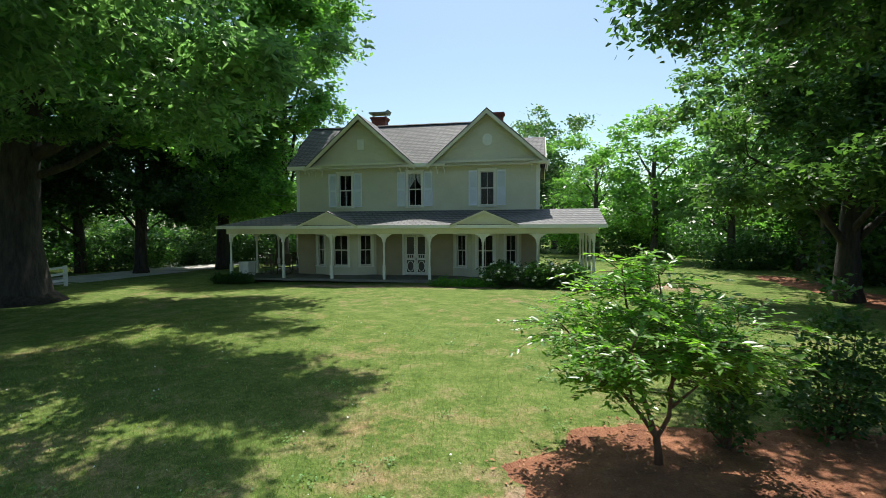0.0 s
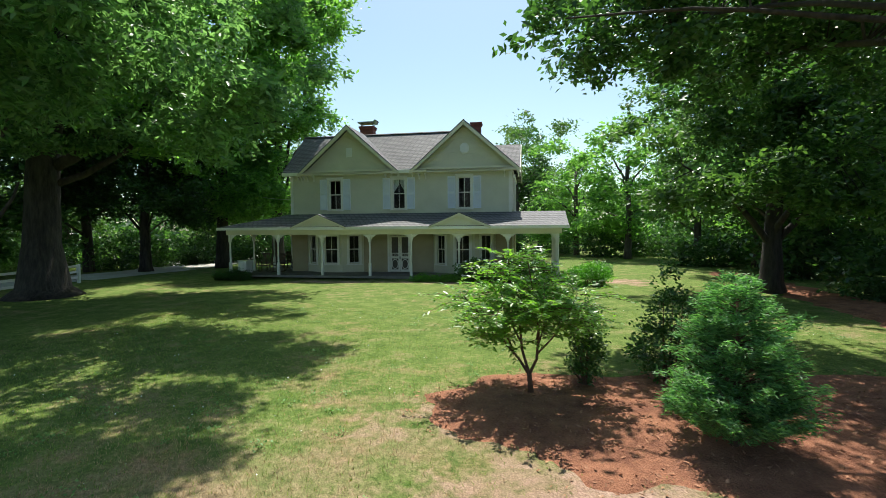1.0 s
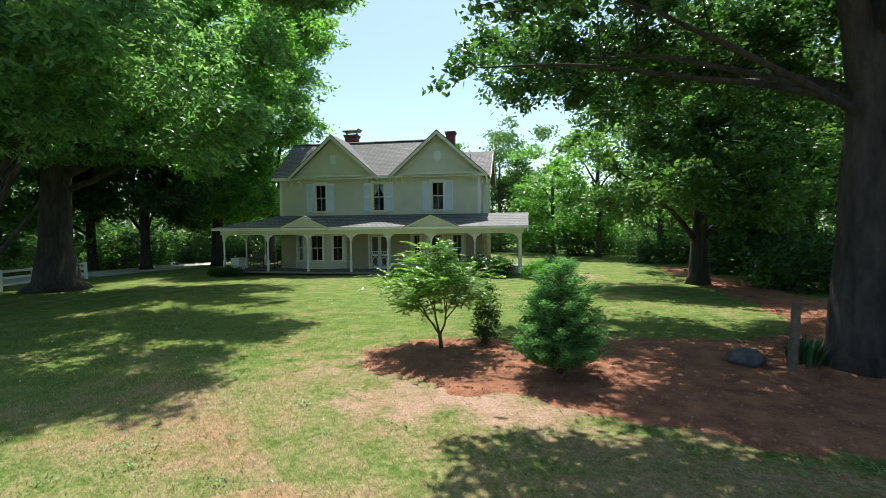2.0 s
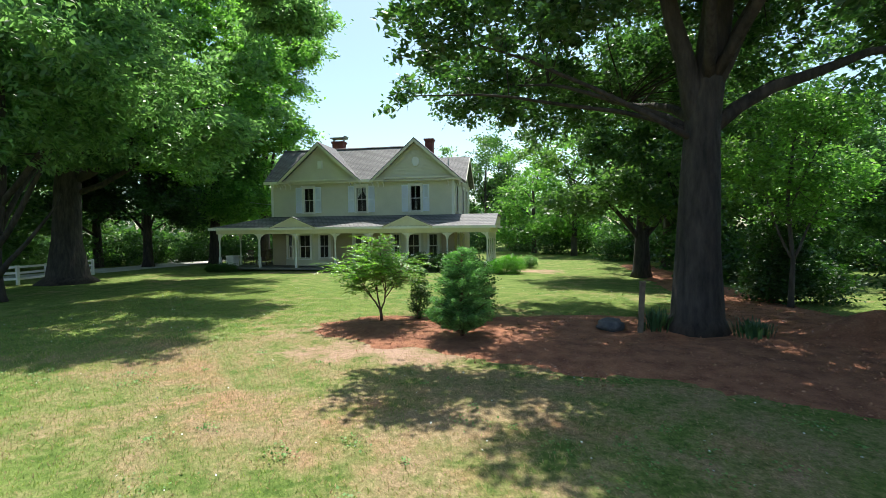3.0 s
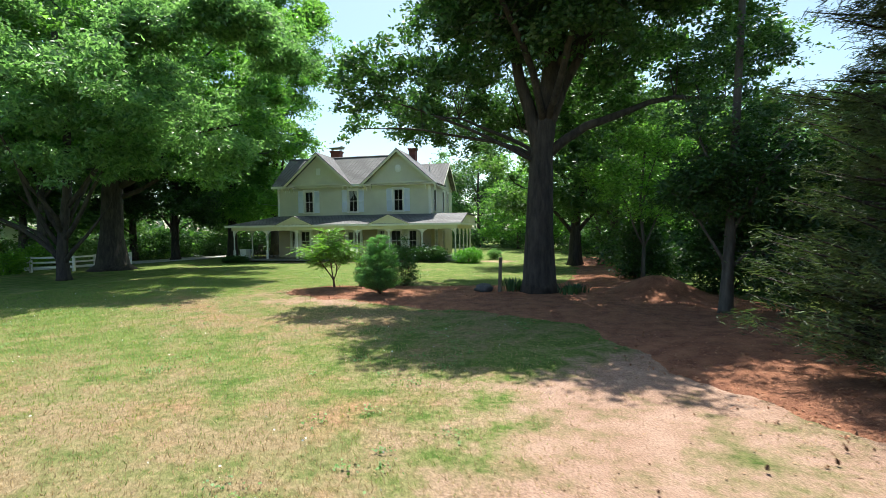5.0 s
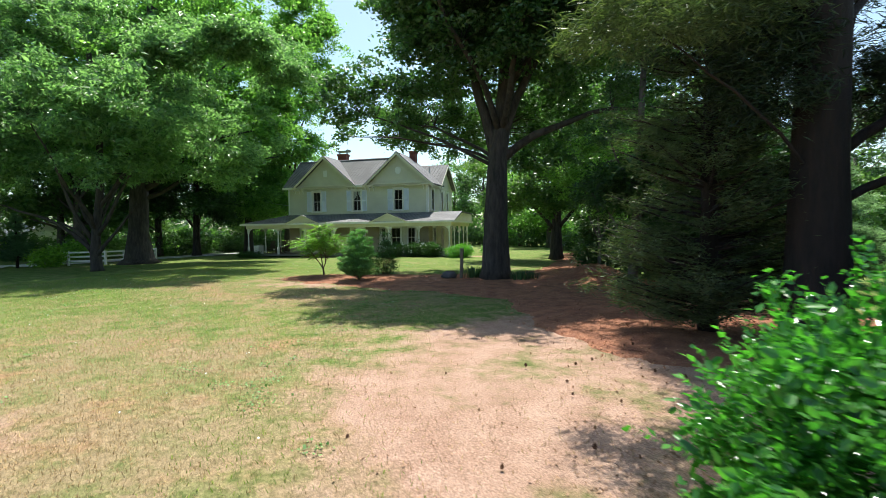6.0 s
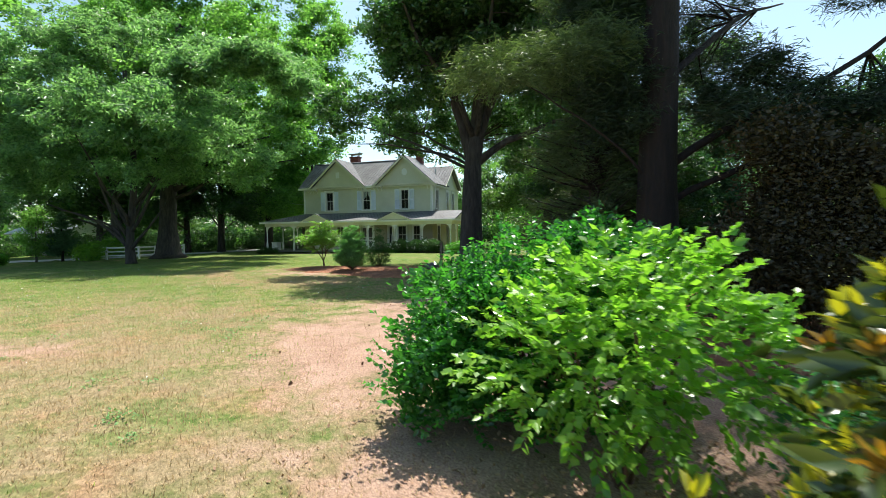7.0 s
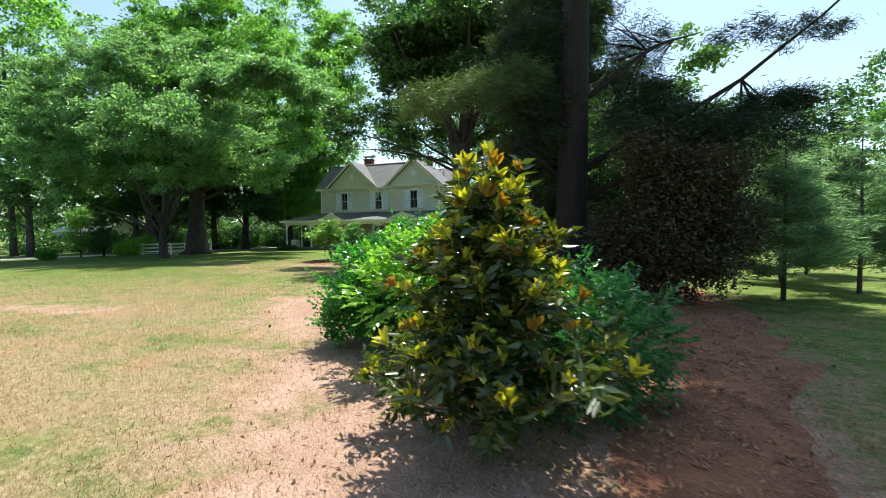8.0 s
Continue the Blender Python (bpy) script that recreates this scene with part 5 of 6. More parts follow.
# ---- plants in and round the mulch bed ----
def spray_mesh(name, rng, starts, ways, length, per, size, slim, mat, sag=0.25, fan=0.75, up=0.8):
    """Leaves set alternately along arching sprays, and the sprays' own twigs."""
    n = len(starts)
    L = (length * rng.uniform(0.6, 1.25, n))[:, None, None]
    k = np.linspace(0.12, 1.0, per)[None, :, None]
    ways = unit(ways)
    pts = starts[:, None, :] + ways[:, None, :] * L * k
    pts[:, :, 2] -= (sag * L * k * k)[:, :, 0]
    flat = np.cross(ways, np.array([0.0, 0.0, 1.0]))
    flat = unit(flat + rng.normal(size=(n, 3)) * 0.15)
    sgn = np.where(np.arange(per) % 2, 1.0, -1.0)[None, :, None]
    aim = ways[:, None, :] * 0.8 + flat[:, None, :] * sgn * fan
    aim[:, :, 2] -= 0.25
    aim = unit((aim + rng.normal(size=aim.shape) * 0.22).reshape(-1, 3))
    m = n * per
    s = size * rng.uniform(0.65, 1.3, (m, 1))
    base = pts.reshape(-1, 3)
    nrm = rng.normal(size=(m, 3)) * (1 - up)
    nrm[:, 2] += up
    side = unit(np.cross(aim, nrm))
    lift = np.cross(side, aim)
    mid = base + aim * s * 0.45
    v = np.stack([base, mid + side * s * slim * 0.5 + lift * s * 0.08, base + aim * s, mid - side * s * slim * 0.5 + lift * s * 0.08], 1).reshape(-1, 3)
    q = np.arange(m)[:, None] * 4
    t = np.concatenate([q + [0, 2, 1], q + [0, 3, 2]], 1).reshape(-1, 3)
    return raw_mesh(name, v, t, mat), pts


maple = thing("young_maple_tree", "small young tree with bright green layered sprays and a forked stem", "tree", (0.74, 5.95, bed_height(0.74, 5.95) - 0.02))
rng = np.random.default_rng(51)
stem = Build()
stem.smooth = True
stem.tube([(0, 0, 0), (-0.01, 0, 0.2), (-0.03, 0, 0.36)], [0.058, 0.045, 0.042], 9)
ENDS = [[(-0.03, 0, 0.34), (-0.2, 0.02, 0.6), (-0.5, 0.0, 0.95), (-0.85, -0.05, 1.35), (-1.15, -0.1, 1.7)], [(-0.03, 0, 0.36), (-0.15, 0.1, 0.75), (-0.2, 0.15, 1.3), (-0.35, 0.2, 1.9), (-0.4, 0.25, 2.35)],
        [(-0.03, 0, 0.34), (0.1, -0.02, 0.62), (0.14, 0.0, 1.1), (0.05, 0.0, 1.7), (-0.05, -0.05, 2.3)], [(0.12, -0.01, 0.72), (0.35, -0.1, 1.0), (0.6, -0.2, 1.4), (0.75, -0.25, 1.8)],
        [(0.12, 0, 0.85), (0.3, 0.4, 1.3), (0.45, 0.8, 1.7)], [(-0.3, 0.0, 0.75), (-0.45, -0.45, 1.25), (-0.5, -0.85, 1.6)], [(-0.18, 0.1, 0.9), (-0.5, 0.5, 1.4), (-0.7, 0.9, 1.7)], [(0.1, 0, 0.95), (0.15, -0.45, 1.4), (0.2, -0.85, 1.7)]]
starts, ways = [], []
for k, path in enumerate(ENDS):
    r = 0.03 if k < 3 else 0.018
    n = len(path)
    stem.tube(path, [r * (1 - 0.7 * i / (n - 1)) for i in range(n)], 6, False)
    for _ in range(64 if k < 3 else 46):
        u = rng.uniform(0.42, 1.0) * (n - 1)
        i = min(int(u), n - 2)
        p = np.array(path[i]) * (1 - u + i) + np.array(path[i + 1]) * (u - i)
        a = rng.uniform(0, 6.283)
        out = np.array([math.cos(a), math.sin(a), rng.uniform(0.0, 0.75)]) + np.array([p[0] + 0.2, p[1], 0]) * 0.7
        starts.append(p)
        ways.append(out)
me, sp = spray_mesh("crown", rng, np.array(starts), np.array(ways), 0.78, 20, 0.115, 0.42, M_MAPLE, 0.24)
for path in sp:
    stem.tube(path[[0, 9, 19]], [0.006, 0.0045, 0.002], 4, False)
part("trunk", stem, M_BROWNBARK, maple)
part("crown", me, M_MAPLE, maple)


def conifer(name, label, x, y, seed, h, r, z0, mat, tufts, per, size, spread, barkmat=M_BROWNBARK, r0=0.05, droop=0.05, slim=0.18, group="", ragged=0.12, power=0.8, rise=0.15):
    root = thing(name, label, "conifer", (x, y, bed_height(x, y) - 0.02), group)
    rng = np.random.default_rng(seed)
    nb = max(tufts // 5, 12)
    z = z0 + (h - z0) * (1 - np.sqrt(rng.uniform(0, 1, nb)))
    rr = r * np.power(np.clip(1 - (z - z0) / (h - z0), 0, 1), power) * rng.uniform(0.62, 1.0 + 2 * ragged, nb) + 0.03 * h * 0.3
    a = rng.uniform(0, 2 * np.pi, nb)
    s = rng.uniform(0.25, 1.0, (nb, 5)) ** 0.7
    lift = rise * rr[:, None] * s + 0.12 * rr[:, None] * s * s
    c = np.stack([np.cos(a)[:, None] * rr[:, None] * s, np.sin(a)[:, None] * rr[:, None] * s, z[:, None] + lift], 2).reshape(-1, 3)
    out = np.repeat(np.stack([np.cos(a), np.sin(a), 0.3 * np.ones(nb)], 1), 5, 0)
    off = rng.normal(size=(len(c), per, 3)) * spread * np.array([1, 1, 0.6])
    aim = np.repeat(out, per, 0) * 0.9
    pts = (c[:, None] + off).reshape(-1, 3)
    pts[:, 2] = np.maximum(pts[:, 2], 0.04)
    v, t = leaf_arrays(rng, pts, size, 0.5, slim, droop, aim)
    b = Build()
    b.smooth = True
    b.tube([(0, 0, 0), (0.02, 0, h * 0.5), (0, 0, h * 0.97)], [r0 * 1.2, r0 * 0.7, r0 * 0.15], 8)
    for i in range(nb):
        e = (math.cos(a[i]) * rr[i], math.sin(a[i]) * rr[i], z[i] + (rise + 0.12) * rr[i])
        b.tube([(0, 0, z[i]), (e[0] * 0.5, e[1] * 0.5, z[i] + (rise * 0.5 + 0.03) * rr[i]), e], [r0 * 0.22, r0 * 0.15, 0.004], 4, False)
    part("trunk", b, barkmat, root)
    part("foliage", raw_mesh("foliage", v, t, mat), mat, root)
    return root


conifer("hemlock_shrub", "young feathery green conifer in the mulch bed", 3.35, 4.35, 61, 2.2, 0.7, 0.06, M_HEMLOCK, 1050, 36, 0.085, 0.055, slim=0.2, ragged=0.28, rise=0.45, power=0.48)
bush("holly_shrub", "small dark upright shrub beside the young maple", (1.72, 6.6, bed_height(1.72, 6.6)), 62, [(0, 0, 0.5, 0.33, 0.33, 0.45), (0.05, 0, 1.0, 0.27, 0.27, 0.4), (0, 0, 1.4, 0.12, 0.12, 0.25)], 130, 16, 0.075, 0.07, M_HYD, 9)
bush("laurel_shrub", "loose dark shrub with small leaves in the mulch bed", (3.3, 7.4, bed_height(3.3, 7.4)), 63, [(0, 0, 0.6, 0.7, 0.6, 0.55), (0.1, 0, 1.2, 0.5, 0.45, 0.5), (0.05, 0, 1.8, 0.25, 0.25, 0.4)], 230, 16, 0.085, 0.1, M_HYD, 12)

# weathered post, stone, strap-leaved clumps by the oak
pr = thing("wooden_post", "weathered grey wooden post leaning slightly beside the oak", "post", (7.75, 5.2, bed_height(7.75, 5.2) - 0.05))
part("shaft", Build().prism([(-0.06, -0.06, 0), (0.06, -0.06, 0), (0.06, 0.06, 0), (-0.06, 0.06, 0)], (0.05, 0.0, 1.3)), M_POST, pr)
part("cap", Build().prism([(-0.02, -0.07, 1.3), (0.12, -0.07, 1.3), (0.12, 0.07, 1.3), (-0.02, 0.07, 1.3)], (0, 0, 0.05)), M_POST, pr)


def stone(x, y, s, seed):
    bm = bmesh.new()
    bmesh.ops.create_icosphere(bm, subdivisions=3, radius=s)
    for v in bm.verts:
        v.co *= 1 + 0.3 * noise.noise(v.co * 2.2 / s + Vector((seed, 0, 0)))
        v.co.z *= 0.6
    me = bpy.data.meshes.new("field_stone")
    bm.to_mesh(me)
    bm.free()
    me.materials.append(M_STONE)
    me.shade_smooth()
    ob = new("field_stone", me)
    ob.location = (x, y, bed_height(x, y) + s * 0.35)
    return tagged(ob, "rounded grey field stone lying in the mulch", "stone")


stone(7.1, 5.6, 0.34, 3)


def iris(x, y, seed, n, h):
    rng = np.random.default_rng(seed)
    b = Build()
    for i in range(n):
        a, q, s = rng.uniform(0, 6.28), rng.uniform(0, 0.45), rng.uniform(0.6, 1.0) * h
        bx, by, lean = q * math.cos(a), q * math.sin(a), rng.uniform(0.1, 0.5)
        dx, dy = math.cos(a), math.sin(a)
        w = 0.018
        p = []
        for k, t in enumerate((0, 0.5, 0.85, 1.0)):
            cx, cy, cz = bx + dx * lean * s * t * t, by + dy * lean * s * t * t, s * (t - 0.25 * lean * t * t)
            ww = w * (1, 1.1, 0.7, 0.05)[k]
            p += [(cx - dy * ww, cy + dx * ww, cz), (cx + dy * ww, cy - dx * ww, cz)]
        b.add(p, [(0, 1, 3, 2), (2, 3, 5, 4), (4, 5, 7, 6)])
    root = thing("iris_clump", "clump of upright sword-shaped green leaves in the mulch", "plant", (x, y, bed_height(x, y) - 0.01))
    tagged(part("leaf_tuft", b, M_IRIS, root), kind="stuff")


iris(8.2, 5.6, 71, 90, 0.6)
iris(8.5, 6.2, 72, 60, 0.55)
iris(10.3, 5.1, 73, 90, 0.4)
iris(10.6, 5.7, 74, 70, 0.45)

# ---- foundation planting by the porch ----
def flowered(name, label, x, y, seed, blobs, heads):
    o = bush(name, label, (x, y, height(x, y)), seed, blobs, 240, 14, 0.13, 0.12, M_HYD, 10)
    rng = np.random.default_rng(seed + 9)
    c, d = blob_points(rng, blobs, heads, 0.92)
    keep = [q for q in c if q[2] > 0.35]
    for q in keep:
        b = Build()
        b.smooth = True
        r = rng.uniform(0.06, 0.1)
        b.tube([(0, 0, -r * 0.6), (0, 0, -r * 0.2), (0, 0, r * 0.3), (0, 0, r * 0.65)], [r * 0.5, r, r * 0.9, r * 0.35], 7)
        f = part("flower_head", b, M_FLOWER, o, "white flower head")
        f.location = q
    return o


flowered("hydrangea_bush", "green hydrangea bush with white flower heads before the porch", -2.4, 23.5, 81, [(0, 0, 0.6, 0.95, 0.7, 0.6), (0.5, 0, 0.7, 0.6, 0.6, 0.5)], 40)
flowered("hydrangea_bush", "green hydrangea bush with white flower heads before the porch", -0.3, 23.5, 82, [(0, 0, 0.65, 0.9, 0.7, 0.65), (-0.6, 0, 0.6, 0.7, 0.6, 0.5)], 40)
flowered("hydrangea_bush", "large hydrangea bush with scattered white flowers at the porch corner", 1.0, 23.2, 83, [(0, 0, 0.6, 0.8, 0.7, 0.6)], 20)
bush("boxwood_bush", "rounded bright green boxwood at the corner of the porch", (3.5, 22.6, 0), 84, [(0, 0, 0.45, 1.15, 0.9, 0.55), (0.3, 0.1, 0.65, 0.8, 0.7, 0.45)], 330, 26, 0.085, 0.11, M_BOX, 10, 0.6)
bush("rose_bush", "pale flowering bush near the end of the porch", (4.9, 27.5, 0), 85, [(0, 0, 0.4, 0.55, 0.5, 0.35)], 90, 16, 0.12, 0.12, M_SOFT, 8)
bush("ground_cover", "low mat of green leafy ground cover along the porch", (-4.6, 23.4, 0), 86, [(0, 0, 0.12, 1.6, 0.5, 0.16), (1.4, 0.1, 0.14, 0.9, 0.5, 0.18)], 260, 16, 0.12, 0.12, M_BOX, 6, 0.2, category="ground cover")

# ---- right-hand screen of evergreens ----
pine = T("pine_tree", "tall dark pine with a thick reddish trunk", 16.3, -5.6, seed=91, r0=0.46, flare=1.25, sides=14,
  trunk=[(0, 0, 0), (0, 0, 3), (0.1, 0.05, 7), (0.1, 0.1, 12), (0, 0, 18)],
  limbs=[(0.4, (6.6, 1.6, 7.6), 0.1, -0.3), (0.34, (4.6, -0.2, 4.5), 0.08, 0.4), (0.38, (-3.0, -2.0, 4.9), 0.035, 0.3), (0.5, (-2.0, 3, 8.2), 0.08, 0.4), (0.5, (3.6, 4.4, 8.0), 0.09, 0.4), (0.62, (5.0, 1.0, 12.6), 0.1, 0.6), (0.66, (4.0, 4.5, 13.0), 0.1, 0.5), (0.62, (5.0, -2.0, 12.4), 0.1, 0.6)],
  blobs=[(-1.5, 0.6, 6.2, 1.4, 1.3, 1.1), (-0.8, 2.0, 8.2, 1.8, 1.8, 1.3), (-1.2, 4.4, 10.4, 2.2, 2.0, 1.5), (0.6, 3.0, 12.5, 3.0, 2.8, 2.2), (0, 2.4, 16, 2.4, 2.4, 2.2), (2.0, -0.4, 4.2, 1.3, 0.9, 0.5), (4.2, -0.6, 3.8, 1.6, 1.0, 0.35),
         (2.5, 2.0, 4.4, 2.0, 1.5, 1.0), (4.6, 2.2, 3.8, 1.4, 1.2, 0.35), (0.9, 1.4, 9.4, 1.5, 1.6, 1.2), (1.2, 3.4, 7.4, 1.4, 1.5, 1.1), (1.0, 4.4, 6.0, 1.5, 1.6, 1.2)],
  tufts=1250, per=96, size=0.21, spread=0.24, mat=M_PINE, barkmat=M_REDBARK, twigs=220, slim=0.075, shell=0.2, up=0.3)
me, c = leafage("upper_crown", 191, [(2.9, -3.2, 12.6, 1.7, 1.6, 1.0), (4.4, -0.6, 12.8, 2.0, 2.0, 1.3), (2.7, 0.4, 12.4, 1.7, 2.0, 1.3), (5.2, 2.0, 13.0, 2.2, 2.2, 1.4), (2.8, 3.4, 13.0, 1.8, 2.0, 1.4), (6.0, -2.6, 13.0, 2.0, 1.8, 1.2), (4.4, -3.4, 13.0, 1.6, 1.2, 0.9)], 1250, 105, 0.3, 0.34, M_PINE, 0.7, 0.2, 0.1)
part("upper_crown", me, M_PINE, pine)
# Left-hand bough in the paler needles, its sunlight coloured in.
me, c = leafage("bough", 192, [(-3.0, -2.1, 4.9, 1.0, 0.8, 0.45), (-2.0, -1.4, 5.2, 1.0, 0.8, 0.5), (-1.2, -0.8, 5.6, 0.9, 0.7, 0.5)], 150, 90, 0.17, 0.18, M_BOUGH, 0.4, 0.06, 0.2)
part("bough", me, M_BOUGH, pine, "olive-green needle bough with sunlight put into its colour")
me, c = leafage("bough", 193, [(4.0, 1.0, 6.5, 0.7, 0.5, 0.35), (4.8, 1.2, 6.7, 0.8, 0.5, 0.4), (5.7, 1.5, 6.7, 0.8, 0.5, 0.4), (5.2, 0.9, 6.2, 0.6, 0.4, 0.3)], 44, 60, 0.18, 0.13, M_PINE, 0.4, 0.07, 0.2)
part("bough", me, M_PINE, pine)
me, c = leafage("bough", 194, [(3.0, 0.0, 3.9, 1.1, 0.9, 0.35), (4.7, 0.2, 4.6, 0.9, 0.8, 0.25), (3.8, 0.2, 4.2, 0.8, 0.7, 0.2), (1.8, 0.6, 4.9, 0.9, 0.8, 0.8), (-0.9, -0.2, 4.6, 0.8, 0.7, 0.9), (-1.0, 0.2, 6.6, 0.9, 0.8, 0.9)], 330, 80, 0.2, 0.2, M_PINE, 0.4, 0.08, 0.2)
part("bough", me, M_PINE, pine, "dense dark needle bough")
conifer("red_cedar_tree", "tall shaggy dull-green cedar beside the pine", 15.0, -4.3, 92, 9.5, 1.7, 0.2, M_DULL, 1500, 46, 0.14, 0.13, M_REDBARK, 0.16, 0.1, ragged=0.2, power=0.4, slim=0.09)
bush("tall_holly_bush", "large dark bronze-leaved bush in the shade of the pine", (18.6, -6.9, 0), 93, [(0, 0, 1.5, 1.5, 1.4, 1.2), (0.2, 0, 2.5, 1.1, 1.0, 0.9), (-0.4, 0, 3.3, 0.7, 0.7, 0.7), (-0.9, -0.4, 1.2, 1.0, 0.9, 0.9), (0.9, -0.2, 3.0, 0.6, 0.6, 0.5), (1.3, 0.1, 1.9, 0.6, 0.6, 0.6)], 1250, 44, 0.085, 0.2, M_BRONZEHOLLY, 14, 0.5)
bush("dark_holly_bush", "low dark evergreen bush behind the mulch bed", (13.4, 11.4, 0), 94, [(0, 0, 0.8, 0.9, 0.9, 0.8), (0.8, 0.3, 1.1, 0.9, 0.8, 0.9), (1.9, 0.2, 0.7, 0.9, 0.8, 0.7), (0.2, 0.0, 2.2, 0.7, 0.7, 1.2), (0.8, 0.2, 2.4, 0.6, 0.6, 1.0)], 480, 26, 0.14, 0.18, M_SHADE, 12, 0.4)
bush("dark_holly_bush", "tall dark evergreen bush behind the mulch mound", (15.9, 7.0, 0), 98, [(0, 0, 1.3, 1.5, 1.3, 1.3), (0.3, 0, 2.8, 1.3, 1.2, 1.1), (-0.6, 0.1, 3.9, 0.9, 0.9, 0.8), (1.5, 0.2, 2.0, 1.2, 1.1, 1.6)], 620, 28, 0.15, 0.22, M_SHADE, 14, 0.4)
T("understory_tree", "slender leafy understory tree at the back of the bed", 13.64, 10.4, seed=95, r0=0.09, flare=1.3, sides=8, trunk=[(0, 0, 0), (0.05, 0, 1.6), (-0.1, 0.1, 3.6), (0.1, 0.1, 6)], limbs=[(0.5, (-1.2, 0, 4.4), 0.05, 0.2), (0.5, (1.3, 0.3, 4.2), 0.05, 0.2), (0.7, (0.4, -1.0, 5.6), 0.04, 0.1)],
  blobs=[(-1.0, 0, 4.6, 1.5, 1.4, 0.9), (1.2, 0.3, 4.4, 1.5, 1.4, 0.9), (0.2, -0.3, 6.2, 1.6, 1.5, 1.0), (0.3, 0.2, 3.2, 1.2, 1.1, 0.6)], tufts=240, per=44, size=0.16, spread=0.24, mat=M_BRIGHT, barkmat=M_GREYBARK, twigs=90, shell=0.3)
evergreen = T("dark_evergreen_tree", "broad dark evergreen tree with a slim pale trunk on the bed", 14.25, 1.75, seed=97, r0=0.17, flare=1.25, sides=10,
  trunk=[(0, 0, 0), (0.05, 0, 1.2), (0.15, 0.05, 3), (0.3, 0.2, 6), (0.5, 0.4, 9.5)],
  limbs=[(0.4, (-1.4, 0.2, 3.4), 0.05, 0.2), (0.4, (2.2, 0.2, 3.0), 0.06, 0.2), (0.5, (1.2, -1.0, 4.6), 0.05, 0.2), (0.6, (-1.0, 0.6, 6.2), 0.05, 0.2), (0.6, (2.4, 1.0, 6.0), 0.05, 0.2)],
  blobs=[(-0.6, 0.2, 3.4, 1.2, 1.2, 0.8), (0.6, 0.2, 3.6, 1.4, 1.4, 1.2), (1.5, -0.2, 1.5, 0.9, 1.1, 1.5), (2.4, 0.2, 2.6, 1.3, 1.3, 1.6), (3.6, 0.4, 1.6, 1.3, 1.3, 1.5), (3.4, 0.8, 4.0, 1.2, 1.3, 1.2)],
  tufts=860, per=46, size=0.16, spread=0.22, mat=M_SHADE, barkmat=M_GREYBARK, twigs=200, shell=0.2, slim=0.35)
me, c = leafage("upper_crown", 198, [(0.1, 0.4, 5.4, 1.5, 1.5, 1.0), (1.6, 0.6, 5.4, 1.4, 1.4, 1.1), (0.2, 0.6, 7.4, 1.2, 1.1, 1.2), (1.4, 0.6, 7.2, 1.2, 1.1, 1.0), (0.5, 0.4, 9.4, 0.9, 0.9, 1.2)], 330, 30, 0.13, 0.16, M_OAK, 0.35, 0.42, 0.2, 0.45, 0.1, 90, 0.45)
part("upper_crown", me, M_OAK, evergreen, "thin airy top of small leaves")
conifer("dark_cedar_tree", "broad dark evergreen at the back of the mulch bed", 19.2, 4.4, 96, 5.5, 1.6, 0.3, M_CEDAR, 1100, 36, 0.28, 0.2, M_REDBARK, 0.16, 0.1, power=0.5)
for i, (x, y, h) in enumerate(((21.2, -5.2, 4.2), (20.4, 2.6, 3.2), (22.3, -0.6, 5.0), (23.8, 2.2, 5.0), (23.4, -3.2, 4.6), (22.0, 6.5, 4.6), (26.5, 0.5, 5.2), (19.6, 7.4, 4.0), (27.0, -7.0, 4.6))):
    conifer("young_pine_tree", "slim young pine with soft grey-green needles", x, y, 120 + i, h, h * 0.36, h * 0.14, M_YOUNGPINE, 330, 44, 0.21, 0.14, M_GREYBARK, 0.05, -0.1, slim=0.085, group="young pines in the meadow", power=0.7)

# ---- the three shrubs that the camera backs past ----
mock = bush("mock_orange_shrub", "dense leafy green shrub with upright shoots on bare earth", (14.45, -11.7, height(14.45, -11.7)), 131,
     [(0, 0, 0.75, 1.35, 1.3, 0.75), (0.3, 0.1, 1.35, 1.05, 1.0, 0.7), (-0.5, -0.4, 0.9, 0.9, 0.9, 0.8), (0.7, 0.4, 1.5, 0.75, 0.75, 0.6), (-0.9, -0.5, 0.4, 0.6, 0.6, 0.38)], 1350, 24, 0.072, 0.075, M_SHRUB, 26, 0.55, 0.3, clumps=170, clump_r=0.2, oval=True)
shoots = [(q * math.cos(k * 2.4) + 0.25, q * math.sin(k * 2.4) + 0.1, 1.95 - 0.22 * q + 0.08 * math.sin(k * 5.0), 0.07, 0.07, 0.24) for k, q in enumerate((0.15, 0.4, 0.55, 0.7, 0.5, 0.85, 0.95, 0.8, 1.0, 1.05, 0.3, 1.1, 0.65, 0.9))]
me, c = leafage("new_growth", 141, shoots, 150, 9, 0.065, 0.05, M_SHRUB, 0.3, 0.5, 0.2)
part("new_growth", me, M_SHRUB, mock, "upright leafy shoots")
rng = np.random.default_rng(142)
st, dr = blob_points(rng, [(0.1, 0.05, 0.75, 1.2, 1.15, 0.7), (0.3, 0.1, 1.3, 0.95, 0.9, 0.62), (-0.7, -0.5, 0.5, 0.7, 0.7, 0.45), (-0.5, -0.3, 1.0, 0.8, 0.8, 0.6)], 420, 0.75)
keep = st[:, 2] > 0.12
me, sp = spray_mesh("upright_growth", rng, st[keep], dr[keep] + np.array([0, 0, 0.75]), 0.4, 15, 0.068, 0.6, M_SHRUB, 0.1, 0.9, 0.4)
part("upright_growth", me, M_SHRUB, mock, "loose leafy shoots")


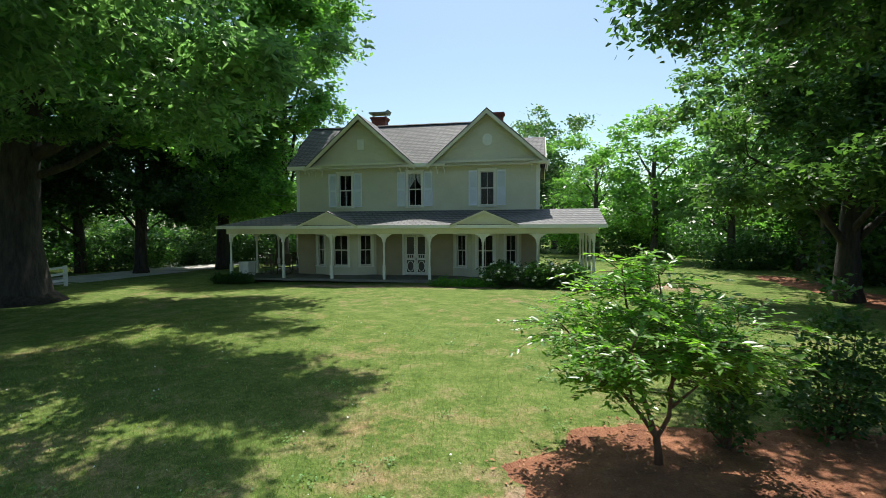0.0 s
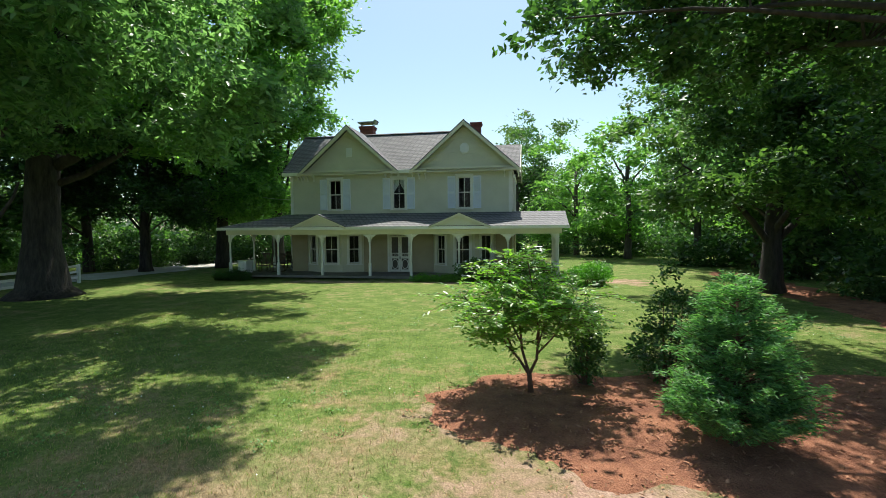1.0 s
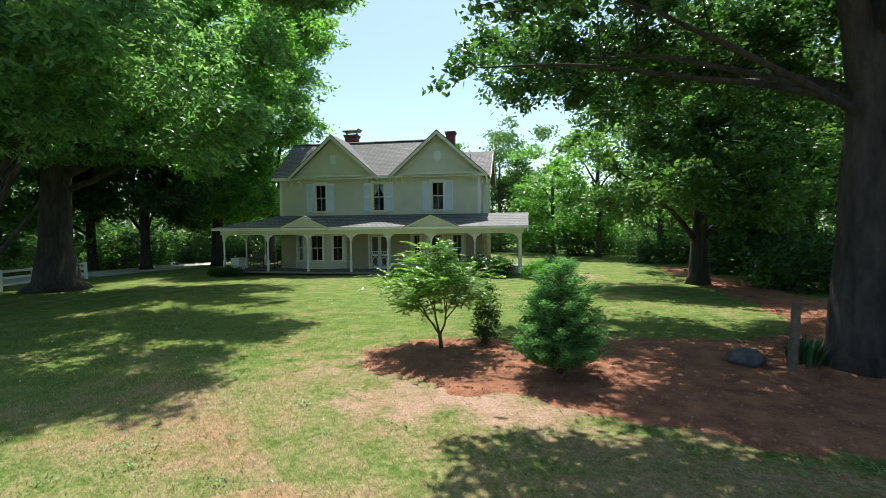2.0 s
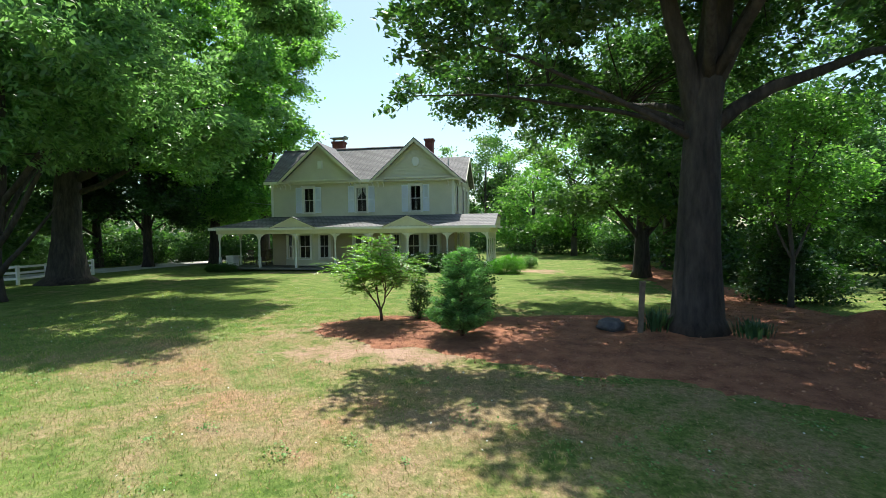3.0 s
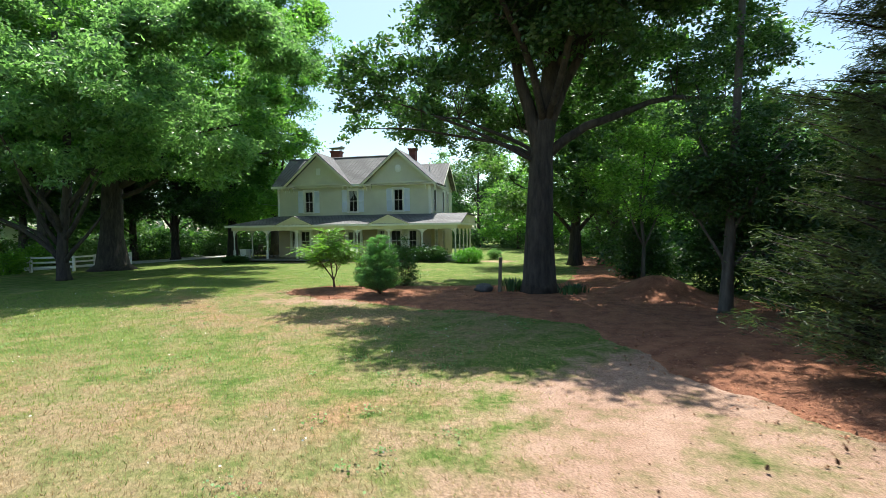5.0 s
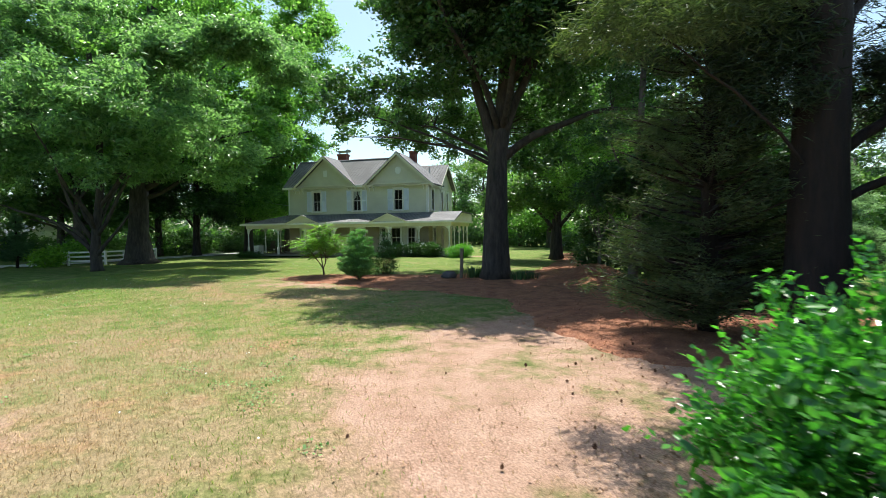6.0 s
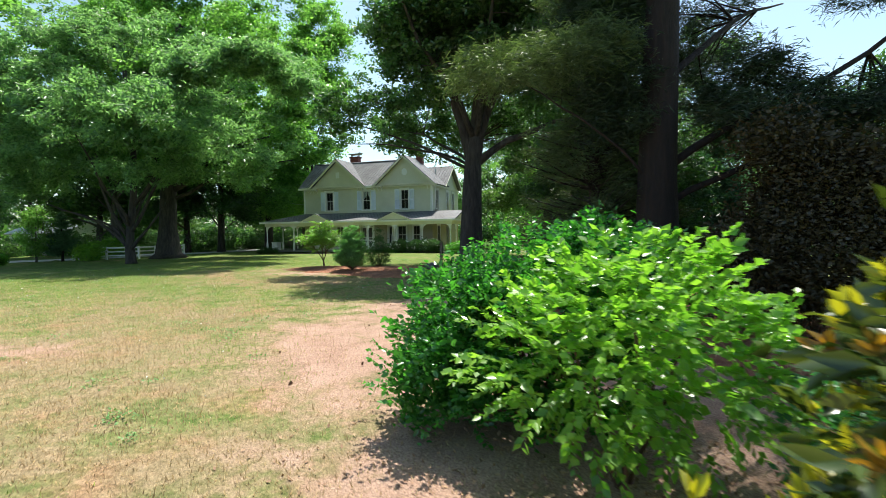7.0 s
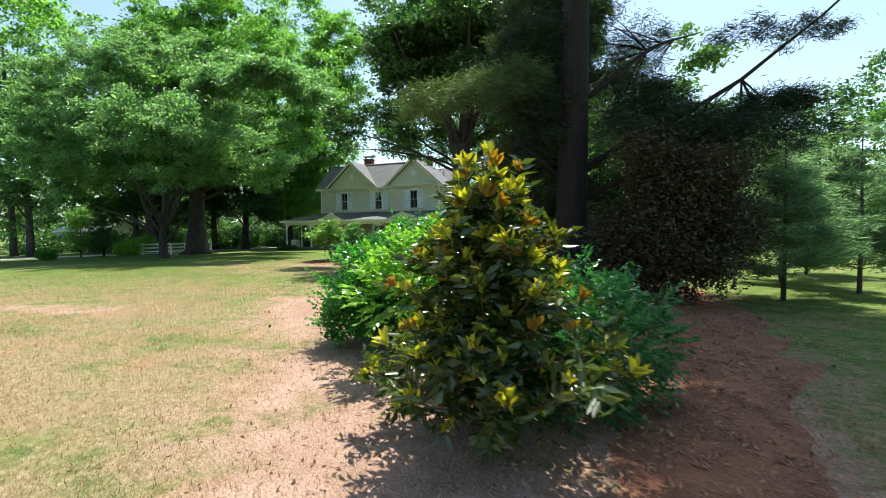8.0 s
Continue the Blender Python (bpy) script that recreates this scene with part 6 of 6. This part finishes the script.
def stemmed_shrub(name, label, at, seed, stems, stem_mat):
    """A shrub on several bare stems that fork towards its crown."""
    root = thing(name, label, "shrub", at)
    b = Build()
    b.smooth = True
    rng = np.random.default_rng(seed)
    for end, r in stems:
        b.tube(bend(rng, (end[0] * 0.12, end[1] * 0.12, -0.03), end, 6, 0.05), [r * (1 - 0.13 * i) for i in range(6)], 7, False)
    part("stem", b, stem_mat, root)
    return root, rng


vib, rng = stemmed_shrub("viburnum_shrub", "rounded bright lime-green shrub on reddish stems", (15.3, -12.95, height(15.3, -12.95)), 132,
                         [((0.1, 0.0, 1.2), 0.035), ((-0.4, 0.2, 1.2), 0.022), ((0.5, 0.2, 1.1), 0.022), ((0.2, -0.5, 1.0), 0.02), ((-0.2, -0.4, 1.1), 0.02)], M_BROWNBARK)
st, dr = blob_points(rng, [(0.0, 0, 1.25, 0.9, 0.9, 0.62), (0.4, 0.1, 0.95, 0.8, 0.8, 0.55), (-0.35, -0.1, 1.0, 0.75, 0.75, 0.6), (0.15, -0.15, 1.5, 0.6, 0.6, 0.4)], 560, 0.55)
me, sp = spray_mesh("foliage", rng, st, dr + np.array([0, 0, 0.35]), 0.26, 13, 0.085, 0.66, M_LIME, 0.2, 0.9, 0.55)
part("foliage", me, M_LIME, vib)

# magnolia: dark leathery leaves in whorls on a leader and side branches, with bronze young shoots
mag, rng = stemmed_shrub("magnolia_shrub", "young magnolia with dark glossy leaves and yellow-bronze new growth", (16.52, -14.9, height(16.52, -14.9)), 133,
                         [((0.0, 0.0, 2.4), 0.04)], M_BROWNBARK)
tips, outs, inner, ways = [], [], [], []
for k in range(60):
    z = 0.08 + 2.12 * (k / 59) ** 1.35
    a = k * 2.4 + rng.uniform(-0.4, 0.4)
    reach = (1.07 - 0.43 * z) * rng.uniform(0.72, 1.12) * (1.0 + 0.3 * max(0.0, math.cos(a - 0.3)))
    reach = max(reach, 0.14)
    end = np.array([reach * math.cos(a), reach * math.sin(a), z + reach * rng.uniform(0.25, 0.6)])
    path = bend(rng, (0, 0, z * 0.8 + 0.05), end, 5, 0.03, -0.04)
    branch = Build()
    branch.tube(path, [0.013, 0.011, 0.009, 0.007, 0.005], 5, False)
    part("branch", branch, M_BROWNBARK, mag)
    d = unit((path[-1] - path[-2])[None])[0]
    tips.append(path[-1])
    outs.append(d)
    for i in range(15):
        u = rng.uniform(0.2, 1.0) * 4
        q = min(int(u), 3)
        p = path[q] * (1 - u + q) + path[q + 1] * (u - q)
        side = rng.normal(size=3) * 0.8 + d * 0.5 + np.array([0, 0, 0.35])
        inner.append(p)
        ways.append(side)
        if i < 4:
            tips.append(p + unit(side[None])[0] * rng.uniform(0.12, 0.24))
            outs.append(side)
for z in np.linspace(1.7, 2.44, 9):
    a = rng.uniform(0, 6.283)
    tips.append(np.array([0.12 * math.cos(a), 0.12 * math.sin(a), z]))
    outs.append(np.array([0.4 * math.cos(a), 0.4 * math.sin(a), 1.0]))
me, sp = spray_mesh("foliage", rng, np.array(inner), np.array(ways), 0.24, 8, 0.135, 0.4, M_MAGNOLIA, 0.05, 1.1, 0.3)
part("foliage", me, M_MAGNOLIA, mag)
WHORLS = []
for k in range(6):
    n = 7 + k % 3
    aim = rng.normal(size=(n, 3)) * 0.6
    aim[:, 2] = 1.0
    aim = unit(aim)
    vv, tt = leaf_arrays(rng, aim * 0.066, 0.135, 0.1, 0.38, -0.9, aim * 2.6, True)
    WHORLS.append(raw_mesh("new_shoot", vv, tt, (M_MAGYOUNG, M_MAGBRONZE, M_MAGYOUNG, M_MAGYOUNG, M_MAGBRONZE, M_MAGYOUNG)[k]))
for k, (q, d) in enumerate(zip(tips, outs)):
    if q[2] < 0.3 or (q[2] < 1.0 and k % 3 == 1):
        continue
    o = part("new_shoot", WHORLS[k % 6], M_MAGYOUNG, mag, "yellow-bronze whorl of young leaves")
    o.location = q
    o.rotation_mode = "QUATERNION"
    o.rotation_quaternion = Vector((d[0] * 0.6, d[1] * 0.6, abs(d[2]) + 0.5)).to_track_quat("Z", "Y")
    w = rng.uniform(0.65, 1.12)
    o.scale = (w, w, w)
low, rng = stemmed_shrub("mock_orange_shrub", "low blue-green shrub with small leaves behind the magnolia", (17.3, -13.7, height(17.3, -13.7)), 134, [((0.2, 0.1, 0.9), 0.02), ((-0.3, 0.2, 0.9), 0.02), ((0.1, -0.3, 0.8), 0.018)], M_BROWNBARK)
st, dr = blob_points(rng, [(0, 0, 0.55, 0.7, 0.7, 0.5), (-0.3, 0.2, 0.85, 0.55, 0.55, 0.5), (0.25, -0.2, 0.75, 0.5, 0.5, 0.45), (-0.2, -0.45, 0.4, 0.6, 0.5, 0.38), (-0.45, -0.15, 0.7, 0.5, 0.5, 0.5)], 900, 0.5)
me, sp = spray_mesh("foliage", rng, st, dr + np.array([0, 0, 0.5]), 0.32, 13, 0.075, 0.5, M_BLUISH, 0.12, 0.9, 0.5)
part("foliage", me, M_BLUISH, low)


# ---- grass, weeds, chips and litter ----
GX, GY, GS = -14.0, -20.0, 0.25
gw, gh_ = 150, 150
zone_gap = np.array([[bed_gap(GX + i * GS, GY + j * GS) for i in range(gw)] for j in range(gh_)])
zone_bare = np.array([[bare(GX + i * GS, GY + j * GS) for i in range(gw)] for j in range(gh_)])
zone_dry = np.array([[dry(GX + i * GS, GY + j * GS) for i in range(gw)] for j in range(gh_)])
zone_low = np.array([[height(GX + i * GS, GY + j * GS) for i in range(gw)] for j in range(gh_)])
zone_high = np.array([[bed_height(GX + i * GS, GY + j * GS) for i in range(gw)] for j in range(gh_)])
zone_patch = np.array([[noise.noise(Vector(((GX + i * GS) * 0.5, (GY + j * GS) * 0.5, 11.0))) for i in range(gw)] for j in range(gh_)])
zone_weed = np.array([[noise.noise(Vector(((GX + i * GS) * 0.35, (GY + j * GS) * 0.35, 16.0))) for i in range(gw)] for j in range(gh_)])


def pick(table, x, y):
    """The table's value at places, blended between its nodes."""
    u, w = np.clip((x - GX) / GS, 0, gw - 1.001), np.clip((y - GY) / GS, 0, gh_ - 1.001)
    i, j = u.astype(int), w.astype(int)
    u, w = u - i, w - j
    return (table[j, i] * (1 - u) + table[j, i + 1] * u) * (1 - w) + (table[j + 1, i] * (1 - u) + table[j + 1, i + 1] * u) * w


def flat_scatter(name, label, category, seed, n, zone, mat, size, slim=0.6, lift=0.015, up=0.9):
    """Small leaves or chips strewn flat over a zone (x0, x1, y0, y1) where keep() allows."""
    rng = np.random.default_rng(seed)
    x0, x1, y0, y1, keep = zone
    x, y = rng.uniform(x0, x1, n), rng.uniform(y0, y1, n)
    ok = keep(x, y, rng.uniform(size=n))
    x, y = x[ok], y[ok]
    p = np.stack([x, y, pick(zone_high, x, y) + lift + rng.uniform(0, 0.012, len(x))], 1)
    v, t = leaf_arrays(rng, p, size, up, slim)
    return tagged(new(name, raw_mesh(name, v, t, mat)), label, category, kind="stuff")


def blades(name, label, seed, n, keep, mat, tall, wide):
    rng = np.random.default_rng(seed)
    x, y = rng.uniform(-13, 23, n), rng.uniform(-20, 15, n)
    # thicker along the open lawn that the drone passes over
    lane = np.abs((x - (-0.6 + 18.3 * (0.1 - y) / 19.0 * 1.0)) + 4.5)
    ok = (rng.uniform(size=n) < np.clip(1.25 - lane / 13, 0.12, 1)) & keep(x, y, rng.uniform(size=n))
    x, y = x[ok], y[ok]
    m = len(x)
    z = pick(zone_low, x, y) - 0.004
    a, h = rng.uniform(0, 6.283, m), tall * rng.uniform(0.5, 1.25, m)
    lean = rng.normal(size=(m, 2)) * 0.45 * h[:, None]
    w = wide * rng.uniform(0.7, 1.3, m)
    dx, dy = np.cos(a) * w, np.sin(a) * w
    v = np.stack([np.stack([x - dx, y - dy, z], 1), np.stack([x + dx, y + dy, z], 1), np.stack([x + lean[:, 0], y + lean[:, 1], z + h], 1)], 1).reshape(-1, 3)
    return tagged(new(name, raw_mesh(name, v, np.arange(3 * m).reshape(-1, 3), mat)), label, "grass", kind="stuff")


blades("lawn_grass", "short mown green grass blades of the lawn", 201, 560000, lambda x, y, u: (pick(zone_gap, x, y) < 0.05) & (u < (1 - pick(zone_bare, x, y)) * (1.15 - pick(zone_dry, x, y) * (1.35 + pick(zone_patch, x, y)))), M_BLADE, 0.05, 0.0055)
blades("dry_grass", "straw-coloured dry grass between the green", 202, 800000, lambda x, y, u: (pick(zone_gap, x, y) < 0.1) & (u < 0.9 * (1 - 0.72 * pick(zone_bare, x, y)) * pick(zone_dry, x, y) * (0.75 + pick(zone_patch, x, y))), M_STRAW, 0.05, 0.006)
rng = np.random.default_rng(203)
pts = []
for k in range(620):
    x, y = rng.uniform(-12, 13), rng.uniform(-14, 14)
    if bed_gap(x, y) > -0.1 or bare(x, y) > 0.4 or noise.noise(Vector((x * 0.35, y * 0.35, 16.0))) < -0.05:
        continue
    r = rng.uniform(0.06, 0.28)
    for i in range(int(12 + 120 * r)):
        q = rng.normal(size=2) * r * 0.6
        pts.append((x + q[0], y + q[1], height(x, y) + rng.uniform(0.02, 0.06)))
v, t = leaf_arrays(rng, np.array(pts), 0.035, 0.85, 0.9)
tagged(new("clover_patches", raw_mesh("clover_patches", v, t, M_CLOVER)), "low patches of clover and broad-leaved weeds in the lawn", "weeds", kind="stuff")
flat_scatter("clover_flowers", "tiny white clover flowers dotted over the lawn", "flowers", 204, 1500, (-12, 12, -13, 15, lambda x, y, u: (pick(zone_gap, x, y) < -0.2) & (pick(zone_bare, x, y) < 0.3) & (u < 0.5 + pick(zone_weed, x, y))), M_FLOWER, 0.028, 0.9, 0.06, 0.6)
flat_scatter("bark_chips", "loose red-brown bark chips over the mulch bed", "mulch", 205, 36000, (-1.5, 20.6, -17.5, 16, lambda x, y, u: pick(zone_gap, x, y) > -0.7 * u * u), M_CHIP, 0.075, 0.4, 0.014, 0.75)
flat_scatter("fallen_leaves", "dry fallen leaves and twigs on the bare earth", "leaf litter", 206, 16000, (8, 21.5, -19, 0, lambda x, y, u: (u < pick(zone_bare, x, y) * np.where(x < 12.2, 0.16, 0.75)) & (pick(zone_gap, x, y) < 0.2)), M_LITTER, 0.045, 0.5, 0.008, 0.85)

flat_scatter("pine_straw", "red-brown pine needles and litter in the shade of the pine", "leaf litter", 207, 15000, (16.4, 21.0, -18.5, -5.5, lambda x, y, u: u < np.clip((x - 16.4) / 1.2, 0, 1) * np.clip((19.9 - x) / 0.9, 0, 1)), M_CHIP, 0.07, 0.2, 0.01, 0.85)

flat_scatter("leaf_litter", "reddish-brown dry leaf litter under the shrubs", "leaf litter", 208, 9000, (12.6, 18.0, -17.0, -9.8, lambda x, y, u: u < 0.85 * np.exp(-(((x - 14.9 - (y + 12.4) * -0.75) / 1.5) ** 2) - ((y + 13.4) / 3.4) ** 2)), M_LITTER, 0.055, 0.45, 0.01, 0.7)

# pine cones on the bare earth
CONES = [(12.72, -6.71), (11.71, -7.33), (12.06, -5.53), (12.46, -7.07), (13.47, -5.51), (13.44, -6.93), (13.6, -7.2), (12.42, -8.47), (10.12, -10.24), (12.63, -10.02), (13.06, -6.21), (12.34, -7.85), (13.97, -7.4), (10.59, -7.97),
         (12.55, -11.33), (11.81, -10.61), (12.65, -9.5), (11.3, -11.57), (13.0, -8.6), (16.0, -11.2), (18.6, -13.2), (19.4, -12.0)]
cb_ = Build()
for k in range(6):
    z, r = 0.012 + 0.014 * k, 0.036 * (0.75, 1.0, 1.0, 0.85, 0.62, 0.35)[k]
    o = len(cb_.v)
    for i in range(10):
        a = 2 * math.pi * (i + 0.5 * (k % 2)) / 10
        q = r if i % 2 else r * 0.55
        cb_.v.append((q * math.cos(a), q * math.sin(a), z + (0.008 if i % 2 else 0)))
    cb_.v.append((0, 0, z + 0.016))
    cb_.f += [(o + i, o + (i + 1) % 10, o + 10) for i in range(10)]
cone_me = cb_.mesh("pine_cone", M_CONE)
for i, (x, y) in enumerate(CONES):
    o = new("pine_cone", cone_me)
    s = 0.68 + 0.16 * math.sin(i * 2.3)
    o.matrix_basis = Matrix.Translation((x, y, bed_height(x, y) + 0.035 * s)) @ Matrix.Rotation(1.35 * ((i % 3) - 0.7), 4, "X") @ Matrix.Rotation(i * 1.1, 4, "Z") @ Matrix.Scale(s, 4)
    tagged(o, "brown opened pine cone lying on the bare earth", "pine cone", "pine cones under the pine")


# ---- the far side of the drive ----
def fence_run(points):
    root = thing("rail_fence", "white painted wooden rail fence beside the driveway", "fence", (0, 0, 0))
    for x, y in points:
        part("post", Build().box(x - 0.07, x + 0.07, y - 0.07, y + 0.07, height(x, y) - 0.1, height(x, y) + 1.15), M_TRIM, root)
    for (xa, ya), (xb, yb) in zip(points, points[1:]):
        for z in (0.35, 0.7, 1.05):
            part("rail", Build().beam((xa, ya, height(xa, ya) + z), (xb, yb, height(xb, yb) + z), 0.04, 0.13), M_TRIM, root)
    return root


fence_run([(-26.4, 22.2), (-25.8, 20.0), (-25.2, 17.8), (-24.6, 15.6), (-27.0, 14.4), (-29.4, 13.2)])
fence_run([(-36.5, 3.2), (-39.5, 1.4), (-42.5, -0.4), (-45.5, -2.2)])

shed = thing("white_outbuilding", "small white wooden outbuilding beyond the driveway", "shed", (-52, 27, height(-52, 27)))
b = Build()
b.box(-5, 5, -3, 3, 0, 2.8)
part("wall", b, M_TRIM, shed)
b = Build()
slab(b, [(-5.4, -3.5, 2.7), (5.4, -3.5, 2.7), (5.4, 0, 4.3), (-5.4, 0, 4.3)])
slab(b, [(-5.4, 0, 4.3), (5.4, 0, 4.3), (5.4, 3.5, 2.7), (-5.4, 3.5, 2.7)])
part("roof", b, M_METAL, shed, "pale metal roof")
for s in (-1, 1):
    part("gable", Build().prism([(s * 4.95, -3, 2.8), (s * 4.95, 3, 2.8), (s * 4.95, 0, 4.15)], (-s * 0.1, 0, 0)), M_TRIM, shed)
part("door", Build().box(-0.6, 0.6, -3.06, -3.004, 0, 2.1), M_POST, shed)
for x in (-3, 3):
    part("window", Build().box(x - 0.5, x + 0.5, -3.05, -3.004, 1.0, 2.0), M_DARK, shed)

for i, (x, y, s, mat, lab) in enumerate(((-27.4, 13.0, 0.9, M_LIME, "pale lime-green shrub beside the driveway"), (-33.0, 19.0, 1.2, M_LIME, "pale lime-green shrub beside the driveway"), (-28.7, 7.0, 0.55, M_BOX, "small clipped round bush at the lawn's edge"),
                                         (-33.5, 37.0, 1.2, M_BRIGHT, "leafy bush beyond the driveway"), (-37.0, 33.5, 1.1, M_BRIGHT, "leafy bush beyond the driveway"), (-30.8, 37.5, 1.0, M_OAK, "dark bush beyond the driveway"), (-40, 30, 1.6, M_SOFT, "leafy bush beyond the driveway"), (-38, 24, 1.6, M_SOFT, "leafy bush beyond the driveway"))):
    bush("yard_bush", lab, (x, y, height(x, y)), 401 + i, [(0, 0, 0.75 * s, 1.2 * s, 1.1 * s, 0.8 * s), (0.5 * s, 0.1, 1.0 * s, 0.8 * s, 0.8 * s, 0.6 * s)], 150, 30, 0.17, 0.2 * s, mat, 8, 0.5)
conifer("small_cedar_tree", "small dark conical evergreen beyond the lawn", -29.6, 12.4, 411, 4.2, 1.1, 0.6, M_CEDAR, 420, 30, 0.22, 0.14, M_REDBARK, 0.1, 0.1)
T("small_ash_tree", "slender young tree with light green leaves beyond the lawn", -31.0, 11.2, seed=412, r0=0.08, flare=1.2, sides=8, trunk=[(0, 0, 0), (0, 0, 1.5), (0.1, 0, 3.4)], limbs=[(0.5, (-0.8, 0, 3), 0.04, 0.1), (0.6, (0.8, 0.2, 3.2), 0.04, 0.1)],
  blobs=[(0, 0, 2.4, 1.3, 1.2, 1.2), (0.1, 0, 3.8, 0.9, 0.9, 1.0), (0, 0, 1.2, 0.9, 0.9, 0.6)], tufts=150, per=40, size=0.17, spread=0.22, mat=M_BRIGHT, barkmat=M_GREYBARK, twigs=60)

# service cable to the west wall
cbl = Build()
cp = [(-14.93 - 12 * s, 28.3 + 9 * s, 4.95 + 1.9 * s - 1.2 * s * (1 - s)) for s in [k / 10 for k in range(11)]]
cbl.tube(cp, [0.022] * 11, 6)
tagged(new("service_cable", cbl.mesh("service_cable", M_METAL)), "grey service cable running from the trees to the house wall", "cable")


# ---- things on the porch ----
def rocking_chair(x, y, turn):
    root = thing("rocking_chair", "dark-stained slatted wooden rocking chair standing on the porch", "chair", (x, y, 0.15), "chairs on the porch")
    root.rotation_euler = (0, 0, radians(turn))
    part("seat", Build().box(-0.26, 0.26, -0.25, 0.25, 0.4, 0.44), M_DARKWOOD, root)
    for k in range(6):
        xx = -0.2 + 0.08 * k
        part("back_slat", Build().prism([(xx - 0.022, 0.24, 0.46), (xx + 0.022, 0.24, 0.46), (xx + 0.022, 0.26, 0.46), (xx - 0.022, 0.26, 0.46)], (0, 0.16, 0.68)), M_DARKWOOD, root)
    part("top_rail", Build().box(-0.26, 0.26, 0.39, 0.43, 1.12, 1.2), M_DARKWOOD, root)
    for s in (-1, 1):
        part("arm", Build().box(s * 0.29 - 0.04, s * 0.29 + 0.04, -0.28, 0.3, 0.62, 0.65), M_DARKWOOD, root)
        for yy in (-0.24, 0.24):
            part("leg", Build().box(s * 0.27 - 0.02, s * 0.27 + 0.02, yy - 0.02, yy + 0.02, 0.06, 0.62), M_DARKWOOD, root)
        b = Build()
        b.tube([(s * 0.27, -0.45 + 0.15 * k, 0.025 + 0.01 * (k - 3) ** 2) for k in range(7)], [0.022] * 7, 6)
        part("rocker", b, M_DARKWOOD, root)
    return root


rocking_chair(-16.6, 26.5, 10)
rocking_chair(-15.5, 26.4, -15)
rocking_chair(-16.0, 29.2, 70)
box = thing("white_cabinet", "low white slatted cabinet at the end of the porch", "cabinet", (-17.4, 25.6, 0.15))
part("body", Build().box(-0.3, 0.3, -0.35, 0.35, 0.04, 0.78), M_TRIM, box)
part("top", Build().box(-0.34, 0.34, -0.39, 0.39, 0.781, 0.82), M_TRIM, box)
for k in range(5):
    part("slat", Build().box(-0.24 + 0.1 * k, -0.18 + 0.1 * k, -0.372, -0.352, 0.1, 0.72), M_TRIM, box)
for sx in (-1, 1):
    part("foot", Build().box(sx * 0.26 - 0.03, sx * 0.26 + 0.03, -0.33, 0.33, 0, 0.04), M_TRIM, box)
for x, y in ((-18.0, 23.9), (-17.2, 23.9), (-16.4, 23.8)):
    bush("porch_shrub", "low dark shrub at the foot of the porch", (x, y, height(x, y)), int(500 + x * 10), [(0, 0, 0.3, 0.5, 0.4, 0.3)], 90, 16, 0.09, 0.1, M_HYD, 6, 0.4)
